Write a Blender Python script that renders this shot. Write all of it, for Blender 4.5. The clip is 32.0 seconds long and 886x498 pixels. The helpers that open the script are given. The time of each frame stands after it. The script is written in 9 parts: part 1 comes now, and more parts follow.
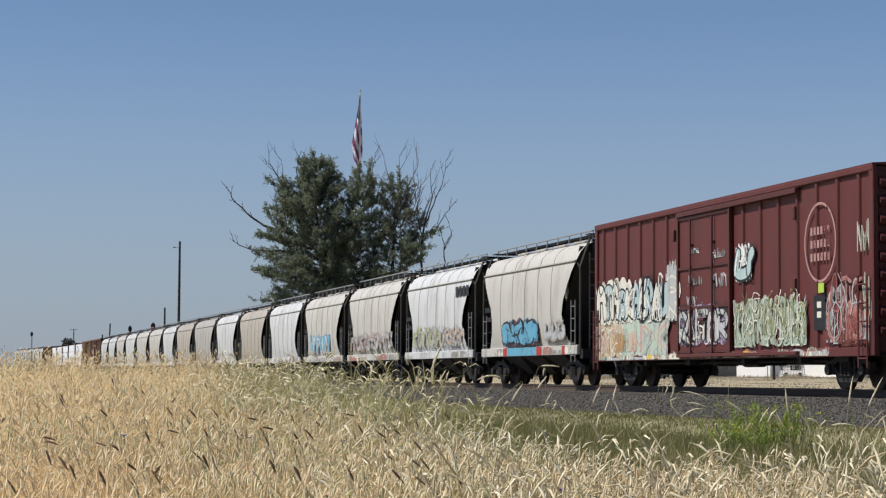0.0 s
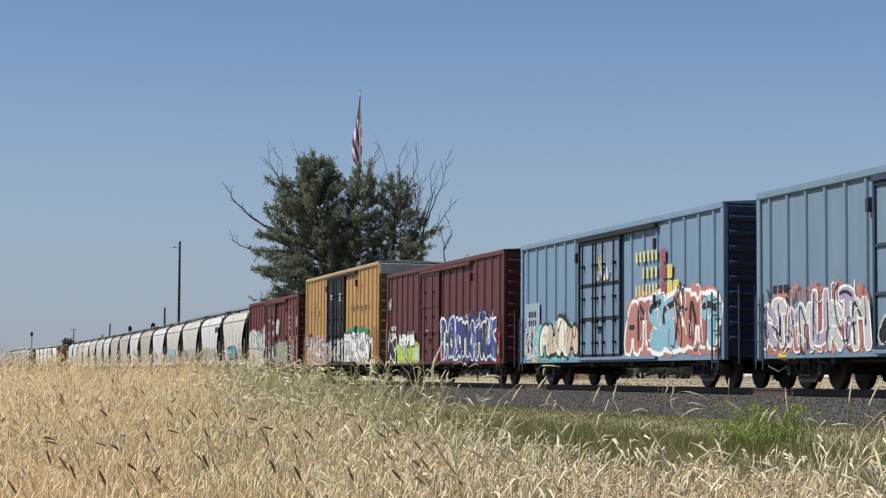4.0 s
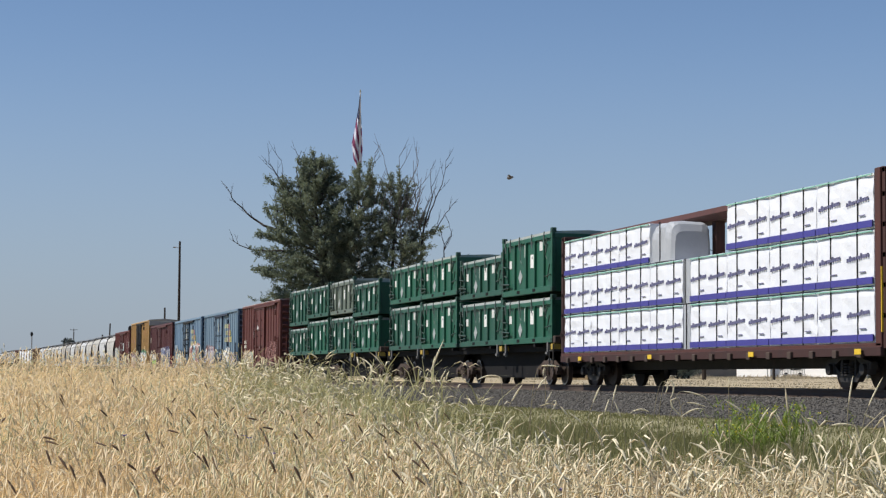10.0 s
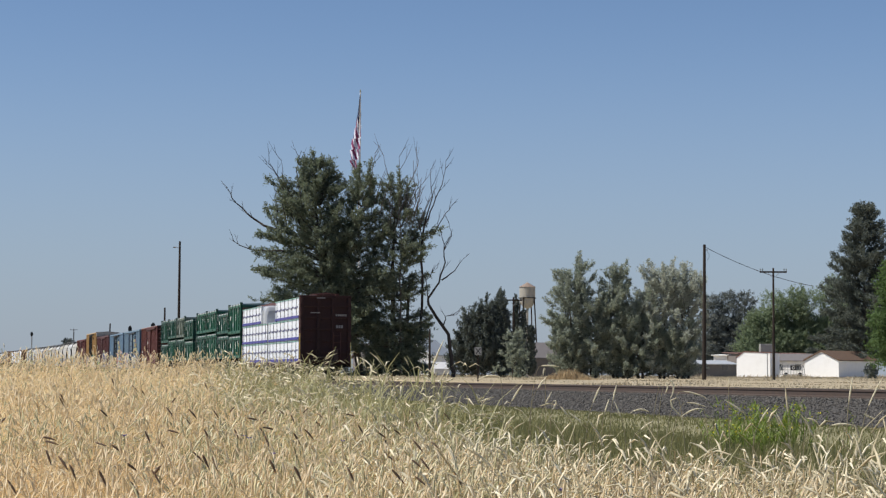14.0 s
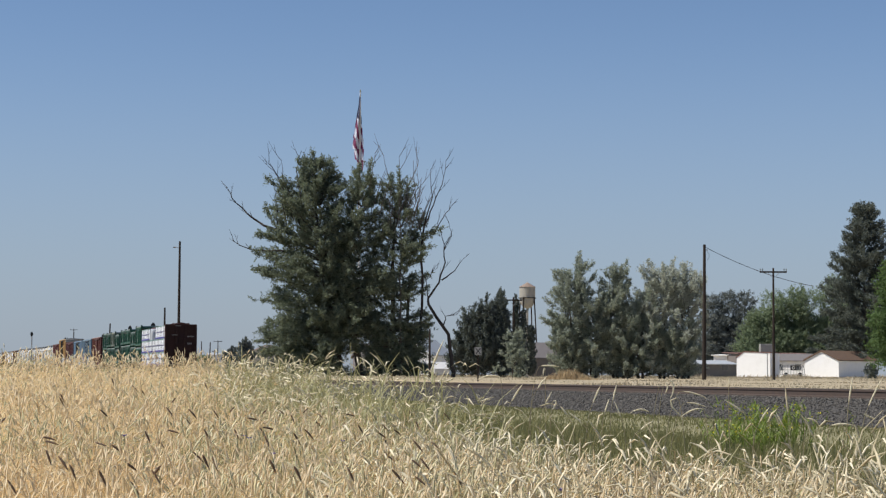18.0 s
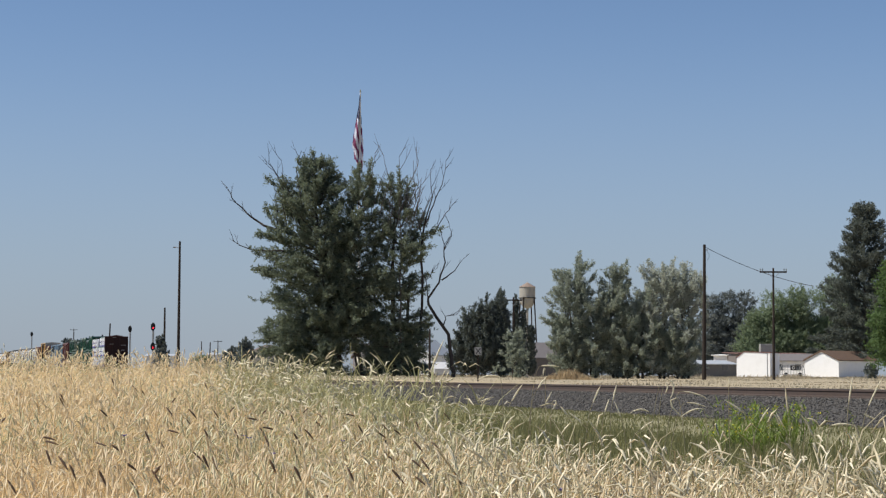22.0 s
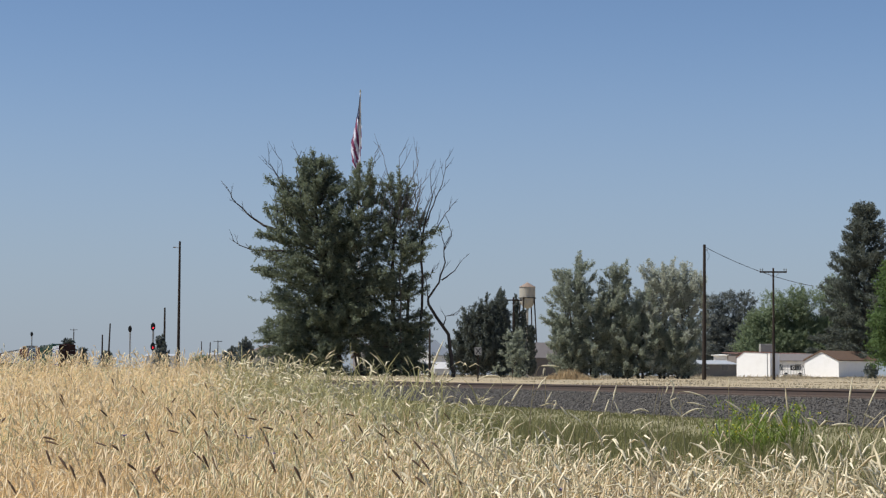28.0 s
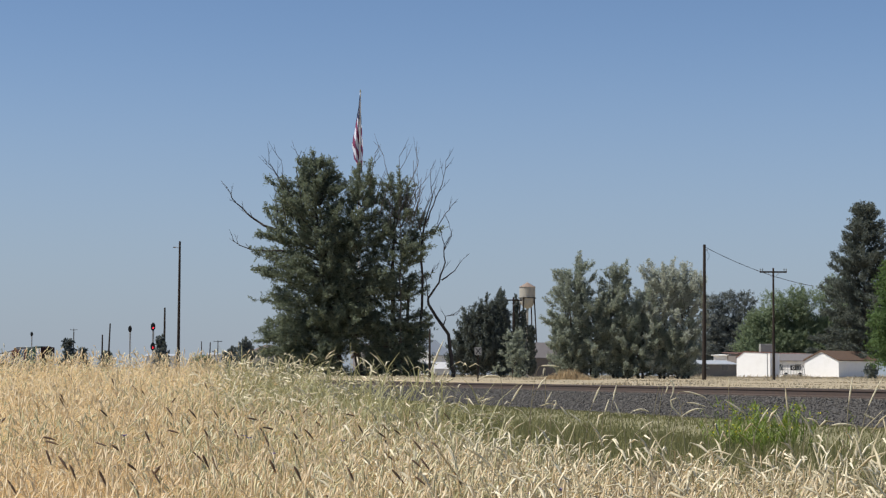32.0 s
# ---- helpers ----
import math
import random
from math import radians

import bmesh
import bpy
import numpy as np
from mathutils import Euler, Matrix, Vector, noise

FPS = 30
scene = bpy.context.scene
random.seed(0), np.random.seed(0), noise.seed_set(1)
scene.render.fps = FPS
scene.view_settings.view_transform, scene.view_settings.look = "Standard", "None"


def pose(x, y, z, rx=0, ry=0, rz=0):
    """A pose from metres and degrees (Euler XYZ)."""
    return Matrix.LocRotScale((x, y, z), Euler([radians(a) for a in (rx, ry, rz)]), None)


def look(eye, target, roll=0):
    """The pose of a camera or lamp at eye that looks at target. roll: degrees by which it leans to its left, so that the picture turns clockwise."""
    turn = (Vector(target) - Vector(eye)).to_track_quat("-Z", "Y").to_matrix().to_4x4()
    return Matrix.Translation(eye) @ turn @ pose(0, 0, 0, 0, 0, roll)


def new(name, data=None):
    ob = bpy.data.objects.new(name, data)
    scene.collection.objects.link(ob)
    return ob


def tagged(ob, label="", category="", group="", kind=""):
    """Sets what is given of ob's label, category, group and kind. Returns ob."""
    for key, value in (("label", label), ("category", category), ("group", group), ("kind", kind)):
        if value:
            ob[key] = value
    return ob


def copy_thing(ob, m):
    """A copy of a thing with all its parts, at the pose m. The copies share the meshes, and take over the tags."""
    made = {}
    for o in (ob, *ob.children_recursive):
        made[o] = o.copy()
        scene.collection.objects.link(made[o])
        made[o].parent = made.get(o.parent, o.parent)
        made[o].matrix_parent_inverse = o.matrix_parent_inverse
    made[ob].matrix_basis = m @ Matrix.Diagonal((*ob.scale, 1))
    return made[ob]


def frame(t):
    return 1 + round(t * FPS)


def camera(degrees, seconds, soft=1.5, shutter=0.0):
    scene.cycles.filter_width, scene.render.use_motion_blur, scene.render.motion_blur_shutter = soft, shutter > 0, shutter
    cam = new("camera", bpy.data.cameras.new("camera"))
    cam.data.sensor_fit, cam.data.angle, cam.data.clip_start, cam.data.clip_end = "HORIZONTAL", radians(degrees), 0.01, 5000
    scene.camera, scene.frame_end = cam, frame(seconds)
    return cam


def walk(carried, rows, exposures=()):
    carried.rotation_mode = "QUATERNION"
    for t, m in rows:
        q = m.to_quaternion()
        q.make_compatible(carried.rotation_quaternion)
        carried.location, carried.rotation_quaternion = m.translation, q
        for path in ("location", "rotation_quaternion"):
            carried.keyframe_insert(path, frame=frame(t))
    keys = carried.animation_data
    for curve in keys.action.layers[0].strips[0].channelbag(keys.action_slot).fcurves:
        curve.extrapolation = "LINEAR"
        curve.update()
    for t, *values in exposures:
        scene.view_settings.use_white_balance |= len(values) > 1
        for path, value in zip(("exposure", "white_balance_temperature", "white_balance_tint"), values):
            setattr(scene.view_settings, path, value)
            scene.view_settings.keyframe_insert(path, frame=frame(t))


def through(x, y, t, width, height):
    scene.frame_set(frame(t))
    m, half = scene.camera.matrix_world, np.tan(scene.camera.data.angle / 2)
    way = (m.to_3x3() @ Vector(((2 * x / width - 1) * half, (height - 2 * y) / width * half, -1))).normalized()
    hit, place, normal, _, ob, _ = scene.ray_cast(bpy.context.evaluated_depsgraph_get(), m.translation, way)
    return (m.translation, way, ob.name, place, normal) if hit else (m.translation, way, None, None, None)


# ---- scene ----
# The camera stands in a field beside a railway. x: away from the field to the track, y: along the track, z: up, rail top near z = 0.
EYE = 0.211
TURN, RISE, LEAN = radians(14.002), radians(3.763), 0.313
DURATION = 32.0
cam = camera(25.245, DURATION, soft=1.25)
AIM = (math.sin(TURN) * math.cos(RISE) * 100, math.cos(TURN) * math.cos(RISE) * 100, EYE + math.sin(RISE) * 100)
walk(cam, [(0, look((0, 0, EYE), AIM, LEAN)), (DURATION, look((0, 0, EYE), AIM, LEAN))], exposures=[(0, 0.07, 6450, 11), (2, 0.10, 6450, 11), (3, 0.18, 6450, 11), (5.5, 0.11, 6450, 11), (7, 0.26, 6450, 11), (8, 0.27, 6450, 11), (9, 0.34, 6450, 11), (10, 0.17, 6450, 11), (11, 0.06, 6450, 11), (12, 0.15, 6450, 11), (DURATION, 0.16, 6450, 11)])

# ---- world and sun ----
SUN_TO = Vector((-0.84, 0.11, 1.08)).normalized()
world = bpy.data.worlds.new("sky")
scene.world = world
world.use_nodes = True
wn = world.node_tree
sky = wn.nodes.new("ShaderNodeTexSky")
sky.sky_type, sky.sun_disc = "NISHITA", False
sky.sun_elevation = math.asin(SUN_TO.z)
sky.sun_rotation = math.atan2(SUN_TO.x, SUN_TO.y)
sky.altitude, sky.air_density, sky.dust_density, sky.ozone_density = 2600, 1.0, 0.4, 3.0
wn.nodes["Background"].inputs["Strength"].default_value = 0.090
# summer smoke: the sky greys towards the horizon
HAZE = (0.272, 0.316, 0.384)
coord, parts_, fade, veil = wn.nodes.new("ShaderNodeTexCoord"), wn.nodes.new("ShaderNodeSeparateXYZ"), wn.nodes.new("ShaderNodeMapRange"), wn.nodes.new("ShaderNodeMix")
fade.interpolation_type = "SMOOTHSTEP"
fade.inputs["From Min"].default_value, fade.inputs["From Max"].default_value = -0.03, 0.20
fade.inputs["To Min"].default_value, fade.inputs["To Max"].default_value = 0.95, 0.0
veil.data_type = "RGBA"
veil.inputs["B"].default_value = (*(c / 0.09 for c in HAZE), 1)
wn.links.new(coord.outputs["Generated"], parts_.inputs[0])
wn.links.new(parts_.outputs["Z"], fade.inputs["Value"])
wn.links.new(fade.outputs["Result"], veil.inputs["Factor"])
wn.links.new(sky.outputs["Color"], veil.inputs["A"])
wn.links.new(veil.outputs["Result"], wn.nodes["Background"].inputs["Color"])
sun = new("sun", bpy.data.lights.new("sun", "SUN"))
sun.data.energy, sun.data.angle, sun.data.color = 5.0, radians(0.55), (1.0, 0.95, 0.86)
sun.matrix_basis = look(SUN_TO * 100, (0, 0, 0))

# ---- plan in numbers ----
TRACK_X = 20.73
SPEED = 18.0


def rise(y):
    """The line climbs very gently away from the camera."""
    y = max(y, 0.0)
    return 9.6e-6 * y * y if y < 520 else 9.6e-6 * (520 * 520 + 1040 * (y - 520) * math.exp(-(y - 520) / 900))


FIELD = ((-60, -1.25), (6, -1.22), (9, -1.17), (12, -1.04), (16, -0.90), (22, -0.62), (28, -0.35), (33, -0.20), (36, -0.16), (45, -0.12), (70, 0.0), (140, 0.2), (5000, 1.0))
FIELD_X, FIELD_Z = [a for a, b in FIELD], [b for a, b in FIELD]
EDGE_X = 5.0


def smooth(a, b, x):
    t = min(1.0, max(0.0, (x - a) / (b - a)))
    return t * t * (3 - 2 * t)


def ground_z(x, y):
    """Height of the ground: the rising field, the verge, the bed of the track and the land beyond it."""
    field = float(np.interp(y, FIELD_X, FIELD_Z))
    r = rise(y)
    toe = -0.66 + r
    far = -0.35 + 0.0042 * min(max(math.hypot(x, y) - 22, 0.0), 330.0) + min(r, 3.0) * (1 - smooth(28, 60, x)) * 0.8
    field -= 0.30 * smooth(EDGE_X - 4.0, EDGE_X + 0.2, x) * smooth(9, 14, y) * (1 - smooth(20, 29, y))
    verge = -0.84 + 0.6 * r
    z = field + (verge - field) * smooth(EDGE_X - 0.3, EDGE_X + 2.4, x)
    z += (toe - z) * smooth(12.5, 15.9, x)
    return z + (far - z) * smooth(24.2, 27.5, x)


def spot(u, d):
    """Plan position d metres ahead of the camera and u metres to its right."""
    return Vector((u * math.cos(TURN) + d * math.sin(TURN), -u * math.sin(TURN) + d * math.cos(TURN), 0))


# ---- materials ----
MATS = {}


def surface(name, a, b, scale=3.0, rough=0.6, bump=0.02, metal=0.0, fine=40.0, dirt=None, dirt_amount=0.5, island=False, streak=False, spec=0.5, rnd=0.0):
    """A procedural surface: colour a worn towards b by noise at two scales, with relief, and dirt of its own shape."""
    if name in MATS:
        return MATS[name]
    m = bpy.data.materials.new(name)
    m.use_nodes = True
    n, l = m.node_tree.nodes, m.node_tree.links
    bsdf = n["Principled BSDF"]
    bsdf.inputs["Metallic"].default_value = metal
    bsdf.inputs["Specular IOR Level"].default_value = spec
    tc = n.new("ShaderNodeTexCoord")
    src = tc.outputs["Object"]
    if streak:
        mp = n.new("ShaderNodeMapping")
        mp.inputs["Scale"].default_value = (1, 1, 0.12)
        l.new(src, mp.inputs["Vector"])
        src = mp.outputs["Vector"]
    big = n.new("ShaderNodeTexNoise")
    big.inputs["Scale"].default_value, big.inputs["Detail"].default_value, big.inputs["Roughness"].default_value = scale, 5, 0.65
    l.new(src, big.inputs["Vector"])
    small = n.new("ShaderNodeTexNoise")
    small.inputs["Scale"].default_value, small.inputs["Detail"].default_value = fine, 3
    l.new(tc.outputs["Object"], small.inputs["Vector"])
    add = n.new("ShaderNodeMath")
    add.operation = "MULTIPLY_ADD"
    add.inputs[1].default_value = 0.35
    l.new(small.outputs["Fac"], add.inputs[0])
    l.new(big.outputs["Fac"], add.inputs[2])
    ramp = n.new("ShaderNodeMapRange")
    ramp.inputs["From Min"].default_value, ramp.inputs["From Max"].default_value = 0.45, 0.95
    l.new(add.outputs[0], ramp.inputs["Value"])
    mix = n.new("ShaderNodeMix")
    mix.data_type = "RGBA"
    mix.inputs["A"].default_value, mix.inputs["B"].default_value = (*a, 1), (*b, 1)
    fac = ramp.outputs["Result"]
    if island:
        geo = n.new("ShaderNodeNewGeometry")
        comb = n.new("ShaderNodeMath")
        comb.operation = "MULTIPLY_ADD"
        comb.inputs[1].default_value = 0.35
        l.new(fac, comb.inputs[0])
        sc = n.new("ShaderNodeMath")
        sc.operation = "MULTIPLY"
        sc.inputs[1].default_value = 0.65
        l.new(geo.outputs["Random Per Island"], sc.inputs[0])
        l.new(sc.outputs[0], comb.inputs[2])
        fac = comb.outputs[0]
    if rnd:
        info = n.new("ShaderNodeObjectInfo")
        comb = n.new("ShaderNodeMath")
        comb.operation = "MULTIPLY_ADD"
        comb.inputs[1].default_value = rnd
        l.new(info.outputs["Random"], comb.inputs[0])
        l.new(fac, comb.inputs[2])
        fac = comb.outputs[0]
    l.new(fac, mix.inputs["Factor"])
    col = mix.outputs["Result"]
    if dirt:
        dn = n.new("ShaderNodeTexNoise")
        dn.inputs["Scale"].default_value, dn.inputs["Detail"].default_value, dn.inputs["Roughness"].default_value = scale * 0.7, 8, 0.72
        mp2 = n.new("ShaderNodeMapping")
        mp2.inputs["Location"].default_value, mp2.inputs["Scale"].default_value = (3.1, 7.7, 1.3), (1, 1, 0.25 if streak else 1)
        l.new(tc.outputs["Object"], mp2.inputs["Vector"])
        l.new(mp2.outputs["Vector"], dn.inputs["Vector"])
        dr = n.new("ShaderNodeMapRange")
        dr.inputs["From Min"].default_value, dr.inputs["From Max"].default_value, dr.inputs["To Max"].default_value = 0.52, 0.72, dirt_amount
        l.new(dn.outputs["Fac"], dr.inputs["Value"])
        m2 = n.new("ShaderNodeMix")
        m2.data_type = "RGBA"
        m2.inputs["B"].default_value = (*dirt, 1)
        l.new(dr.outputs["Result"], m2.inputs["Factor"])
        l.new(col, m2.inputs["A"])
        col = m2.outputs["Result"]
    l.new(col, bsdf.inputs["Base Color"])
    rr = n.new("ShaderNodeMapRange")
    rr.inputs["To Min"].default_value, rr.inputs["To Max"].default_value = max(0.05, rough - 0.12), min(1.0, rough + 0.12)
    l.new(small.outputs["Fac"], rr.inputs["Value"])
    l.new(rr.outputs["Result"], bsdf.inputs["Roughness"])
    if bump:
        bp = n.new("ShaderNodeBump")
        bp.inputs["Strength"].default_value, bp.inputs["Distance"].default_value = 0.6, bump
        l.new(add.outputs[0], bp.inputs["Height"])
        l.new(bp.outputs["Normal"], bsdf.inputs["Normal"])
    MATS[name] = m
    return m


def leafy(name, a, b, c, rough=0.6, through=0.25):
    """Leaves, straw and grass: colour from piece to piece, some light passing through."""
    if name in MATS:
        return MATS[name]
    m = surface(name, a, b, 0.6, rough, 0, 0, 14.0, island=True, spec=0.3)
    n, l = m.node_tree.nodes, m.node_tree.links
    bsdf, out = n["Principled BSDF"], n["Material Output"]
    tr = n.new("ShaderNodeBsdfTranslucent")
    tr.inputs["Color"].default_value = (*c, 1)
    mx = n.new("ShaderNodeMixShader")
    mx.inputs["Fac"].default_value = through
    l.new(bsdf.outputs[0], mx.inputs[1])
    l.new(tr.outputs[0], mx.inputs[2])
    l.new(mx.outputs[0], out.inputs["Surface"])
    return m


def glow(name, colour, strength):
    if name in MATS:
        return MATS[name]
    m = bpy.data.materials.new(name)
    m.use_nodes = True
    b = m.node_tree.nodes["Principled BSDF"]
    b.inputs["Base Color"].default_value = (*colour, 1)
    b.inputs["Emission Color"].default_value, b.inputs["Emission Strength"].default_value = (*colour, 1), strength
    MATS[name] = m
    return m


def paint(name, colour, rough=0.5):
    """Sprayed or stencilled paint, slightly uneven."""
    dark = tuple(c * 0.78 for c in colour)
    return surface("paint_" + name, colour, dark, 1.6, rough, 0, 0, 25.0)


def worn(mat, cover=0.8):
    """The same paint, weathered: flaked and washed off in patches so that what lies under it shows."""
    name = "%s_worn_%d" % (mat.name, round(cover * 100))
    if name in MATS:
        return MATS[name]
    m = mat.copy()
    m.name = name
    n, l = m.node_tree.nodes, m.node_tree.links
    tc, mp = n.new("ShaderNodeTexCoord"), n.new("ShaderNodeMapping")
    mp.inputs["Scale"].default_value, mp.inputs["Location"].default_value = (1, 1, 0.45), (0, 1.7 * len(MATS), 0.6 * len(MATS))
    big, fine, both, edge = n.new("ShaderNodeTexNoise"), n.new("ShaderNodeTexNoise"), n.new("ShaderNodeMath"), n.new("ShaderNodeMapRange")
    big.inputs["Scale"].default_value, big.inputs["Detail"].default_value, big.inputs["Roughness"].default_value = 1.7, 7, 0.72
    fine.inputs["Scale"].default_value, fine.inputs["Detail"].default_value, fine.inputs["Roughness"].default_value = 11.0, 4, 0.7
    both.operation = "MULTIPLY_ADD"
    both.inputs[1].default_value = 0.45
    cut = 0.725 - 0.42 * (cover - 0.5)
    edge.inputs["From Min"].default_value, edge.inputs["From Max"].default_value = cut - 0.05, cut + 0.05
    l.new(tc.outputs["Object"], mp.inputs["Vector"])
    l.new(mp.outputs["Vector"], big.inputs["Vector"])
    l.new(mp.outputs["Vector"], fine.inputs["Vector"])
    l.new(fine.outputs["Fac"], both.inputs[0])
    l.new(big.outputs["Fac"], both.inputs[2])
    l.new(both.outputs[0], edge.inputs["Value"])
    bare, mx = n.new("ShaderNodeBsdfTransparent"), n.new("ShaderNodeMixShader")
    l.new(edge.outputs["Result"], mx.inputs["Fac"])
    l.new(bare.outputs[0], mx.inputs[1])
    l.new(n["Principled BSDF"].outputs[0], mx.inputs[2])
    l.new(mx.outputs[0], n["Material Output"].inputs["Surface"])
    MATS[name] = m
    return m


BLACK_STEEL = surface("black_steel", (0.010, 0.010, 0.011), (0.028, 0.025, 0.022), 2.0, 0.7, 0.006, dirt=(0.06, 0.045, 0.035), dirt_amount=0.5)
# near-black steel: the deep shade under the containers is put into its colour
SHADE_BLACK = surface("tar_black_steel", (0.006, 0.006, 0.007), (0.012, 0.011, 0.011), 2.0, 0.85, 0.004, spec=0.2)
RUST_STEEL = surface("rusted_steel", (0.070, 0.042, 0.030), (0.036, 0.027, 0.024), 4.0, 0.8, 0.01, dirt=(0.12, 0.085, 0.062))
WHEEL_STEEL = surface("wheel_steel", (0.035, 0.028, 0.024), (0.07, 0.05, 0.04), 5.0, 0.6, 0.004, 0.4)
BRIGHT_STEEL = surface("bright_steel", (0.35, 0.34, 0.33), (0.22, 0.20, 0.19), 3.0, 0.35, 0.002, 0.9)
GALV = surface("galvanised_steel", (0.36, 0.37, 0.38), (0.26, 0.26, 0.26), 2.0, 0.5, 0.004, 0.5, dirt=(0.20, 0.14, 0.10))
WOOD_POLE = surface("weathered_pole_wood", (0.026, 0.020, 0.017), (0.052, 0.041, 0.034), 3.0, 0.9, 0.01, streak=True, spec=0.2)
DULL_STEEL = surface("dull_steel", (0.16, 0.16, 0.16), (0.10, 0.095, 0.09), 2.0, 0.7, 0.003)
WHITE = paint("white", (0.78, 0.78, 0.76))
YELLOW = paint("yellow", (0.75, 0.50, 0.03))

# ---- mesh helpers ----


class Shape:
    """Collects faces for one mesh."""

    def __init__(self):
        self.v, self.f = [], []

    def add(self, verts, faces):
        k = len(self.v)
        self.v += [tuple(p) for p in verts]
        self.f += [tuple(i + k for i in f) for f in faces]
        return self

    def box(self, x0, x1, y0, y1, z0, z1, c=0.0):
        """A box, with its twelve edges chamfered by c."""
        if c <= 0:
            return self.add([(x, y, z) for z in (z0, z1) for x, y in ((x0, y0), (x1, y0), (x1, y1), (x0, y1))],
                            [(3, 2, 1, 0), (4, 5, 6, 7), (0, 1, 5, 4), (1, 2, 6, 5), (2, 3, 7, 6), (3, 0, 4, 7)])
        bm = bmesh.new()
        bmesh.ops.create_cube(bm, size=1)
        for v in bm.verts:
            v.co = ((x0 + x1) / 2 + v.co.x * (x1 - x0), (y0 + y1) / 2 + v.co.y * (y1 - y0), (z0 + z1) / 2 + v.co.z * (z1 - z0))
        bmesh.ops.bevel(bm, geom=list(bm.edges), offset=c, segments=1, affect="EDGES")
        bm.verts.index_update()
        self.add([v.co[:] for v in bm.verts], [[v.index for v in f.verts] for f in bm.faces])
        bm.free()
        return self

    def tube(self, pts, r, n=6, r1=None, cap=True):
        """A round bar along pts, from radius r to r1."""
        pts = [Vector(p) for p in pts]
        r1 = r if r1 is None else r1
        k = len(self.v)
        for i, p in enumerate(pts):
            t = (pts[min(i + 1, len(pts) - 1)] - pts[max(i - 1, 0)]).normalized()
            side = t.orthogonal().normalized() if i == 0 else (side - t * side.dot(t)).normalized()
            up = t.cross(side)
            rad = r + (r1 - r) * i / max(1, len(pts) - 1)
            for j in range(n):
                a = 2 * math.pi * j / n
                self.v.append(tuple(p + side * math.cos(a) * rad + up * math.sin(a) * rad))
        for i in range(len(pts) - 1):
            for j in range(n):
                a, b = k + i * n + j, k + i * n + (j + 1) % n
                self.f.append((a, b, b + n, a + n))
        if cap:
            self.f.append(tuple(range(k + n - 1, k - 1, -1)))
            self.f.append(tuple(range(k + (len(pts) - 1) * n, k + len(pts) * n)))
        return self

    def prism(self, profile, axis, a, b):
        """A closed outline of (p, q) pairs swept along an axis from a to b."""
        def put(p, q, s):
            return {"x": (s, p, q), "y": (p, s, q), "z": (p, q, s)}[axis]
        n = len(profile)
        vs = [put(p, q, a) for p, q in profile] + [put(p, q, b) for p, q in profile]
        return self.add(vs, [tuple(range(n))[::-1], tuple(range(n, 2 * n))] + [(i, (i + 1) % n, n + (i + 1) % n, n + i) for i in range(n)])

    def mesh(self, name, smooth_angle=False):
        me = bpy.data.meshes.new(name)
        me.from_pydata(self.v, [], self.f)
        bm = bmesh.new()
        bm.from_mesh(me)
        bmesh.ops.recalc_face_normals(bm, faces=bm.faces)
        bm.to_mesh(me)
        bm.free()
        if smooth_angle:
            me.shade_smooth()
            me.set_sharp_from_angle(angle=radians(35))
        return me


def part(name, shape, material, parent=None, label="", smooth=False):
    """One mesh object under a thing or under a part of it."""
    me = shape.mesh(name, smooth)
    me.materials.append(material)
    ob = new(name, me)
    if parent:
        ob.parent = parent
    if label:
        tagged(ob, label)
    return ob


def thing(name, label, category, group="", kind="", at=None):
    ob = new(name)
    tagged(ob, label, category, group, kind)
    if at is not None:
        ob.matrix_basis = at
    return ob


def raw_mesh(name, verts, faces, material, smooth=False):
    """A large mesh from arrays of points and of equal-sided faces."""
    me = bpy.data.meshes.new(name)
    verts, faces = np.asarray(verts, np.float32), np.asarray(faces, np.int32)
    me.vertices.add(len(verts))
    me.vertices.foreach_set("co", verts.ravel())
    k = faces.shape[1]
    me.loops.add(faces.size)
    me.loops.foreach_set("vertex_index", faces.ravel())
    me.polygons.add(len(faces))
    me.polygons.foreach_set("loop_start", np.arange(0, faces.size, k, dtype=np.int32))
    me.polygons.foreach_set("use_smooth", np.full(len(faces), smooth))
    me.update(calc_edges=True)
    me.materials.append(material)
    return me


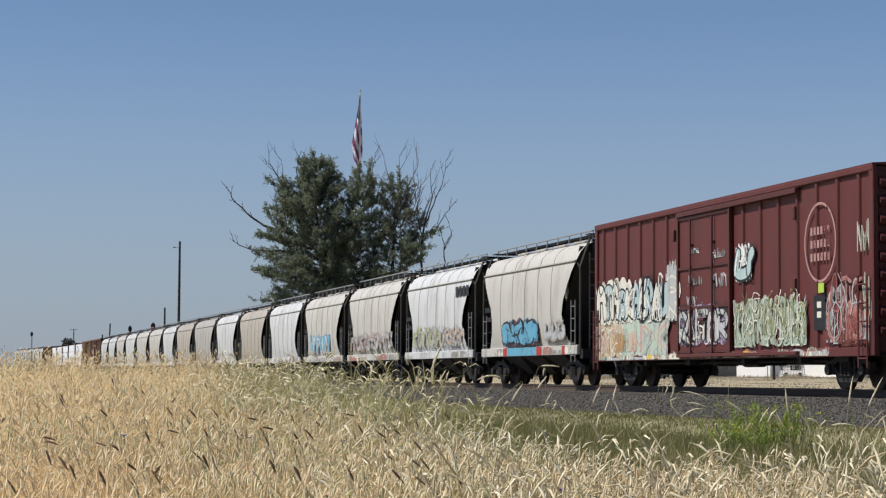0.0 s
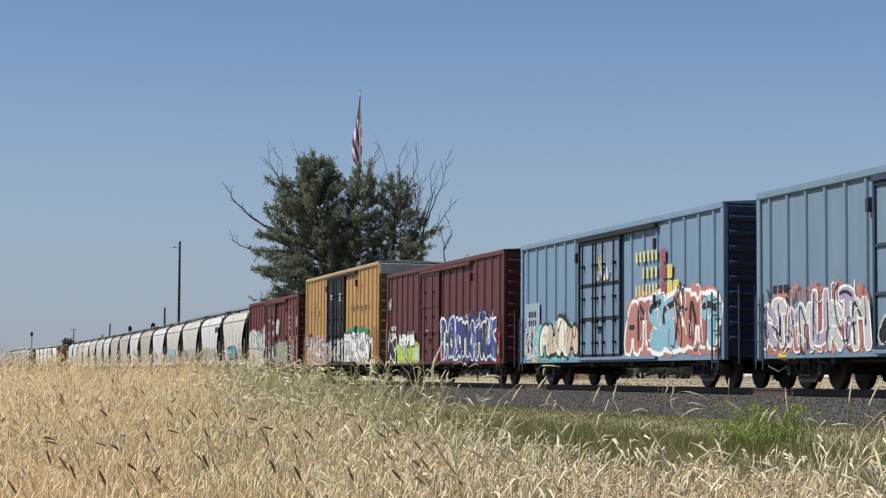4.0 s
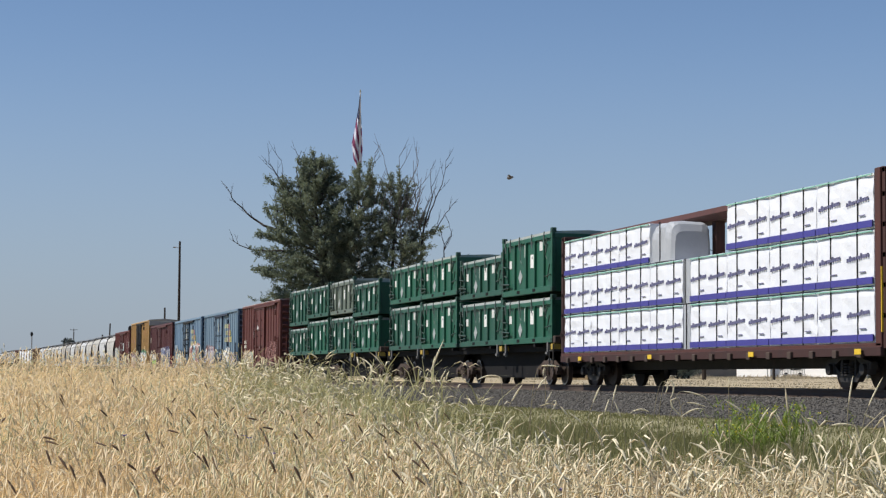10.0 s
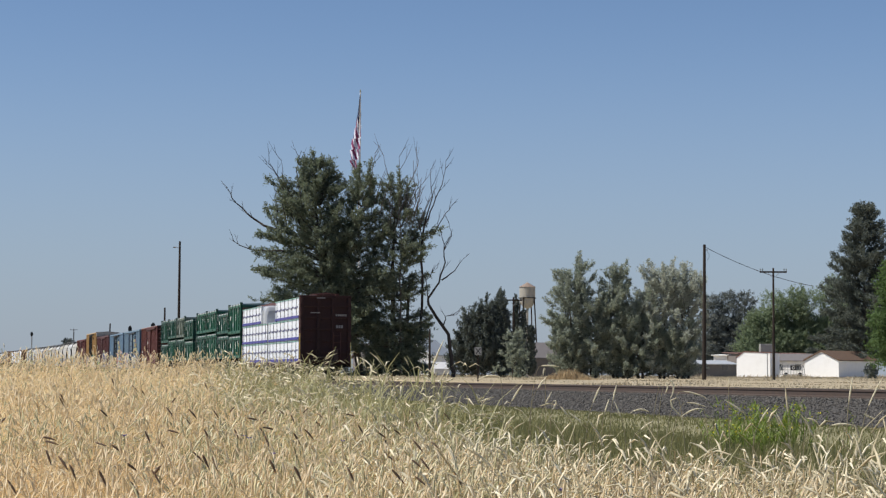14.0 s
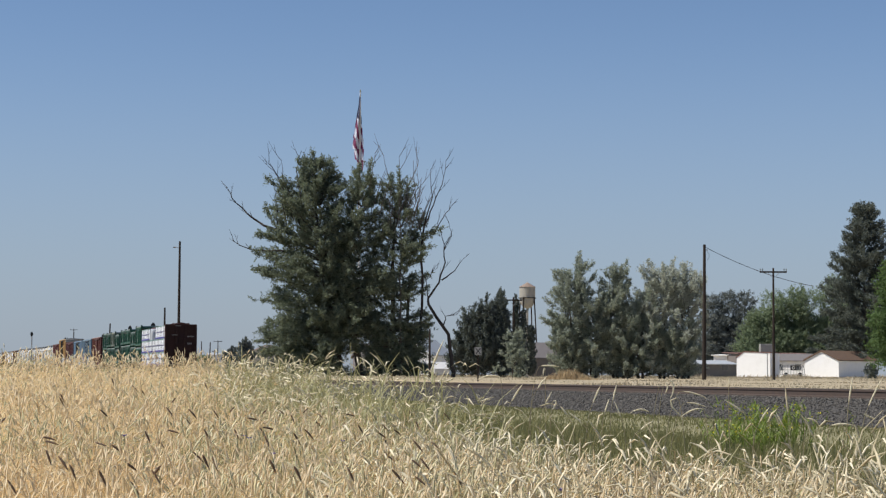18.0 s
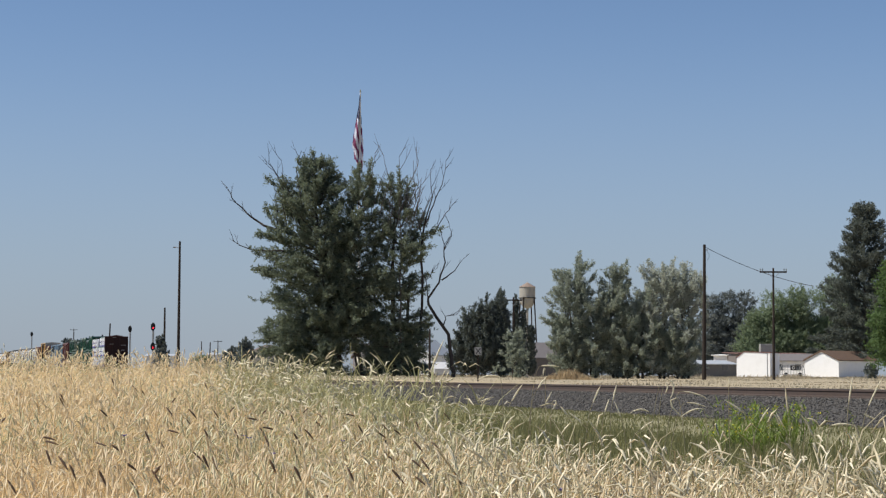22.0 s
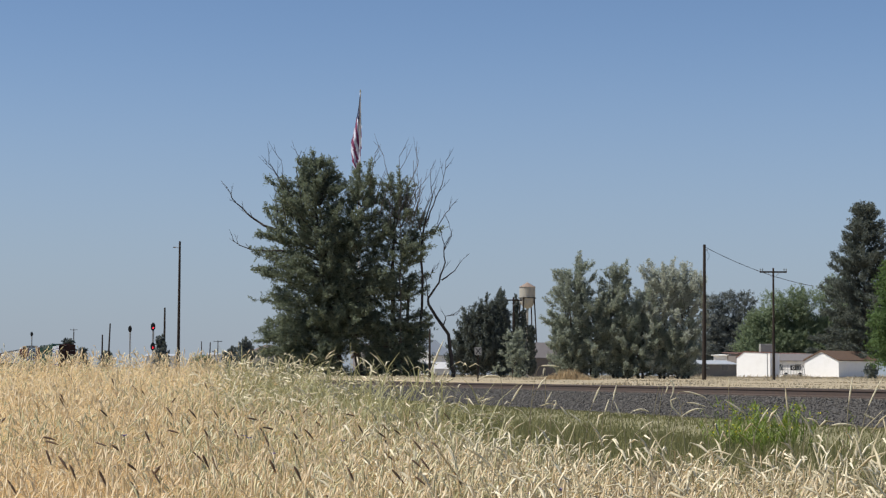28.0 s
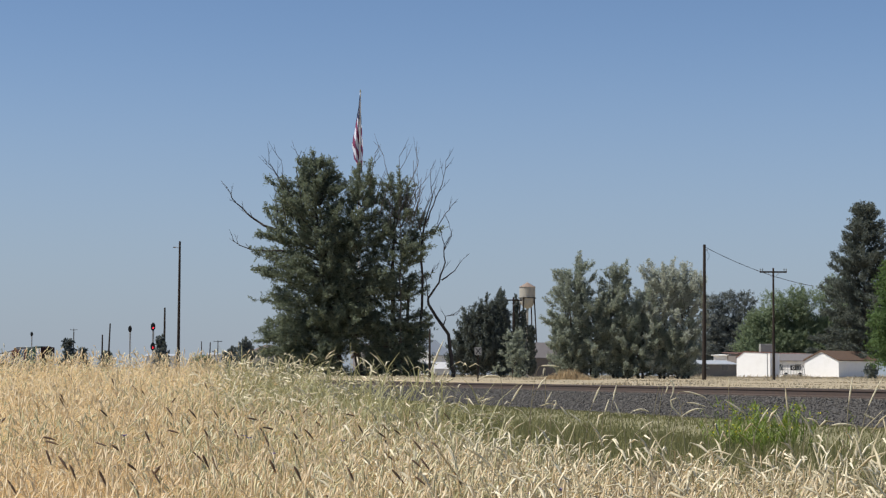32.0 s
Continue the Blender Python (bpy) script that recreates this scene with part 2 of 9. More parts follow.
# ---- ground, track bed, rails ----
def ground():
    # soil lightened beyond its own tone to bounce light up into the wheat
    soil = surface("field_soil", (0.40, 0.31, 0.18), (0.52, 0.42, 0.26), 0.5, 0.95, 0.03, fine=9.0, dirt=(0.10, 0.10, 0.04), dirt_amount=0.5)
    n, l = soil.node_tree.nodes, soil.node_tree.links
    base = n["Principled BSDF"].inputs["Base Color"]
    old = base.links[0].from_socket
    sep, rng, mx, tcd = n.new("ShaderNodeSeparateXYZ"), n.new("ShaderNodeMapRange"), n.new("ShaderNodeMix"), n.new("ShaderNodeTexCoord")
    mx.data_type = "RGBA"
    mx.inputs["B"].default_value = (0.36, 0.30, 0.20, 1)
    rng.inputs["From Min"].default_value, rng.inputs["From Max"].default_value, rng.inputs["To Max"].default_value = 25, 30, 0.8
    l.new(tcd.outputs["Object"], sep.inputs[0])
    l.new(sep.outputs["X"], rng.inputs["Value"])
    l.new(rng.outputs["Result"], mx.inputs["Factor"])
    l.new(old, mx.inputs["A"])
    # grassy thatch under the green strip beside the ballast
    lo, hi, both, thatch = n.new("ShaderNodeMapRange"), n.new("ShaderNodeMapRange"), n.new("ShaderNodeMath"), n.new("ShaderNodeMix")
    thatch.data_type = "RGBA"
    thatch.inputs["B"].default_value = (0.185, 0.175, 0.085, 1)
    lo.inputs["From Min"].default_value, lo.inputs["From Max"].default_value = EDGE_X - 1.0, EDGE_X + 0.2
    hi.inputs["From Min"].default_value, hi.inputs["From Max"].default_value, hi.inputs["To Min"].default_value, hi.inputs["To Max"].default_value = 16.2, 17.2, 0.92, 0.0
    both.operation = "MULTIPLY"
    l.new(sep.outputs["X"], lo.inputs["Value"])
    l.new(sep.outputs["X"], hi.inputs["Value"])
    l.new(lo.outputs["Result"], both.inputs[0])
    l.new(hi.outputs["Result"], both.inputs[1])
    l.new(both.outputs[0], thatch.inputs["Factor"])
    l.new(mx.outputs["Result"], thatch.inputs["A"])
    l.new(thatch.outputs["Result"], base)
    xs = sorted(set(list(np.arange(-40, 60, 1.0)) + list(np.arange(60, 400, 20)) + [-4000, -2000, -800, -300, -120, -70] + [500, 800, 1400, 2500, 4000]))
    ys = sorted(set(list(np.arange(-20, 80, 1.5)) + list(np.arange(80, 700, 15)) + [-4000, -1500, -400, -120, -50] + [800, 1000, 1400, 2000, 3000, 4500]))
    vs = [(x, y, ground_z(x, y) + (0.04 * noise.noise((x * 0.6, y * 0.6, 0)) if abs(x) < 70 and y < 300 else 0)) for y in ys for x in xs]
    w = len(xs)
    fs = [(j * w + i, j * w + i + 1, (j + 1) * w + i + 1, (j + 1) * w + i) for j in range(len(ys) - 1) for i in range(w - 1)]
    ob = new("ground", raw_mesh("ground", vs, fs, soil, True))
    tagged(ob, "dry sandy farmland with sparse dead grass", "ground", kind="structure")


def along(profile, ys, x0):
    """A closed outline swept along the line, following its climb."""
    n = len(profile)
    vs = [(x0 + p, y, q + rise(y)) for y in ys for p, q in profile]
    fs = [(j * n + i, j * n + (i + 1) % n, (j + 1) * n + (i + 1) % n, (j + 1) * n + i) for j in range(len(ys) - 1) for i in range(n)]
    return vs, fs


def track():
    stone = surface("ballast_rock", (0.082, 0.076, 0.069), (0.040, 0.037, 0.034), 14.0, 0.9, 0.05, fine=60.0)
    ys = list(np.arange(-260, 120, 20)) + list(np.arange(120, 700, 20)) + [800, 1000, 1300]
    bed = [(-4.4, -1.0), (-4.1, -0.66), (-3.2, -0.50), (-1.95, -0.215), (1.95, -0.215), (4.4, -0.9), (4.4, -1.2)]
    vs, fs = along(bed, ys, TRACK_X)
    ob = new("ballast_bed", raw_mesh("ballast_bed", vs, fs, stone))
    tagged(ob, "grey crushed rock ballast bed under the railway track", "track bed", kind="structure")
    # loose stones on the near shoulder
    rng = np.random.default_rng(5)
    n = 22000
    y = 24 + 66 * rng.random(n) ** 1.35
    t = rng.random(n)
    x = TRACK_X - 4.25 + 2.75 * t
    bx, bz = [TRACK_X + p for p, q in bed[1:4]], [q for p, q in bed[1:4]]
    z = np.interp(x, bx, bz) + np.array([rise(v) for v in y])
    size = rng.uniform(0.016, 0.044, n)
    ico = np.array([(0, 0, 1), (1, 0, 0.1), (0.1, 1, 0), (-1, 0.1, 0), (0, -1, 0.1), (0, 0, -1)], float)
    faces = np.array([(0, 1, 2), (0, 2, 3), (0, 3, 4), (0, 4, 1), (5, 2, 1), (5, 3, 2), (5, 4, 3), (5, 1, 4)])
    pts = ico[None] * rng.uniform(0.6, 1.3, (n, 6, 3)) * size[:, None, None]
    a = rng.uniform(0, 6.28, n)
    c, s = np.cos(a)[:, None], np.sin(a)[:, None]
    px, py, pz = pts[..., 0] * c - pts[..., 1] * s, pts[..., 0] * s + pts[..., 1] * c, pts[..., 2]
    tilt = rng.uniform(-0.8, 0.8, n)
    ct, st = np.cos(tilt)[:, None], np.sin(tilt)[:, None]
    py, pz = py * ct - pz * st, py * st + pz * ct
    verts = np.stack([px + x[:, None], py + y[:, None], pz + z[:, None] + 0.008], -1).reshape(-1, 3)
    fs = (faces[None] + 6 * np.arange(n)[:, None, None]).reshape(-1, 3)
    rock = surface("loose_rock", (0.128, 0.118, 0.106), (0.044, 0.041, 0.037), 3.0, 0.9, 0, fine=60.0, island=True)
    ob = new("ballast_stones", raw_mesh("ballast_stones", verts, fs, rock))
    tagged(ob, "loose grey crushed rock on the track shoulder", "gravel", kind="stuff")
    # ties
    tie_wood = surface("tie_wood", (0.055, 0.042, 0.033), (0.10, 0.08, 0.065), 5.0, 0.9, 0.01, rnd=0.5)
    tie = Shape().box(-1.3, 1.3, -0.115, 0.115, -0.19, 0.0, 0.012).mesh("tie")
    tie.materials.append(tie_wood)
    rail_track = thing("railway_track", "straight railway track with rusty steel rails on timber ties", "track", kind="structure")
    for i in range(260):
        yy = 20 + 0.53 * i
        o = new("tie", tie)
        o.parent = rail_track
        o.matrix_basis = pose(TRACK_X + random.uniform(-0.03, 0.03), yy, rise(yy) - 0.178, 0, 0, random.uniform(-0.6, 0.6))
    rusty = surface("rail_rust", (0.075, 0.048, 0.035), (0.045, 0.034, 0.03), 6.0, 0.75, 0.004)
    prof = [(-0.07, -0.178), (0.07, -0.178), (0.07, -0.165), (0.012, -0.145), (0.012, -0.05), (0.036, -0.036), (0.036, -0.002), (0.028, 0.0), (-0.028, 0.0), (-0.036, -0.002), (-0.036, -0.036), (-0.012, -0.05), (-0.012, -0.145), (-0.07, -0.165)]
    for side in (-0.7535, 0.7535):
        vs, fs = along(prof, ys, TRACK_X + side)
        o = new("rail", raw_mesh("rail", vs, fs, rusty))
        o.parent = rail_track
        vs, fs = along([(-0.027, 0.0008), (0.027, 0.0008), (0.027, 0.003), (-0.027, 0.003)], ys, TRACK_X + side)
        o = new("rail_tread", raw_mesh("rail_tread", vs, fs, BRIGHT_STEEL))
        o.parent = rail_track
    # small yellow marker plate on the near rail
    part("marker_plate", Shape().box(TRACK_X - 0.84, TRACK_X - 0.79, 35.4, 35.55, -0.17, -0.03, 0.005), surface("marker_yellow", (0.5, 0.3, 0.06), (0.35, 0.22, 0.06), 8, 0.7, 0.003), rail_track, "yellow marker plate on the rail")


ground()
track()

# ---- railway cars: origin on the rail top at the middle of the car, y forward, the near side at negative x ----
TRAIN = []
HALF = 1.55


def rolls(ob, s0, z=0.0, dx=0.0):
    """Notes a thing that rides with the train, its middle s0 metres along the line at the start."""
    TRAIN.append((ob, s0, z, dx))


def truck(parent, y, rusty=False, full=True):
    """A two-axle bogie: sideframes, bolster, springs, and two wheelsets."""
    mat_side = RUST_STEEL if rusty else BLACK_STEEL
    base = Shape()
    base.box(-1.0, 1.0, -0.2, 0.2, 0.46, 0.72, 0.03)
    frame_part = part("truck", base, BLACK_STEEL, parent)
    frame_part.location = (0, y, 0)
    for sx in (-1, 1) if full else (-1,):
        sf = Shape()
        x0, x1 = (-1.16, -1.00) if sx < 0 else (1.00, 1.16)
        sf.prism([(-1.12, 0.46), (-1.12, 0.62), (-0.80, 0.68), (-0.42, 0.82), (0.42, 0.82), (0.80, 0.68), (1.12, 0.62), (1.12, 0.46), (0.78, 0.52), (0.40, 0.68), (-0.40, 0.68), (-0.78, 0.52)], "x", x0, x1)
        sf.prism([(-0.80, 0.50), (-0.68, 0.54), (-0.36, 0.32), (0.36, 0.32), (0.68, 0.54), (0.80, 0.50), (0.42, 0.18), (-0.42, 0.18)], "x", x0 + 0.01, x1 - 0.01)
        for q in (-1, 1):
            sf.box(x0 + 0.005, x1 - 0.005, q * 0.34 - 0.05, q * 0.34 + 0.05, 0.25, 0.75)
            sf.box(x0 - 0.02, x1 + 0.02, q * 0.86 - 0.17, q * 0.86 + 0.17, 0.34, 0.60, 0.02)
        side = part("sideframe", sf, mat_side, frame_part)
        sp = Shape()
        for k in (-0.2, 0.0, 0.2):
            for q in range(5):
                sp.tube([(x0 - 0.02 if sx < 0 else x1 + 0.02, k, 0.32 + 0.06 * q), (x0 - 0.02 if sx < 0 else x1 + 0.02, k, 0.355 + 0.06 * q)], 0.075, 8)
        part("spring", sp, mat_side, frame_part)
        for wy in (-0.86, 0.86):
            bx = Shape()
            bx.tube([((x0 - 0.10) if sx < 0 else (x1 + 0.10), wy, 0.46), (x0 if sx < 0 else x1, wy, 0.46)], 0.13, 10)
            part("bearing_cap", bx, mat_side, frame_part)
    for wy in (-0.86, 0.86):
        ws = Shape()
        ws.tube([(-0.95, 0, 0), (0.95, 0, 0)], 0.085, 8)
        for sx in (-1, 1):
            ws.tube([(sx * 0.68, 0, 0), (sx * 0.70, 0, 0)], 0.485, 24)
            ws.tube([(sx * 0.70, 0, 0), (sx * 0.825, 0, 0)], 0.455, 24)
            ws.tube([(sx * 0.825, 0, 0), (sx * 0.86, 0, 0)], 0.14, 12)
        w = part("wheelset", ws, WHEEL_STEEL, frame_part, smooth=True)
        w.location = (0, wy, 0.4575)
        for sx in (-1, 1):
            rim = Shape()
            for q in range(24):
                a0, a1 = 2 * math.pi * q / 24, 2 * math.pi * (q + 1) / 24
                x = sx * 0.829
                ring = [(x, r * math.cos(a), r * math.sin(a)) for a in (a0, a1) for r in (0.40, 0.453)]
                rim.add(ring, [(0, 1, 3, 2)])
            part("rim", rim, BRIGHT_STEEL if rusty else RUST_STEEL, frame_part).location = (0, wy, 0.4575)
    return frame_part


def coupler(parent, y, way):
    s = Shape()
    s.box(-0.11, 0.11, min(y, y + way * 0.75), max(y, y + way * 0.75), 0.72, 0.90, 0.02)
    s.box(-0.20, 0.18, min(y + way * 0.70, y + way * 1.02), max(y + way * 0.70, y + way * 1.02), 0.66, 0.96, 0.05)
    part("coupler", s, RUST_STEEL, parent)
    h = Shape()
    h.tube([(-0.35, y, 0.82), (-0.40, y + way * 0.35, 0.55), (-0.3, y + way * 0.75, 0.42), (-0.2, y + way * 1.0, 0.55)], 0.028, 6)
    part("air_hose", h, BLACK_STEEL, parent)


def ladder(parent, x, y, z0, z1, mat, width=0.42, rungs=None, along_y=True):
    s = Shape()
    n = rungs or max(2, round((z1 - z0) / 0.42))
    dirn = (0, 1) if along_y else (1, 0)
    e = [(x - dirn[0] * width / 2, y - dirn[1] * width / 2), (x + dirn[0] * width / 2, y + dirn[1] * width / 2)]
    for a, b in e:
        s.tube([(a, b, z0), (a, b, z1)], 0.026, 5)
    for i in range(n):
        z = z0 + (z1 - z0) * (i + 0.5) / n
        s.tube([(*e[0], z), (*e[1], z)], 0.02, 5)
    return part("ladder", s, mat, parent)


def bars(parent, y0, y1, z0, z1, mat, x, name="lettering", pieces=1, label="", gap=0.25, rows=1):
    """Stencilled writing that cannot be read: plain bars of its size."""
    s = Shape()
    for r in range(rows):
        zz1 = z1 - (z1 - z0) * r / rows
        zz0 = zz1 - (z1 - z0) / rows * (0.62 if rows > 1 else 1)
        w = (y1 - y0) / pieces
        for i in range(pieces):
            s.box(x - 0.004, x + 0.002, y0 + w * (i + gap / 2), y0 + w * (i + 1 - gap / 2), zz0, zz1)
    return part(name, s, mat, parent, label)


def text(parent, words, y, z, size, mat, x, name="lettering", stretch=1.0):
    """Raised lettering on the near side; reads from the field, so it runs towards negative y."""
    cu = bpy.data.curves.new(name, "FONT")
    cu.body, cu.size, cu.extrude, cu.resolution_u = words, size, 0.002, 2
    tmp = bpy.data.objects.new(name, cu)
    scene.collection.objects.link(tmp)
    me = bpy.data.meshes.new_from_object(tmp.evaluated_get(bpy.context.evaluated_depsgraph_get()))
    bpy.data.objects.remove(tmp)
    bpy.data.curves.remove(cu)
    me.materials.clear()
    me.materials.append(mat)
    ob = new(name, me)
    ob.parent = parent
    ob.matrix_basis = Matrix(((0, 0, -1, x), (-1, 0, 0, y), (0, 1, 0, z), (0, 0, 0, 1))) @ Matrix.Diagonal((stretch, 1, 1, 1))
    return ob


def graffiti(parent, y0, y1, z0, z1, fill, edge, cloud=None, seed=1, letters=5, x=-1.47, accent=None, fat=0.34, cover=0.86):
    """Sprayed letters that cannot be read: a cloud of paint, then one outlined letter after another, lying on the car's side. y0 is the forward end."""
    rng = random.Random(seed)
    a, b = max(y0, y1), min(y0, y1)
    h = z1 - z0
    if cloud:
        s = Shape()
        n = 26
        rim = []
        for i in range(n):
            t = i / (n - 1)
            rim.append((a + (b - a) * t, z1 + 0.05 * h * math.sin(i * 1.3 + seed) + rng.uniform(-0.05, 0.04) * h - 0.18 * h * abs(2 * t - 1) ** 4))
        for i in range(n):
            t = 1 - i / (n - 1)
            rim.append((a + (b - a) * t, z0 + rng.uniform(-0.02, 0.07) * h))
        s.add([(x - 0.002, p, q) for p, q in rim], [(i, i + 1, 2 * n - 2 - i, 2 * n - 1 - i) for i in range(n - 1)])
        part("graffiti_ground", s, worn(cloud, cover - 0.16), parent)
    w = (b - a) / letters
    aw = abs(w)
    lay = [0.0]

    fills = fill if isinstance(fill, tuple) else (fill,)
    fill = fills[0]

    def rounded(pts):
        """The same line with its corners eased."""
        if len(pts) < 3:
            return pts
        out = [pts[0]]
        for i in range(1, len(pts) - 1):
            (pa, qa), (pb, qb), (pc, qc) = pts[i - 1], pts[i], pts[i + 1]
            for t, m in ((0.62, 0), (1.0, 1), (0.38, 2)):
                if m == 1:
                    out.append((0.5 * pb + 0.25 * (pa + pc) * 0.5 + 0.25 * pb, 0.5 * qb + 0.25 * (qa + qc) * 0.5 + 0.25 * qb))
                elif m == 0:
                    out.append((pa + (pb - pa) * t, qa + (qb - qa) * t))
                else:
                    out.append((pb + (pc - pb) * t, qb + (qc - qb) * t))
        return out + [pts[-1]]

    def stroke(shape, pts, rad, lift):
        pts = rounded(pts)
        for (p0, q0), (p1, q1) in zip(pts, pts[1:]):
            lay[0] += 1
            xx = x - lift - 0.00003 * lay[0]
            dy, dz = p1 - p0, q1 - q0
            ln = math.hypot(dy, dz) or 1
            ny, nz = -dz / ln * rad, dy / ln * rad
            ty, tz = dy / ln * rad * 0.75, dz / ln * rad * 0.75
            ring = [(p0 + ny, q0 + nz), (p0 + ny * 0.55 - ty, q0 + nz * 0.55 - tz), (p0 - ny * 0.55 - ty, q0 - nz * 0.55 - tz), (p0 - ny, q0 - nz), (p1 - ny, q1 - nz), (p1 - ny * 0.55 + ty, q1 - nz * 0.55 + tz), (p1 + ny * 0.55 + ty, q1 + nz * 0.55 + tz), (p1 + ny, q1 + nz)]
            shape.add([(xx, p, q) for p, q in ring], [tuple(range(8))])

    for i in range(letters):
        out, inn, hi = Shape(), Shape(), Shape()
        cy = a + w * (i + 0.5) + rng.uniform(-0.06, 0.06) * aw
        r = aw * fat * 0.42 * rng.uniform(0.85, 1.2)
        lo, up = z0 + r + 0.03 + rng.uniform(0, 0.10) * h, z1 - r - rng.uniform(0, 0.22) * h
        lean = rng.uniform(-0.22, 0.22) * aw
        L, R = cy + aw * 0.42, cy - aw * 0.42
        mid = (lo + up) / 2 + rng.uniform(-0.14, 0.14) * h
        kink = rng.uniform(-0.15, 0.15) * aw
        shapes = ([[(L, lo), (L + kink, mid), (L + lean, up), (R + lean, up - 0.1 * h), (R, mid), (L + kink, mid)], [(L + kink, mid), (R, lo)]],
                  [[(L + lean, up), (L + kink, mid), (L, lo), (R, lo + 0.05 * h), (R - kink, mid), (R + lean, up)]],
                  [[(R + lean, up), (L + lean, up - 0.08 * h), (L, mid + 0.08 * h), (R, mid - 0.05 * h), (R, lo), (L, lo + 0.06 * h)]],
                  [[(cy, lo), (cy + kink, mid), (cy + lean, up)], [(L + lean, up), (cy + lean, up + 0.04 * h), (R + lean, up - 0.04 * h)]],
                  [[(L, lo), (L + lean * 0.5, mid), (cy + lean, up), (R, mid), (R - kink, lo)], [(L * 0.7 + R * 0.3, mid), (L * 0.3 + R * 0.7, mid)]],
                  [[(L, lo), (L + lean, up), (cy, mid), (R + lean, up), (R, lo)]],
                  [[(R + lean, up), (L + kink, mid), (R, lo)], [(L + lean, up), (L, lo)]])[rng.randrange(7)]
        for st in shapes:
            stroke(out, st, r * 1.42, 0.0045)
        for st in shapes:
            stroke(inn, st, r * 0.95, 0.0085)
        letter = part("graffiti_letter", out, worn(edge, cover + 0.06), parent)
        part("letter_fill", inn, worn(fills[i % len(fills)], cover), letter)
        if accent and shapes:
            st = rng.choice(shapes)
            stroke(hi, [(p + r * 0.3, q + r * 0.2) for p, q in st[:3]], r * 0.28, 0.0125)
            part("letter_highlight", hi, worn(accent, cover), letter)
    # thin sprayed lines and drips over the letters
    for mat_, k in ((edge, letters * 3), (accent or fill, letters * 2)):
        ln = Shape()
        for i in range(k):
            p, q = rng.uniform(b + 0.1, a - 0.1), rng.uniform(z0 + 0.1 * h, z0 + 0.8 * h)
            pts = [(p, q)]
            ang = rng.uniform(0, 6.28)
            for _ in range(rng.randrange(2, 6)):
                ang += rng.uniform(-1.4, 1.4)
                q2 = min(z1, max(z0 + 0.04, pts[-1][1] + math.sin(ang) * 0.22 * min(h, 1.6)))
                p2 = min(a, max(b, pts[-1][0] + math.cos(ang) * 0.16))
                pts.append((p2, q2))
            stroke(ln, pts, rng.uniform(0.010, 0.026), 0.0128)
        tagged(part("overspray", ln, worn(mat_, cover - 0.05), parent), kind="stuff")


def worn_band(parent, y0, y1, z0, z1, mats, x, seed, count):
    """Old overlapping patches of sprayed paint with uneven edges, low on a car's side."""
    rng = random.Random(seed)
    for i in range(count):
        c, w = rng.uniform(y1, y0), rng.uniform(0.25, 0.9)
        lo, up = z0 + rng.uniform(0, 0.12) * (z1 - z0), z0 + (z1 - z0) * rng.uniform(0.45, 1.0)
        top = [(c - w + 2 * w * k / 9, up + rng.uniform(-0.10, 0.05) * (up - lo) - 0.35 * (up - lo) * abs(k / 4.5 - 1) ** 3) for k in range(10)]
        ring = [(c - w * 0.95, lo), (c + w * 0.95, lo)] + [(min(y0, max(y1, p)), q) for p, q in reversed(top)]
        part("paint_patch", Shape().add([(x - 0.0015 - 0.0002 * i, min(y0, max(y1, p)), q) for p, q in ring], [tuple(range(len(ring)))]), worn(rng.choice(mats), 0.56), parent)


def scrawl(parent, y0, y1, z0, z1, mat, seed, x=-1.537, r=0.02, n=14):
    """A thin sprayed tag."""
    rng = random.Random(seed)
    s = Shape()
    pts = [(x, y0 + (y1 - y0) * (i / n) + rng.uniform(-0.08, 0.08), z0 + (z1 - z0) * (0.5 + 0.5 * math.sin(i * 2.1 + seed)) * rng.uniform(0.6, 1)) for i in range(n + 1)]
    s.tube(pts, r, 4)
    return part("graffiti_tag", s, mat, parent)


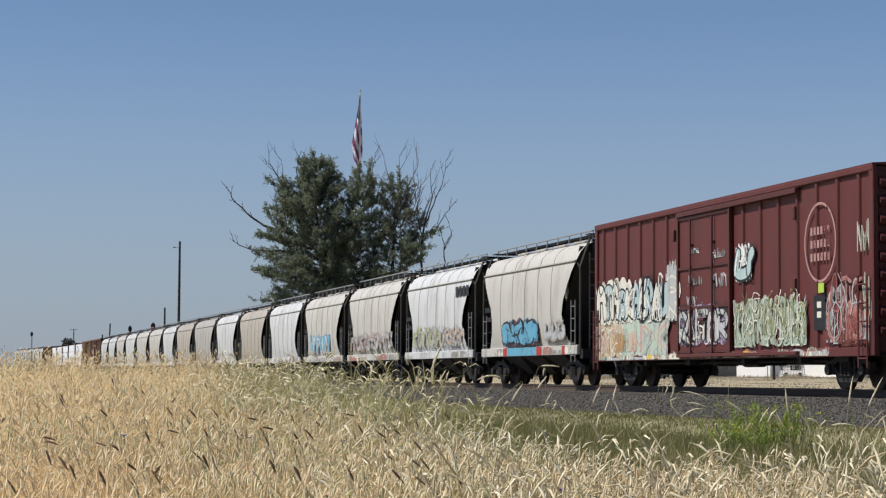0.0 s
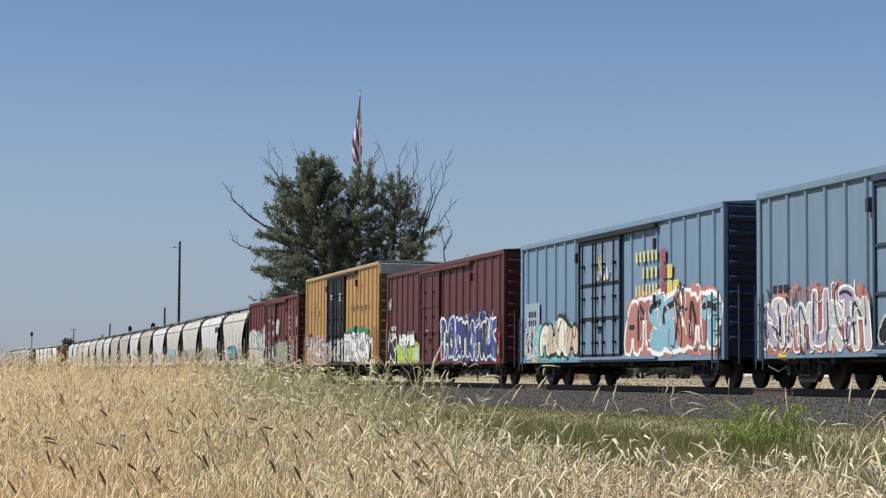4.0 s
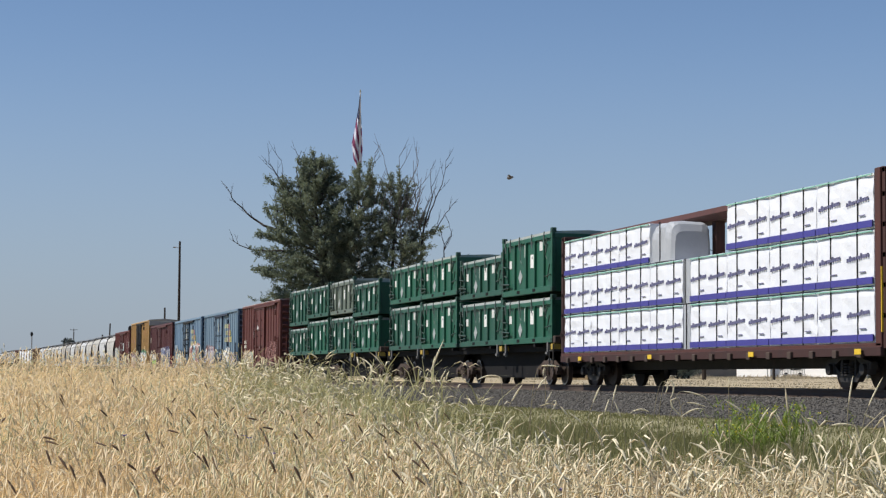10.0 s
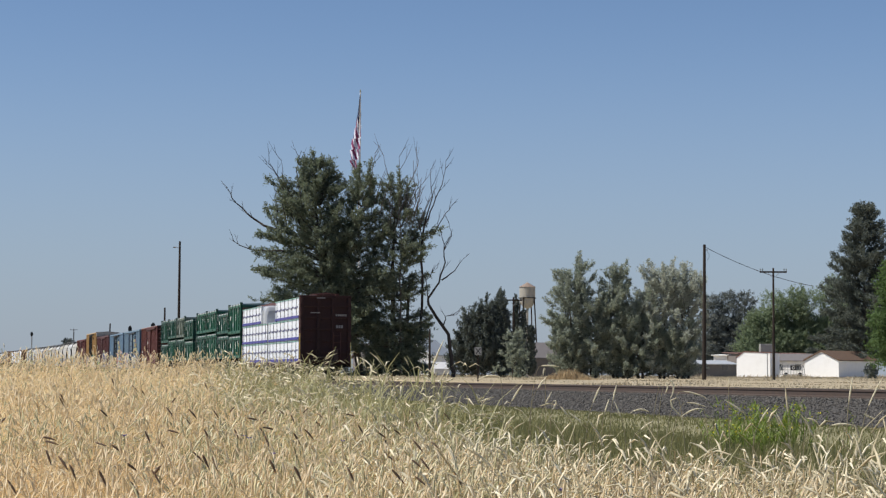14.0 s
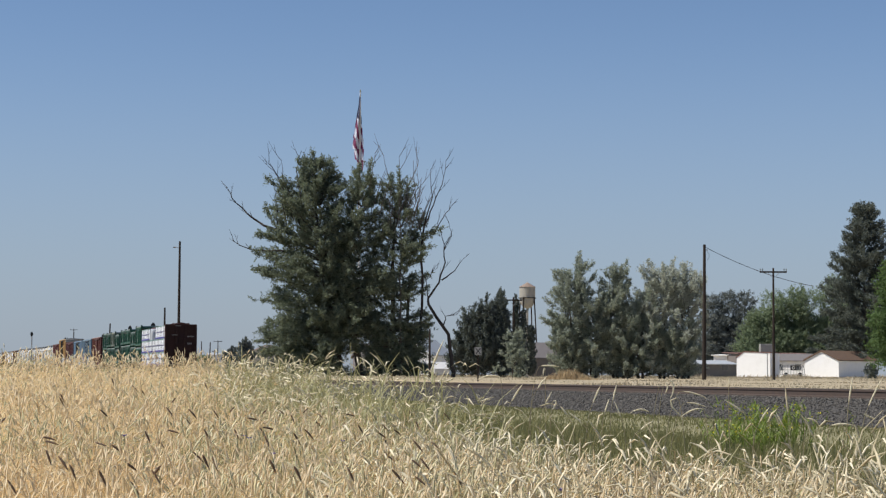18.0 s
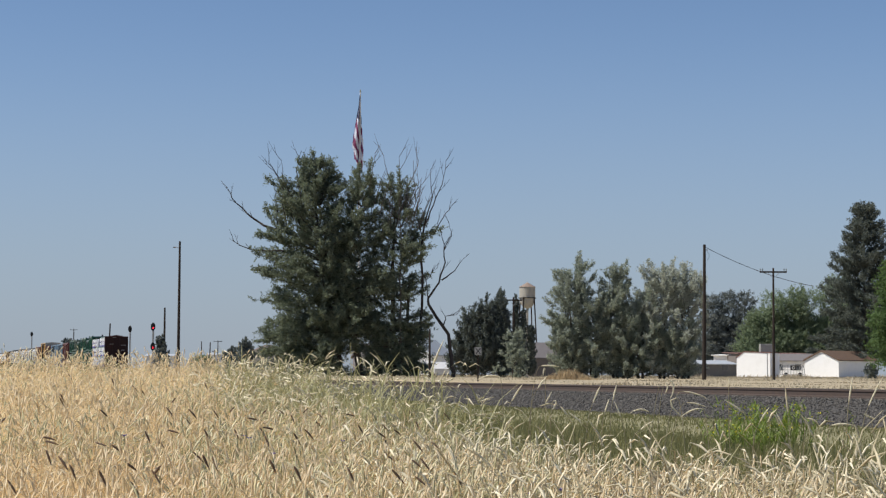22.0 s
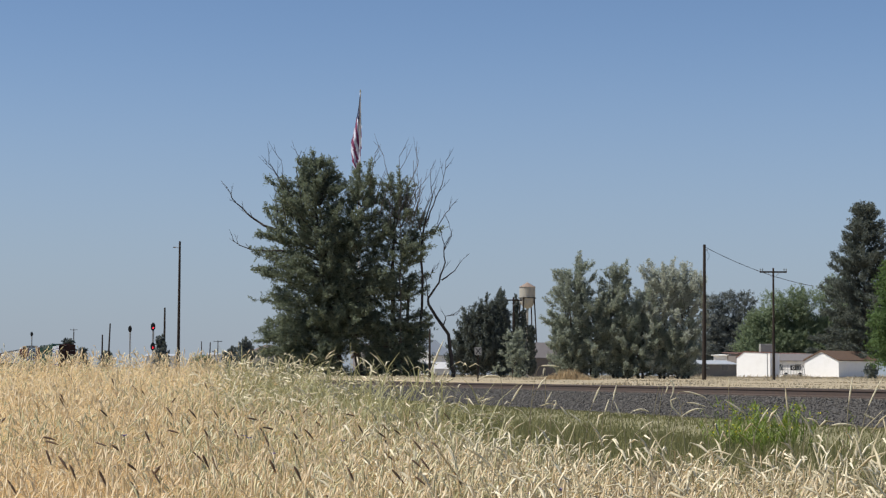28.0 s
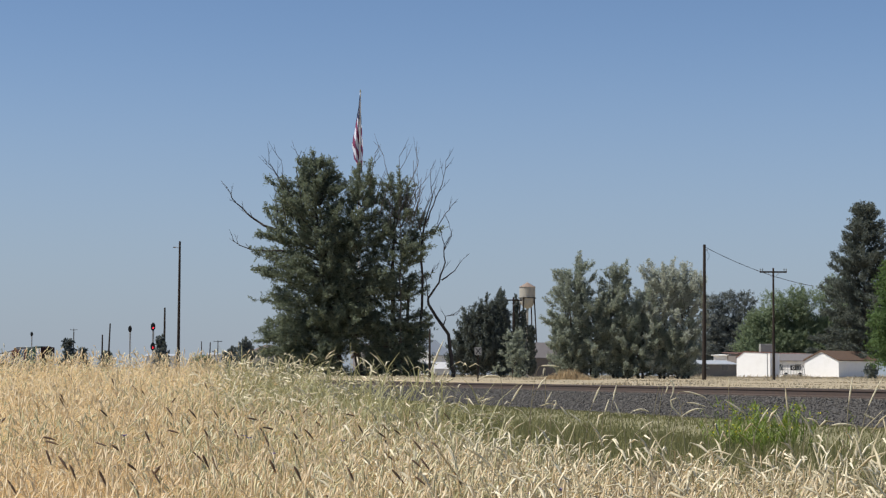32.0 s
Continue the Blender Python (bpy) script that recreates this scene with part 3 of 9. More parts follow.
def boxcar(name, label, length, z_sill, z_eave, body_mat, dark_mat, door, ribs=12, group="railway cars", roof_mat=None, end_mat=None, ladder_mat=None, bar_mat=None):
    """A steel boxcar. door: (front y, rear y, material, kind, reach of the upper track)."""
    car = thing(name, label, "boxcar", group)
    h = length / 2
    roof_mat = roof_mat or body_mat
    # side panels, floor and inner walls as one shell
    shell = Shape()
    shell.box(-1.47, 1.47, -h + 0.08, h - 0.08, z_sill + 0.16, z_eave - 0.05)
    part("body", shell, body_mat, car)
    for sx in (-1, 1):
        xa, xb = sorted((sx * 1.46, sx * 1.53))
        part("side_sill", Shape().box(xa, xb, -h + 0.3, h - 0.3, z_sill, z_sill + 0.2, 0.012), body_mat, car)
        xa, xb = sorted((sx * 1.44, sx * 1.56))
        part("eave", Shape().box(xa, xb, -h, h, z_eave - 0.16, z_eave, 0.03), body_mat, car)
        for cy in (-h + 0.10, h - 0.10):
            xa, xb = sorted((sx * 1.40, sx * 1.545))
            part("corner_post", Shape().box(xa, xb, cy - 0.10, cy + 0.10, z_sill, z_eave - 0.1, 0.02), body_mat, car)
    rib = Shape().prism([(-1.46, -0.07), (-1.515, -0.05), (-1.532, -0.035), (-1.532, 0.035), (-1.515, 0.05), (-1.46, 0.07)], "z", z_sill + 0.18, z_eave - 0.16).mesh("rib")
    rib.materials.append(body_mat)
    for i in range(ribs):
        y = -h + 0.2 + (length - 0.4) * (i + 0.5) / ribs
        if door[1] - 0.12 < y < door[0] + 0.12:
            continue
        o = new("rib", rib)
        o.parent, o.location = car, (0, y, 0)
    # roof
    rs = Shape()
    n = max(8, round(length / 1.2))
    rs.prism([(-1.55, z_eave - 0.02), (-1.55, z_eave + 0.02), (0, z_eave + 0.12), (1.55, z_eave + 0.02), (1.55, z_eave - 0.02)], "y", -h, h)
    roof = part("roof", rs, roof_mat, car)
    rr = Shape()
    for i in range(n):
        y = -h + length * (i + 0.5) / n
        rr.prism([(-1.42, z_eave + 0.02), (-1.38, z_eave + 0.05), (0, z_eave + 0.15), (1.38, z_eave + 0.05), (1.42, z_eave + 0.02)], "y", y - 0.05, y + 0.05)
    part("roof_rib", rr, roof_mat, roof)
    # corrugated ends
    for sy in (-1, 1):
        en = Shape()
        k = 9
        for i in range(k):
            z = z_sill + 0.35 + (z_eave - z_sill - 0.55) * (i + 0.5) / k
            dz = (z_eave - z_sill - 0.55) / k * 0.36
            en.prism([(sy * (h - 0.09), z - dz), (sy * (h - 0.0), z - dz * 0.7), (sy * (h + 0.06), z - dz * 0.2), (sy * (h + 0.06), z + dz * 0.2), (sy * (h - 0.0), z + dz * 0.7), (sy * (h - 0.09), z + dz)], "x", -1.38, 1.38)
        part("end_corrugation", en, end_mat or dark_mat, car)
        part("end_plate", Shape().box(-1.44, 1.44, min(sy * (h - 0.085), sy * (h - 0.06)), max(sy * (h - 0.085), sy * (h - 0.06)), z_sill + 0.1, z_eave - 0.1), end_mat or dark_mat, car)
    # door with its bars and tracks
    yf, yr, dmat, kind, reach = door
    dw = yf - yr
    dz0, dz1 = z_sill + 0.16, z_eave - 0.30
    dr = part("door", Shape().box(-1.54, -1.46, yr, yf, dz0, dz1, 0.015), dmat, car)
    fr = Shape()
    for y in (yr, yf):
        fr.box(-1.60, -1.53, y - 0.05, y + 0.05, dz0, dz1)
    for z in (dz0 + 0.05, dz0 + (dz1 - dz0) * 0.33, dz0 + (dz1 - dz0) * 0.62, dz1 - 0.05):
        fr.box(-1.585, -1.535, yr, yf, z - 0.035, z + 0.035)
    bar_mat = bar_mat or dark_mat
    part("door_frame", fr, bar_mat, dr)
    pipes = {"double": (0.12, 0.38, 0.55, 0.62, 0.88), "plug": (0.30, 0.72), "single": (0.35, 0.7)}[kind]
    for q in pipes:
        y = yr + dw * q
        part("lock_bar", Shape().tube([(-1.615, y, dz0 - 0.05), (-1.615, y, dz1 - 0.1)], 0.030, 6), bar_mat, dr)
    for q in pipes:
        y = yr + dw * q
        for z in (0.12, 0.30, 0.5, 0.78):
            zz = dz0 + (dz1 - dz0) * z
            part("door_latch", Shape().box(-1.65, -1.54, y - 0.06, y + 0.06, zz - 0.04, zz + 0.04), bar_mat, dr)
    part("door_handle", Shape().box(-1.66, -1.54, yr + dw * 0.45 - 0.05, yr + dw * 0.45 + 0.4, dz0 + 0.85, dz0 + 0.92), dark_mat, dr)
    lo, up = min(yr, reach), max(yf, reach)
    part("door_track", Shape().box(-1.64, -1.53, lo, up, z_eave - 0.30, z_eave - 0.17, 0.01), dark_mat, car)
    part("door_sill", Shape().box(-1.64, -1.50, lo, up, z_sill + 0.06, z_sill + 0.15, 0.01), dmat, car)
    # small brackets
    for y, z in ((lo + 0.2, z_eave - 0.75), (lo + 0.2, z_sill + 1.7), (up + 0.35, z_eave - 0.75)):
        part("bracket", Shape().box(-1.60, -1.47, y - 0.06, y + 0.06, z - 0.16, z + 0.16, 0.02), dark_mat, car)
    # ladders and grab irons at the corners
    lm = ladder_mat or body_mat
    ladder(car, -1.63, -h + 0.36, z_sill - 0.25, z_sill + 1.75, lm)
    ladder(car, -1.63, h - 0.36, z_sill - 0.25, z_sill + 1.55, lm)
    ladder(car, -0.95, -h - 0.10, z_sill - 0.1, z_sill + 1.9, lm, along_y=False)
    # underframe
    uf = Shape()
    uf.box(-0.28, 0.28, -h + 0.1, h - 0.1, 0.62, 0.95)
    uf.box(-1.35, 1.35, -h + 0.3, h - 0.3, z_sill + 0.02, z_sill + 0.18)
    for q in (-0.28, -0.1, 0.1, 0.28):
        uf.box(-1.4, 1.4, q * length - 0.1, q * length + 0.1, z_sill - 0.14, z_sill + 0.1)
    for q in (-1, 1):
        uf.box(-1.25, 1.25, q * (h - 2.1) - 0.25, q * (h - 2.1) + 0.25, z_sill - 0.12, z_sill + 0.1)
    part("underframe", uf, BLACK_STEEL, car)
    gear = Shape()
    gear.tube([(-0.75, -1.6, 0.72), (-0.75, -0.6, 0.72)], 0.19, 12)
    gear.tube([(-0.75, 1.2, 0.75), (-0.75, 1.55, 0.75)], 0.17, 12)
    gear.tube([(-1.1, -h + 3.2, 0.66), (-1.1, h - 3.2, 0.66)], 0.03, 5)
    part("brake_gear", gear, BLACK_STEEL, car)
    for sy in (-1, 1):
        truck(car, sy * (h - 2.1))
        coupler(car, sy * (h - 0.1), sy)
    return car


def stenciled(car, length, z_sill, mat, rear_bars=True):
    """Reporting marks and small data blocks as plain bars."""
    h = length / 2
    mat = worn(mat, 0.72)
    bars(car, h - 1.9, h - 0.95, z_sill + 1.55, z_sill + 1.75, mat, -1.537, "reporting_mark", 3)
    bars(car, h - 1.9, h - 0.95, z_sill + 1.25, z_sill + 1.45, mat, -1.537, "reporting_mark", 4)
    bars(car, h - 1.8, h - 1.1, z_sill + 0.45, z_sill + 0.95, mat, -1.537, "data_block", 1, rows=6)


def train_boxcars():
    g = "railway cars"
    dirt = (0.05, 0.035, 0.03)
    oxide = surface("oxide_red_paint", (0.115, 0.021, 0.019), (0.078, 0.018, 0.017), 2.0, 0.62, 0.004, dirt=dirt, dirt_amount=0.55, streak=True)
    maroon = surface("maroon_paint", (0.086, 0.020, 0.022), (0.066, 0.018, 0.020), 2.0, 0.55, 0.003, dirt=dirt, dirt_amount=0.32, streak=True)
    brick = surface("mineral_red_paint", (0.105, 0.021, 0.016), (0.072, 0.017, 0.014), 2.0, 0.6, 0.004, dirt=(0.18, 0.09, 0.06), dirt_amount=0.45, streak=True)
    amber = surface("amber_yellow_paint", (0.39, 0.235, 0.082), (0.31, 0.185, 0.066), 2.0, 0.55, 0.003, dirt=(0.2, 0.12, 0.06), dirt_amount=0.50, streak=True)
    blue = surface("faded_blue_paint", (0.120, 0.200, 0.295), (0.16, 0.24, 0.33), 2.0, 0.6, 0.003, dirt=(0.12, 0.17, 0.23), dirt_amount=0.55, streak=True)
    blue2 = surface("faded_teal_blue_paint", (0.110, 0.180, 0.255), (0.155, 0.225, 0.29), 2.0, 0.6, 0.003, dirt=(0.10, 0.15, 0.20), dirt_amount=0.55, streak=True)
    charcoal = surface("charcoal_paint", (0.011, 0.012, 0.014), (0.022, 0.022, 0.025), 1.6, 0.6, 0.003, spec=0.3)
    bluedark = surface("dark_blue_bars", (0.018, 0.030, 0.055), (0.03, 0.045, 0.075), 1.2, 0.6, 0.003)
    # on the oxide car this darker red stands in for shadow along the door bars
    reddark = surface("dark_red_bars", (0.06, 0.016, 0.014), (0.09, 0.02, 0.016), 1.5, 0.6, 0.003)
    roof_grey = surface("galvanised_roof", (0.42, 0.42, 0.40), (0.30, 0.29, 0.27), 1.0, 0.6, 0.004, dirt=(0.25, 0.17, 0.10))
    P = {k: paint(k, v) for k, v in {"cream": (0.72, 0.70, 0.60), "mint": (0.46, 0.55, 0.45), "sky": (0.22, 0.42, 0.52), "navy": (0.025, 0.035, 0.15), "cobalt": (0.03, 0.065, 0.24), "ink": (0.012, 0.012, 0.014),
         "pink": (0.62, 0.36, 0.33), "lime": (0.42, 0.58, 0.07), "turquoise": (0.15, 0.50, 0.50), "red": (0.42, 0.03, 0.03), "brickpink": (0.42, 0.18, 0.15), "peach": (0.56, 0.42, 0.33), "silver": (0.45, 0.46, 0.47),
         "green": (0.03, 0.22, 0.11), "orange": (0.55, 0.20, 0.04), "sand": (0.55, 0.42, 0.26), "olive": (0.25, 0.28, 0.12), "lilac": (0.35, 0.30, 0.42), "softred": (0.36, 0.12, 0.10), "fadedpink": (0.42, 0.24, 0.22), "orange_dull": (0.42, 0.24, 0.10), "brick_deep": (0.15, 0.035, 0.025), "tealpale": (0.42, 0.54, 0.55), "sage": (0.36, 0.42, 0.33)}.items()}
    x = -1.536

    # oxide red car with a round emblem and heavy graffiti
    L, c = 18.85, 48.26
    car = boxcar("red_boxcar", "dark oxide red steel boxcar with faded graffiti along its side", L, 0.74, 4.88, oxide, reddark, (2.2, -1.45, oxide, "plug", -5.6), 17, g)
    stenciled(car, L, 0.74, P["cream"])
    graffiti(car, 9.25, 6.9, 0.85, 2.0, P["peach"], P["cream"], P["sand"], 4, 3, x)
    graffiti(car, 6.9, 3.1, 0.85, 2.0, P["mint"], P["silver"], P["mint"], 44, 4, x, P["pink"])
    graffiti(car, 9.0, 5.9, 1.80, 3.15, (P["cream"], P["tealpale"]), P["ink"], P["cream"], 3, 5, x - 0.018, WHITE, 0.50)
    graffiti(car, 5.9, 3.1, 1.80, 3.15, (P["tealpale"], P["cream"]), P["ink"], None, 7, 5, x - 0.018, WHITE, 0.50)
    graffiti(car, 2.1, -1.3, 1.1, 2.2, P["silver"], P["ink"], P["lilac"], 5, 5, -1.56, P["cream"], 0.3, 0.7)
    graffiti(car, -1.75, -2.8, 2.65, 3.6, P["tealpale"], P["ink"], WHITE, 19, 1, x, WHITE)
    graffiti(car, -1.7, -6.0, 1.0, 2.2, P["sage"], P["mint"], P["sage"], 6, 9, x, P["cream"], 0.26, 0.72)
    graffiti(car, -1.7, -6.0, 1.15, 2.35, P["olive"], P["cream"], None, 16, 7, x - 0.012, None, 0.10, 0.68)
    graffiti(car, -7.2, -9.0, 1.0, 2.6, P["softred"], P["silver"], None, 8, 3, x - 0.006, None, 0.12)
    graffiti(car, 3.2, 2.2, 1.8, 3.4, P["silver"], P["cream"], P["silver"], 9, 1, x - 0.02)
    scrawl(car, 9.2, 8.4, 2.3, 3.0, P["cream"], 2)
    scrawl(car, -8.7, -9.25, 3.0, 3.8, P["cream"], 5, x, 0.016, 20)
    scrawl(car, -8.9, -9.3, 1.4, 2.7, P["cream"], 6, x, 0.018, 18)
    for k, (ya, yb, za, zb) in enumerate(((1.4, 0.7, 3.55, 3.75), (1.5, 0.5, 2.65, 3.0), (-0.2, -1.2, 2.6, 3.1), (-0.3, -1.1, 3.3, 3.6), (1.6, 0.9, 2.2, 2.5))):
        scrawl(car, ya, yb, za, zb, P["silver"], 9 + k, -1.55, 0.016, 22)
    worn_band(car, 9.2, 2.3, 0.77, 1.05, [P["mint"], P["sand"], P["cream"], P["sage"]], -1.531, 5, 16)
    worn_band(car, 2.2, -7.2, 0.77, 1.0, [P["silver"], P["sage"], P["brickpink"], P["cream"]], -1.531, 6, 18)
    worn_band(car, 9.2, -7.2, 0.76, 0.92, [P["cream"], P["silver"]], -1.533, 16, 26)
    worn_band(car, 9.2, 5.6, 0.95, 1.9, [P["orange_dull"], P["sand"], P["peach"], P["mint"]], x - 0.012, 7, 9)
    worn_band(car, -6.9, -9.2, 0.95, 2.4, [P["brick_deep"], P["brickpink"], P["silver"], P["softred"]], x - 0.002, 8, 7)
    em = Shape()
    for q in range(40):
        a0, a1 = 2 * math.pi * q / 40, 2 * math.pi * (q + 1) / 40
        em.add([(x - 0.004, -6.75 + r * math.sin(a) * 0.92, 3.35 + r * math.cos(a)) for a in (a0, a1) for r in (0.86, 0.92)], [(0, 1, 3, 2)])
    part("emblem", em, worn(P["fadedpink"], 0.7), car, "faded pale ring emblem")
    for k in (-0.28, 0.02, 0.32):
        em = Shape()
        for j in range(6):
            em.box(x - 0.005, x, -7.25 + j * 0.18, -7.25 + j * 0.18 + 0.11, 3.3 + k - 0.09, 3.3 + k + 0.09)
        part("emblem_lettering", em, worn(P["fadedpink"], 0.62), car)
    gs = Shape().box(x - 0.006, x, -7.0, -6.4, 1.35, 2.15)
    part("placard", gs, P["ink"], car, "black data placard")
    bars(car, -6.85, -6.55, 1.55, 2.0, P["cream"], x - 0.008, "placard_mark", 1, rows=2)
    part("placard", Shape().box(x - 0.008, x, -6.95, -6.65, 2.2, 2.42), P["lime"], car, "bright green sticker")
    for y in (4.6, 1.0, -2.4):
        part("reflector", Shape().box(-1.537, -1.53, y - 0.18, y + 0.18, 0.79, 0.92), YELLOW, car, "yellow reflector strip")
    rolls(car, c)

    # amber high-cube car with black double doors
    L, c = 19.2, 26.78
    car = boxcar("yellow_boxcar", "tall amber yellow boxcar with black double doors and white graffiti", L, 0.80, 5.53, amber, charcoal, (3.0, -1.5, charcoal, "double", -4.6), 20, g, roof_grey, end_mat=surface("ochre_brown_paint", (0.20, 0.125, 0.065), (0.15, 0.095, 0.05), 0.9, 0.65, 0.004, dirt=dirt), ladder_mat=amber)
    stenciled(car, L, 0.8, P["ink"])
    graffiti(car, 9.1, 3.2, 0.92, 2.35, (P["pink"], P["peach"]), P["brickpink"], P["pink"], 13, 6, x, WHITE, 0.62, 0.8)
    graffiti(car, 9.1, 3.2, 1.0, 2.45, P["ink"], WHITE, None, 17, 6, x - 0.012, None, 0.12, 0.7)
    graffiti(car, 3.0, -1.5, 1.0, 2.1, P["ink"], WHITE, P["silver"], 12, 7, -1.585, WHITE, 0.34, 0.78)
    graffiti(car, -1.7, -7.4, 1.2, 2.62, P["green"], P["green"], P["green"], 15, 5, x, None, 0.3)
    graffiti(car, -1.6, -7.5, 0.90, 2.35, WHITE, P["ink"], WHITE, 14, 7, x - 0.02, P["silver"], 0.52)
    graffiti(car, -7.6, -8.3, 1.3, 2.3, WHITE, P["ink"], None, 16, 1, x)
    worn_band(car, 9.2, 3.0, 0.83, 1.3, [P["pink"], P["peach"], WHITE, P["silver"]], -1.531, 91, 14)
    worn_band(car, -1.5, -9.0, 0.83, 1.1, [WHITE, P["silver"], P["mint"], WHITE], -1.531, 92, 16)
    worn_band(car, 9.2, 3.2, 0.95, 2.5, [P["pink"], P["peach"], P["pink"]], x, 93, 12)
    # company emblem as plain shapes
    lg = Shape()
    xp = -1.473
    lg.box(xp - 0.004, xp, -5.6, -4.5, 4.52, 4.66)
    lg.box(xp - 0.004, xp, -4.62, -4.48, 3.98, 4.52)
    lg.box(xp - 0.004, xp, -5.4, -4.62, 4.24, 4.34)
    logo_red = worn(paint("emblem_faded_red", (0.36, 0.075, 0.05)), 0.86)
    part("logo", lg, logo_red, car, "faded red company emblem")
    for sgn, mat, up in ((1, worn(P["lilac"], 0.8), 0.0), (-1, worn(P["brickpink"], 0.72), 0.003)):
        q = xp - 0.003 - up
        cr = Shape().add([(q, -6.0 + sgn * 0.32, 4.62), (q, -6.0 + sgn * 0.22, 4.62), (q, -6.0 - sgn * 0.32, 4.0), (q, -6.0 - sgn * 0.22, 4.0)], [(0, 1, 3, 2)])
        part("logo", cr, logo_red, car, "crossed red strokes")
        cr = Shape().add([(q, 6.9 + sgn * 0.38, 4.25), (q, 6.9 + sgn * 0.14, 4.25), (q, 6.9 - sgn * 0.32, 2.95), (q, 6.9 - sgn * 0.10, 2.95)], [(0, 1, 3, 2)])
        part("logo", cr, mat, car, "crossed ribbon emblem")
    text(car, "Railcar Pooling Experts", -2.86, 3.42, 0.50, P["ink"], xp - 0.003, stretch=0.95)
    bars(car, 8.4, 7.8, 3.45, 3.8, P["brickpink"], x, "slogan", 1, rows=2)
    bars(car, 6.1, 5.5, 3.45, 3.8, P["brickpink"], x, "slogan", 1, rows=2)
    part("end_cap", Shape().box(-1.5, 1.5, -L / 2 - 0.07, -L / 2 + 0.02, 4.98, 5.46, 0.02), roof_grey, car, "bare grey upper end panel")
    for ya, words in ((2.35, (4, 3)), (0.0, (5, 3, 4))):
        for k, m in enumerate(words):
            bars(car, ya - 0.02 * m, ya - 0.17 * m, 4.34 - 0.15 * k, 4.42 - 0.15 * k, worn(WHITE, 0.7), -1.542, "door_notice", m, "faded white notice line")
    part("placard", Shape().box(x - 0.006, x, -8.42, -8.12, 1.12, 1.34), worn(YELLOW, 0.8), car, "worn yellow plate")
    rolls(car, c)

    # maroon car
    L, c = 19.4, 5.65
    car = boxcar("maroon_boxcar", "matt maroon boxcar with blue and green graffiti along its lower side", L, 0.72, 4.80, maroon, reddark, (3.0, -0.2, maroon, "plug", -5.2), 18, g, bar_mat=surface("maroon_bars", (0.075, 0.019, 0.020), (0.055, 0.016, 0.017), 2.0, 0.6, 0.003))
    stenciled(car, L, 0.72, P["cream"])
    worn_band(car, 0.2, -0.9, 0.75, 1.9, [P["red"]], x, 25, 6)
    worn_band(car, -8.2, -9.35, 0.75, 2.2, [P["red"]], x, 26, 6)
    graffiti(car, -0.5, -8.8, 0.80, 2.65, (P["navy"], P["ink"], P["navy"], P["cobalt"]), WHITE, P["navy"], 21, 12, x - 0.004, P["cobalt"], 0.66, 0.94)
    graffiti(car, 7.5, 3.3, 0.80, 1.72, (P["lime"], P["lime"], P["mint"]), P["olive"], P["lime"], 22, 6, x, None, 0.6, 0.97)
    graffiti(car, 6.9, 4.2, 1.45, 2.15, WHITE, P["ink"], None, 23, 4, x - 0.018, None, 0.5, 0.95)
    graffiti(car, 9.3, 7.9, 0.8, 2.3, P["ink"], WHITE, None, 24, 1, x)
    scrawl(car, 9.3, 8.8, 3.2, 3.8, P["cream"], 3)
    bars(car, 2.2, 1.7, 2.0, 2.16, worn(P["cream"], 0.6), -1.542, "door_notice", 1, rows=3)
    part("reflector", Shape().box(-1.537, -1.53, 0.6, 1.2, 0.76, 0.90), YELLOW, car, "yellow reflector strip")
    rolls(car, c)

    # two faded blue cars with yellow lettering
    for c, mat, sd, cols in ((-15.45, blue, 31, 0), (-35.9, blue2, 41, 1)):
        L = 18.5 - 0.4 * cols
        # ends take the dark bar blue: their shade is painted in
        car = boxcar("blue_boxcar", "faded light blue boxcar with yellow lettering and graffiti", L, 0.72, 4.76, mat, bluedark if cols else charcoal, (2.6, -1.3, mat, "double" if cols == 0 else "plug", -4.4), 17, g, end_mat=bluedark, ladder_mat=bluedark)
        stenciled(car, L, 0.72, P["ink"])
        for k, (ya, count) in enumerate(((-2.5, 6), (-3.05, 4), (-2.5, 7))):
            bars(car, -4.45, ya, 3.55 - 0.48 * k, 3.86 - 0.48 * k, worn(paint("letter_yellow", (0.60, 0.56, 0.26)), 0.86 - 0.16 * cols), x - 0.003, "company_name", count, "yellow lettering", 0.5)
        for k, (yy, zz, m) in enumerate(((-4.85, 3.45, "red"), (-4.85, 3.0, "red"), (-4.85, 2.55, "red"))):
            part("emblem_square", Shape().box(x - 0.006, x, yy - 0.2, yy + 0.2, zz, zz + 0.38), worn(paint("emblem_red", (0.28, 0.07, 0.09)), 0.9 - 0.2 * cols), car, "red emblem square")
        for yy, zz in ((-5.35, 3.0), (-5.35, 2.55), (-5.85, 2.55)):
            part("emblem_square", Shape().box(x - 0.006, x, yy - 0.2, yy + 0.2, zz, zz + 0.38), worn(paint("emblem_yellow", (0.62, 0.52, 0.14)), 0.95 - 0.2 * cols), car, "yellow emblem square")
        part("placard", Shape().box(-1.55, -1.54, 0.2, 1.0, 3.4, 4.0), worn(paint("placard_pale", (0.40, 0.42, 0.36)), 0.7), car, "worn door placard")
        if cols == 0:
            part("repaint_patch", Shape().box(x - 0.001, x, 7.0, 8.7, 1.75, 2.75), surface("pale_blue_patch", (0.26, 0.32, 0.39), (0.22, 0.29, 0.36), 2, 0.6, 0.002), car, "paler repainted patch")
            graffiti(car, 8.7, 7.1, 0.82, 2.0, P["silver"], WHITE, None, sd, 3, x - 0.006, None, 0.2)
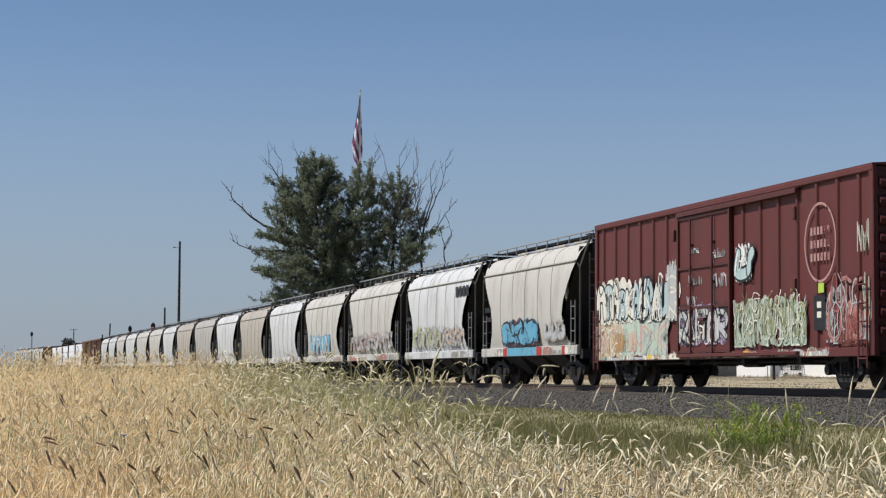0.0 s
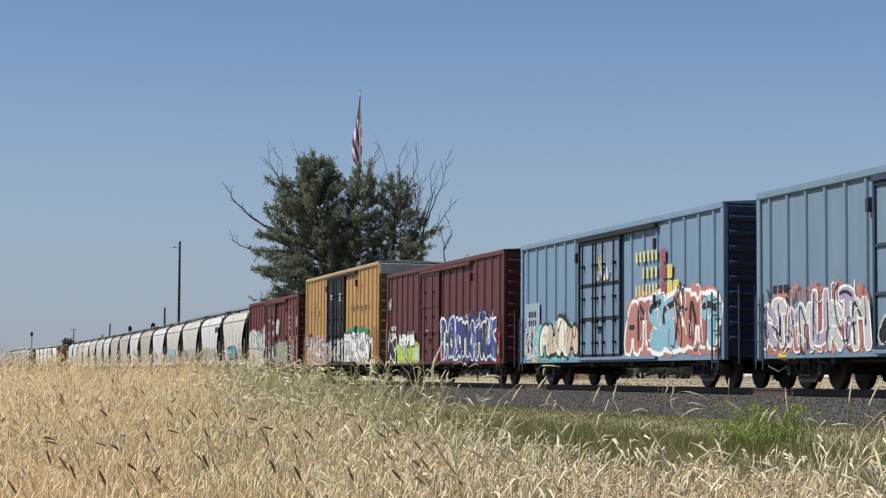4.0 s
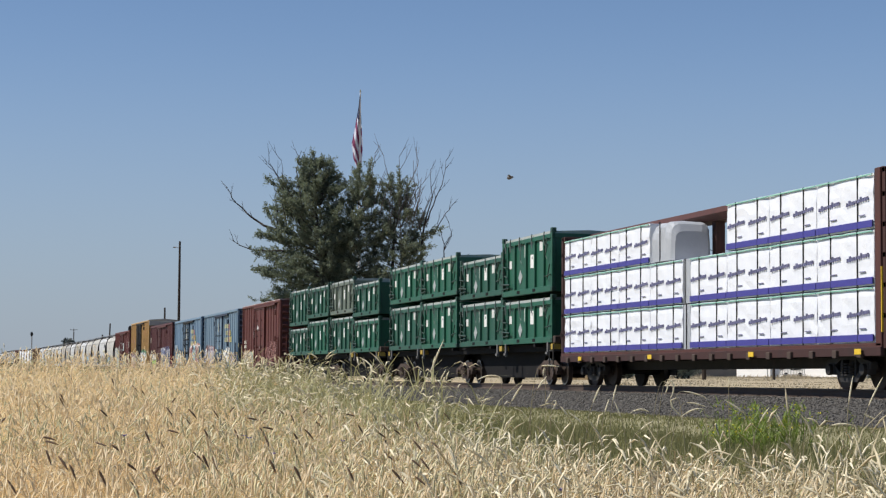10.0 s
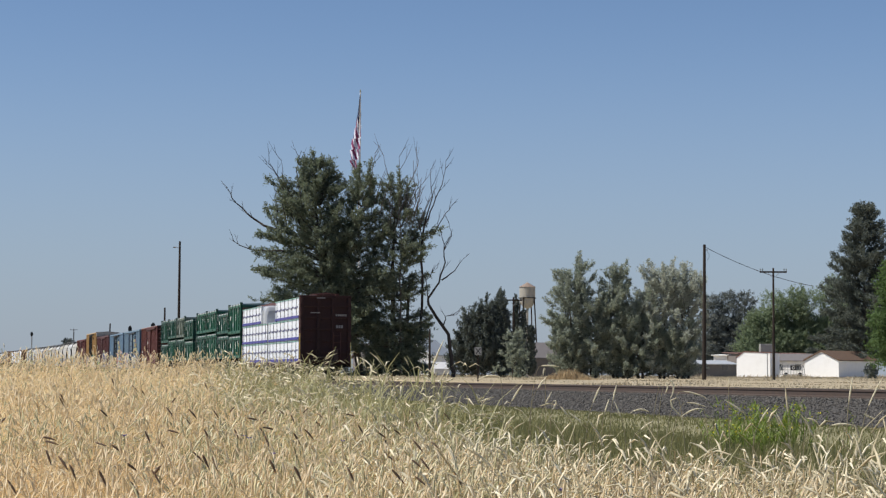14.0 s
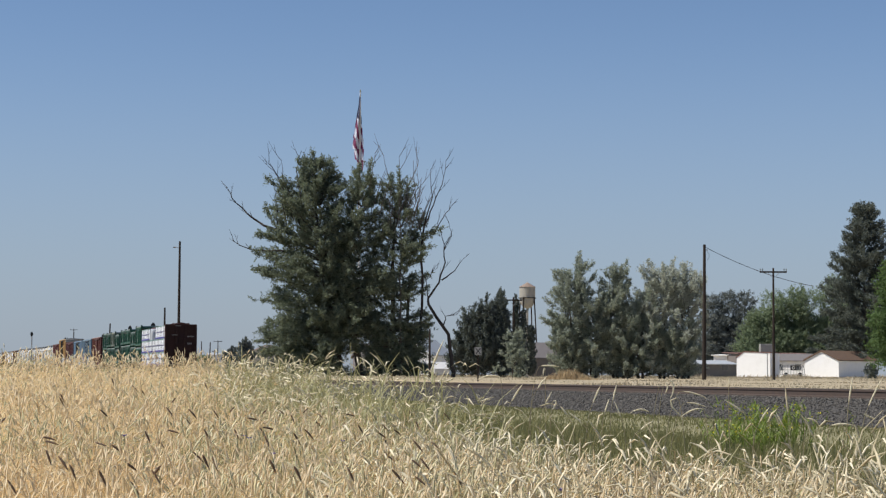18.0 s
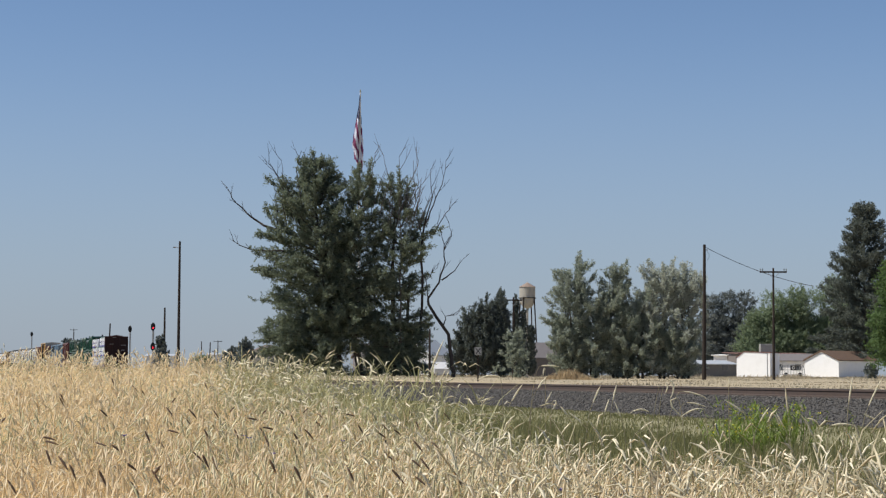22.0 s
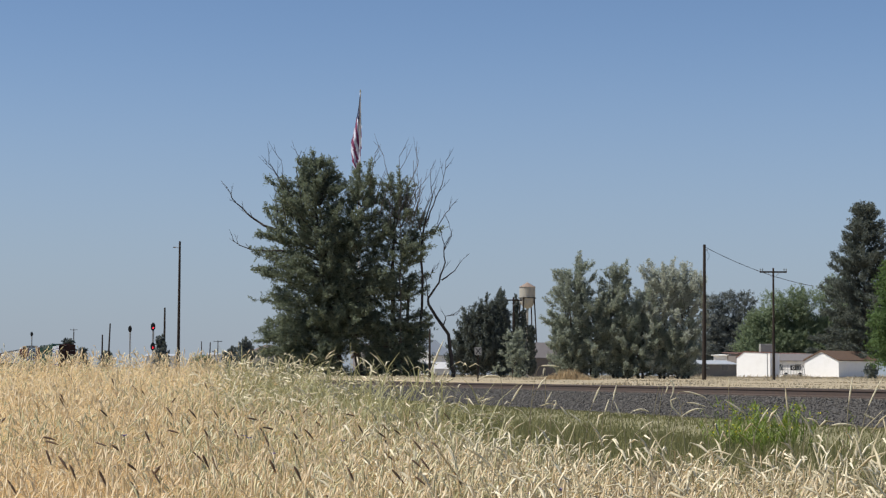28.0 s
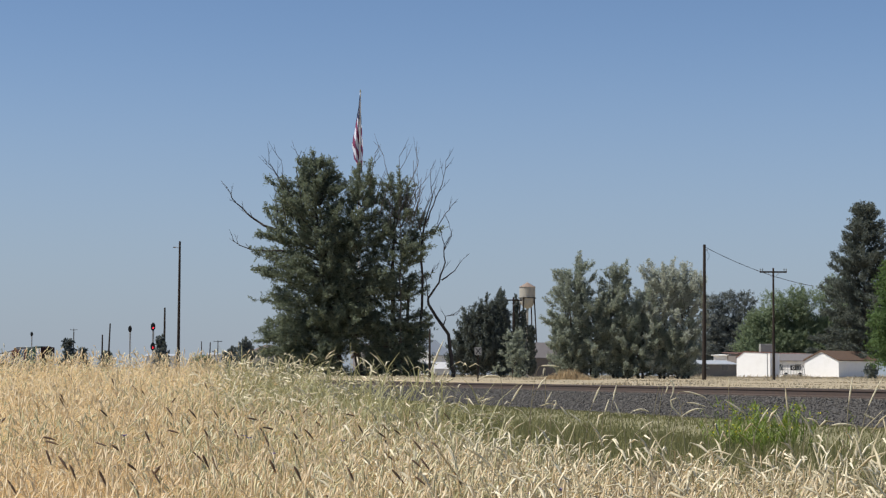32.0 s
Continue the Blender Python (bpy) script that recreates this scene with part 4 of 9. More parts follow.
            graffiti(car, 7.2, 2.7, 0.80, 2.05, P["turquoise"], P["turquoise"], P["turquoise"], sd + 7, 3, x, None, 0.6, 0.97)
            graffiti(car, 6.8, 2.9, 0.82, 2.35, (P["cream"], P["peach"]), P["ink"], None, sd + 1, 4, x - 0.006, P["peach"], 0.66, 0.95)
            graffiti(car, -1.8, -9.0, 0.82, 2.75, (P["brickpink"], P["softred"], P["sky"], P["sky"]), WHITE, P["brickpink"], sd + 3, 7, x, P["ink"], 0.66, 0.94)
            scrawl(car, 0.9, -0.4, 3.1, 3.6, WHITE, 4, -1.56, 0.03)
        else:
            graffiti(car, 8.6, 2.9, 0.82, 2.4, (P["lilac"], P["silver"]), WHITE, P["brickpink"], sd, 8, x, P["ink"], 0.4, 0.72)
            graffiti(car, -1.2, -5.3, 0.9, 2.2, WHITE, P["ink"], None, sd + 1, 6, x, None, 0.44, 0.9)
            graffiti(car, -5.3, -9.0, 0.82, 1.8, (P["peach"], P["lilac"]), P["silver"], P["orange_dull"], sd + 2, 6, x, P["ink"], 0.4, 0.7)
            graffiti(car, 2.4, -1.0, 0.95, 1.7, P["ink"], P["silver"], None, sd + 4, 3, -1.57)
        part("reflector", Shape().box(-1.537, -1.53, 7.3, 7.8, 0.76, 0.90), YELLOW, car, "yellow reflector strip")
        rolls(car, c)

    # bright mineral red car
    L, c = 15.55, -55.1
    car = boxcar("red_boxcar", "mineral red boxcar with deep side posts and worn graffiti", L, 0.78, 4.80, brick, reddark, (2.1, -1.9, brick, "plug", -6.2), 15, g, bar_mat=surface("mineral_red_bars", (0.09, 0.018, 0.013), (0.065, 0.015, 0.012), 2.0, 0.6, 0.003), roof_mat=surface("patched_red_roof", (0.155, 0.028, 0.018), (0.6, 0.6, 0.58), 0.6, 0.6, 0.004, fine=3.0))
    stenciled(car, L, 0.78, P["cream"])
    graffiti(car, 7.3, 3.2, 0.90, 1.85, (P["sand"], P["peach"]), P["cream"], None, 51, 7, x - 0.012, P["ink"], 0.3, 0.66)
    worn_band(car, 7.3, 2.3, 0.95, 2.1, [P["sand"], P["mint"], P["peach"], P["orange_dull"]], x, 52, 12)
    worn_band(car, 7.3, -6.8, 0.80, 0.98, [P["brick_deep"], P["brickpink"], P["softred"]], -1.531, 53, 14)
    graffiti(car, -2.1, -3.0, 1.3, 2.0, P["brick_deep"], P["brickpink"], None, 52, 4, x, fat=0.16)
    graffiti(car, -3.2, -6.4, 1.1, 2.3, P["brick_deep"], P["pink"], None, 53, 7, x, fat=0.2)
    scrawl(car, 2.6, 2.3, 2.4, 3.4, WHITE, 6)
    scrawl(car, 1.4, 0.6, 3.1, 3.5, WHITE, 7, -1.56, 0.03)
    part("reflector", Shape().box(-1.54, -1.53, -6.6, -6.2, 1.0, 1.5), P["orange_dull"], car, "faded orange plate")
    bars(car, 0.2, -0.35, 1.95, 2.12, worn(P["cream"], 0.6), -1.542, "door_notice", 1, rows=3)
    rolls(car, c)
    # darker cars far ahead, seen small
    brown = surface("brown_oxide_paint", (0.13, 0.065, 0.035), (0.09, 0.05, 0.03), 0.9, 0.65, 0.004, dirt=dirt)
    for c, L, mat in ((270.0, 17.0, brown), (289.0, 17.4, surface("ochre_brown_paint", (0.20, 0.125, 0.065), (0.15, 0.095, 0.05), 0.9, 0.65, 0.004, dirt=dirt)), (397.0, 15.6, brown), (415.0, 16.0, oxide)):
        car = boxcar("brown_boxcar", "weathered brown boxcar far along the line", L, 0.78, 4.6, mat, reddark, (1.6, -1.6, mat, "single", -4.5), 12, g)
        rolls(car, c)


def hopper(name, label, length, tone, second, top=4.55, stripe=True):
    """A covered hopper with bulging sides, sloped dark ends, roof walk and discharge gates."""
    car = thing(name, label, "hopper car", "covered hopper cars")
    h = length / 2
    mat = surface("hopper_paint_%d_%d" % (round(tone[0] * 100), round(tone[2] * 1000)), tone, second, 1.7, 0.6, 0.004, dirt=(0.20, 0.175, 0.145), dirt_amount=0.7, streak=True)
    zs = [1.28, 1.45, 1.8, 2.2, 2.6, 3.0, 3.4, 3.7, 3.95, 4.12, 4.25]
    xs = [1.40, 1.46, 1.51, 1.545, 1.55, 1.545, 1.52, 1.46, 1.36, 1.20, 0.95]
    k = (top - 0.2 - 1.28) / (4.25 - 1.28)
    zs = [1.28 + (z - 1.28) * k for z in zs]
    # half length of the side sheet at each height: pulled in at the lower corners
    cut = [1.15, 1.45, 1.78, 1.88, 1.72, 1.32, 0.92, 0.60, 0.48, 0.45, 0.45]
    body = Shape()
    cols = 13
    for sx in (-1, 1):
        base = len(body.v)
        for z, x, c in zip(zs, xs, cut):
            for j in range(cols):
                body.v.append((sx * x, (-1 + 2 * j / (cols - 1)) * (h - c), z))
        for i in range(len(zs) - 1):
            for j in range(cols - 1):
                a = base + i * cols + j
                body.f.append((a, a + 1, a + cols + 1, a + cols))
    # roof between the two upper edges
    rb = len(body.v)
    for x, z in ((-0.95, zs[-1]), (-0.4, top - 0.06), (0.4, top - 0.06), (0.95, zs[-1])):
        for y in (-(h - 0.45), h - 0.45):
            body.v.append((x, y, z))
    for i in range(3):
        body.f.append((rb + 2 * i, rb + 2 * i + 1, rb + 2 * i + 3, rb + 2 * i + 2))
    part("body", body, mat, car, smooth=True)
    seam = Shape()
    for j in range(1, 6):
        y = -h + 1.5 + (length - 3.0) * j / 6
        seam.tube([(-x - 0.004, y, z) for x, z in zip(xs, zs)], 0.012, 4, cap=False)
    seam.tube([(-xs[7] - 0.02, -h + 0.6, zs[7]), (-xs[7] - 0.02, h - 0.6, zs[7])], 0.035, 5)
    part("weld_seam", seam, surface("seam_grey", (0.35, 0.34, 0.31), (0.25, 0.24, 0.22), 2, 0.7, 0), car)
    # dark slope sheets and end cavities; black also stands in for their shade
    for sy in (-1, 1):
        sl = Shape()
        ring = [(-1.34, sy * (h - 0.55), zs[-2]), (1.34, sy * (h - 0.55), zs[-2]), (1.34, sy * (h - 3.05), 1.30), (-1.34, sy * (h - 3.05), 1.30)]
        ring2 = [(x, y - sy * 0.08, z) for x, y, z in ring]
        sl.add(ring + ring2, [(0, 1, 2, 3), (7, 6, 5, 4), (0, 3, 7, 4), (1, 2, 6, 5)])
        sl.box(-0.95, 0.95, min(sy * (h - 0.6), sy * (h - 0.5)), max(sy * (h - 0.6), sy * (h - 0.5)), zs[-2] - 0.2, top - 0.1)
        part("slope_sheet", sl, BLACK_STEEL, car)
    sill = Shape()
    for sx in (-1, 1):
        a, b = sorted((sx * 1.36, sx * 1.52))
        sill.box(a, b, -h + 0.35, h - 0.35, 0.98, 1.28, 0.015)
    part("side_sill", sill, mat, car)
    uf = Shape()
    uf.box(-0.3, 0.3, -h, h, 0.62, 1.0)
    uf.box(-1.4, 1.4, -h + 0.1, -h + 0.4, 0.85, 1.15)
    uf.box(-1.4, 1.4, h - 0.4, h - 0.1, 0.85, 1.15)
    uf.box(-1.36, 1.36, -h + 0.4, h - 0.4, 1.0, 1.06)
    part("underframe", uf, BLACK_STEEL, car)
    for q in (-0.21, 0.0, 0.21):
        y = q * length
        g = Shape()
        g.add([(-1.3, y - 1.15, 1.0), (1.3, y - 1.15, 1.0), (1.3, y + 1.15, 1.0), (-1.3, y + 1.15, 1.0), (-0.5, y - 0.4, 0.36), (0.5, y - 0.4, 0.36), (0.5, y + 0.4, 0.36), (-0.5, y + 0.4, 0.36)],
              [(3, 2, 1, 0), (4, 5, 6, 7), (0, 1, 5, 4), (1, 2, 6, 5), (2, 3, 7, 6), (3, 0, 4, 7)])
        part("discharge_gate", g, BLACK_STEEL, car)
    # corner posts, ladders, roof walk with rail
    for sy in (-1, 1):
        for sx in (-1, 1):
            ps = Shape()
            ps.tube([(sx * 1.42, sy * (h - 0.30), 1.0), (sx * 1.42, sy * (h - 0.30), 3.75), (sx * 1.1, sy * (h - 0.30), top - 0.1)], 0.045, 5)
            ps.tube([(sx * 1.42, sy * (h - 0.30), 3.7), (sx * 1.40, sy * (h - 0.75), 3.95)], 0.03, 4)
            part("corner_post", ps, BLACK_STEEL, car)
    ladder(car, -1.50, -h + 0.78, 0.75, 2.7, DULL_STEEL)
    ladder(car, -1.50, h - 0.78, 0.75, 2.5, DULL_STEEL)
    ladder(car, -0.9, -h + 0.30, 0.9, 4.2, DULL_STEEL, along_y=False)
    wk = Shape()
    for x in (-0.62, 0.62):
        wk.box(x - 0.22, x + 0.22, -h + 0.35, h - 0.35, top + 0.02, top + 0.06)
    for sy in (-1, 1):
        wk.box(-1.1, 1.1, min(sy * (h - 0.35), sy * (h - 0.75)), max(sy * (h - 0.35), sy * (h - 0.75)), top + 0.02, top + 0.06)
    part("roof_walk", wk, BLACK_STEEL, car)
    rl = Shape()
    n = 9
    for j in range(n + 1):
        y = -h + 0.5 + (length - 1.0) * j / n
        rl.tube([(-0.95, y, top - 0.12), (-0.92, y, top + 0.16)], 0.022, 4)
    rl.tube([(-0.93, -h + 0.5, top + 0.16), (-0.93, h - 0.5, top + 0.16)], 0.028, 5)
    part("roof_rail", rl, GALV, car)
    ht = Shape()
    for j in range(5):
        y = -h + 1.6 + (length - 3.2) * j / 4
        ht.box(-0.32, 0.32, y - 0.6, y + 0.6, top - 0.06, top + 0.05, 0.03)
    part("roof_hatch", ht, mat, car)
    for sy in (-1, 1):
        truck(car, sy * (h - 1.75))
        coupler(car, sy * (h - 0.1), sy)
    return car


def train_hoppers():
    white, cream, tan, grey = ((0.56, 0.575, 0.59), (0.45, 0.455, 0.455)), ((0.50, 0.485, 0.455), (0.41, 0.395, 0.365)), ((0.41, 0.375, 0.325), (0.33, 0.30, 0.26)), ((0.40, 0.385, 0.36), (0.32, 0.305, 0.285))
    ends = [58.9, 71.7, 84.4, 97.2, 109.7, 122.3, 135.1, 147.3, 160.7, 173.5, 184.9, 197.8, 211.2, 224.4, 236.8, 248.8, 261.0]
    tones = [cream, white, cream, cream, white, tan, white, grey, tan, white, cream, cream, white, cream, white, white]
    for i, (a, b, t) in enumerate(zip(ends, ends[1:], tones)):
        word = {id(white): "white", id(cream): "cream", id(tan): "tan", id(grey): "grey"}[id(t)]
        car = hopper("covered_hopper", "weathered %s covered hopper car with bulging sides%s" % (word, " and graffiti" if i < 5 else ""), b - a - 0.6, *t, top=4.76 if i < 3 else 4.70)
        c = (a + b) / 2
        P = lambda k, v: paint(k, v)
        if i == 0:
            graffiti(car, 2.6, -1.6, 1.32, 2.25, P("sky_blue", (0.12, 0.36, 0.52)), P("ink", (0.012, 0.012, 0.014)), P("plum", (0.07, 0.03, 0.06)), 61, 6, -1.56, P("sky_blue", (0.12, 0.36, 0.52)), 0.5, 0.9)
            for ya, yb, kk, cc in ((2.2, -1.3, "sky_blue", (0.12, 0.36, 0.52)), (-1.35, -1.95, "red", (0.42, 0.03, 0.03)), (2.75, 2.3, "red", (0.42, 0.03, 0.03)), (-4.2, -4.5, "red", (0.42, 0.03, 0.03))):
                part("graffiti_patch", Shape().box(-1.527, -1.52, yb, ya, 0.99, 1.27), worn(P(kk, cc), 0.8), car)
            graffiti(car, -2.3, -4.6, 1.4, 2.1, P("silver", (0.45, 0.46, 0.47)), P("stain", (0.3, 0.28, 0.25)), None, 63, 3, -1.56)
        if i == 1:
            graffiti(car, 4.0, -1.0, 1.4, 2.35, P("olive_pale", (0.45, 0.45, 0.25)), P("silver", (0.45, 0.46, 0.47)), None, 64, 7, -1.57, P("stain", (0.3, 0.28, 0.25)), 0.3, 0.7)
            graffiti(car, -1.2, -4.6, 1.4, 2.3, P("peach", (0.66, 0.44, 0.32)), P("silver", (0.45, 0.46, 0.47)), None, 65, 6, -1.57, P("stain", (0.3, 0.28, 0.25)), 0.26, 0.7)
            bars(car, -3.2, -5.3, 3.35, 3.75, P("ink", (0.012, 0.012, 0.014)), -1.56, "owner_mark", 4)
        if i == 2:
            graffiti(car, 4.6, -4.6, 1.4, 2.3, P("silver", (0.45, 0.46, 0.47)), P("stain", (0.3, 0.28, 0.25)), None, 66, 12, -1.57, P("brickpink", (0.42, 0.18, 0.15)), 0.3, 0.7)
        if i == 3:
            graffiti(car, 3.2, -2.2, 1.4, 2.6, P("sky_blue", (0.12, 0.36, 0.52)), P("silver", (0.45, 0.46, 0.47)), None, 67, 5, -1.57, WHITE, 0.36, 0.8)
        if i < 5:
            worn_band(car, 5.2, -5.2, 0.99, 1.28, [P("silver", (0.45, 0.46, 0.47)), P("stain", (0.3, 0.28, 0.25)), P("cream", (0.72, 0.70, 0.60)), P("brickpink", (0.42, 0.18, 0.15))][:2 if i == 1 else 4], -1.521, 40 + i, 6 if i == 1 else 14)
        bars(car, 5.1, 4.3, 2.6, 2.78, P("ink", (0.012, 0.012, 0.014)), -1.562, "reporting_mark", 4)
        bars(car, 4.9, 4.2, 2.25, 2.42, P("ink", (0.012, 0.012, 0.014)), -1.562, "reporting_mark", 4)
        rolls(car, c)
        if i == 1:
            keep = car
    for i in range(14):
        o = copy_thing(keep, Matrix())
        rolls(o, 430.5 + 13.0 * i)


def container(height, tone):
    """A half-height steel waste container with ribs, tarp bows, corner castings and placards."""
    c = thing("waste_container", "green steel open-top container with white stickers, stacked on a flatcar", "container", "stacked green containers")
    dirt = (0.06, 0.10, 0.07)
    mat = surface("container_green_%d" % round(tone[0] * 1000), tone, tuple(q * 0.75 for q in tone), 0.8, 0.5, 0.004, dirt=dirt, dirt_amount=0.4, streak=True)
    h, w = 3.03, 1.42
    part("body", Shape().box(-w + 0.05, w - 0.05, -h + 0.05, h - 0.05, 0.16, height - 0.08), mat, c)
    fr = Shape()
    for sx in (-1, 1):
        a, b = sorted((sx * (w - 0.10), sx * (w + 0.02)))
        fr.box(a, b, -h + 0.1, h - 0.1, 0.0, 0.20, 0.012)
        fr.box(a, b, -h + 0.1, h - 0.1, height - 0.20, height - 0.05, 0.012)
        for sy in (-1, 1):
            p, q = sorted((sy * (h - 0.16), sy * h))
            fr.box(a, b, p, q, 0.1, height + 0.02, 0.012)
    for sy in (-1, 1):
        p, q = sorted((sy * (h - 0.10), sy * h))
        fr.box(-w, w, p, q, 0.0, 0.18)
        fr.box(-w, w, p, q, height - 0.2, height - 0.05)
    part("frame", fr, mat, c)
    rib = Shape().box(-w - 0.03, -w + 0.06, -0.05, 0.05, 0.19, height - 0.19, 0.01).mesh("rib")
    rib.materials.append(mat)
    for y in (-2.05, -1.0, 0.05, 1.45, 2.35):
        o = new("rib", rib)
        o.parent, o.location = c, (0, y, 0)
    for sx in (-1, 1):
        for sy in (-1, 1):
            for z in (0, height - 0.02):
                a, b = sorted((sx * (w - 0.14), sx * (w + 0.03)))
                p, q = sorted((sy * (h - 0.16), sy * (h + 0.01)))
                part("corner_casting", Shape().box(a, b, p, q, z, z + 0.16, 0.015), surface("casting_dark_green", (0.02, 0.07, 0.05), (0.015, 0.045, 0.035), 3, 0.6, 0.004), c)
    # forklift pockets: black blocks stand in for their shaded openings
    for y in (-0.95, 0.95):
        part("fork_pocket", Shape().box(-w - 0.025, -w + 0.05, y - 0.17, y + 0.17, 0.05, 0.16), SHADE_BLACK, c)
    lid = surface("tarp_grey", (0.36, 0.39, 0.38), (0.22, 0.25, 0.24), 1.2, 0.7, 0.006)
    part("lid", Shape().prism([(-w + 0.02, height - 0.05), (-w + 0.03, height + 0.045), (0, height + 0.10), (w - 0.03, height + 0.045), (w - 0.02, height - 0.05)], "y", -h + 0.35, h - 0.35), lid, c, "grey lid")
    st = Shape()
    for y, dz in ((-1.55, 0.42), (0.25, 0.58), (1.55, 0.40)):
        st.box(-w + 0.03, -w + 0.045, y - 0.10, y + 0.10, height - 0.22 - dz * 0.8, height - 0.22)
    part("strap", st, surface("strap_white", (0.62, 0.63, 0.60), (0.45, 0.46, 0.44), 4, 0.7, 0), c, "white strap")
    part("sticker", Shape().box(-w + 0.035, -w + 0.045, -0.80, -0.36, height * 0.45, height * 0.45 + 0.46), WHITE, c, "white square sticker")
    bars(c, -0.66, -0.50, height * 0.45 + 0.30, height * 0.45 + 0.39, surface("paint_bar_grey", (0.20, 0.20, 0.21), (0.3, 0.3, 0.3), 2, 0.6, 0), -w + 0.034, "sticker_mark", 1)
    part("sticker", Shape().box(-w + 0.035, -w + 0.045, 1.95, 2.25, height * 0.5, height * 0.5 + 0.28), surface("sticker_worn", (0.5, 0.52, 0.5), (0.7, 0.7, 0.68), 6, 0.6, 0), c, "white square sticker")
    part("sticker", Shape().box(-w + 0.035, -w + 0.045, -1.95, -1.6, height - 0.55, height - 0.26), surface("sticker_worn", (0.5, 0.52, 0.5), (0.7, 0.7, 0.68), 6, 0.6, 0), c, "worn sticker")
    dm = Shape()
    dm.add([(-w + k, 0.88 + p, 0.32 * height + q) for k in (0.030, 0.046) for p, q in ((0, -0.25), (-0.24, 0), (0, 0.25), (0.24, 0))], [(0, 1, 2, 3), (4, 7, 6, 5), (0, 4, 5, 1), (1, 5, 6, 2), (2, 6, 7, 3), (3, 7, 4, 0)])
    part("placard_holder", dm, surface("bare_plate", (0.34, 0.37, 0.37), (0.25, 0.28, 0.28), 3, 0.6, 0.002), c, "bare metal diamond placard holder")
    dm = Shape()
    dm.add([(0.0 + p, -h - 0.01 - k, 0.85 + q) for k in (0, 0.012) for p, q in ((0, -0.4), (0.4, 0), (0, 0.4), (-0.4, 0))], [(0, 1, 2, 3), (7, 6, 5, 4), (0, 4, 5, 1), (1, 5, 6, 2), (2, 6, 7, 3), (3, 7, 4, 0)])
    part("placard_holder", dm, surface("dull_plate", (0.12, 0.14, 0.14), (0.08, 0.09, 0.09), 3, 0.6, 0.002), c, "dull metal diamond placard holder")
    gear = surface("latch_dark", (0.018, 0.055, 0.040), (0.05, 0.065, 0.055), 4, 0.6, 0.003)
    for pts, rr in ((((2.75, 0.25), (2.75, height - 0.25)), 0.025), (((1.9, 0.40), (2.98, 0.46)), 0.03), (((2.0, 0.30), (2.9, 0.26)), 0.022), (((-2.98, 0.55), (-2.4, 0.50)), 0.025), (((-2.6, 0.4), (-2.9, 0.9)), 0.02), (((-2.7, height * 0.8), (-2.4, height * 0.62)), 0.02), (((2.30, height * 0.52), (2.9, height * 0.56)), 0.025), (((2.2, height * 0.34), (2.6, height * 0.38)), 0.022)):
        part("latch_rod", Shape().tube([(-w - 0.06, p, q) for p, q in pts], rr, 5), gear, c)
    for z in (0.35, 0.8, 1.25):
        part("latch", Shape().box(-w - 0.09, -w + 0.02, 2.70, 2.84, z, min(height - 0.1, z + 0.12)), gear, c)
    hook = surface("hook_grey_green", (0.10, 0.13, 0.12), (0.16, 0.19, 0.18), 5, 0.6, 0.002)
    for y in (-2.2, -0.75, 0.75, 1.9, 2.5):
        part("tarp_hook", Shape().tube([(-w - 0.035, y, height + 0.06), (-w - 0.05, y + 0.02, height - 0.15), (-w - 0.04, y - 0.03, height - 0.42)], 0.022, 5), hook, c)
    for y in (-2.45, 0.55):
        part("lashing", Shape().tube([(-w - 0.03, y, height - 0.15), (-w - 0.04, y + 0.10, height * 0.62), (-w - 0.04, y - 0.06, height * 0.55)], 0.014, 4), hook, c)
    return c


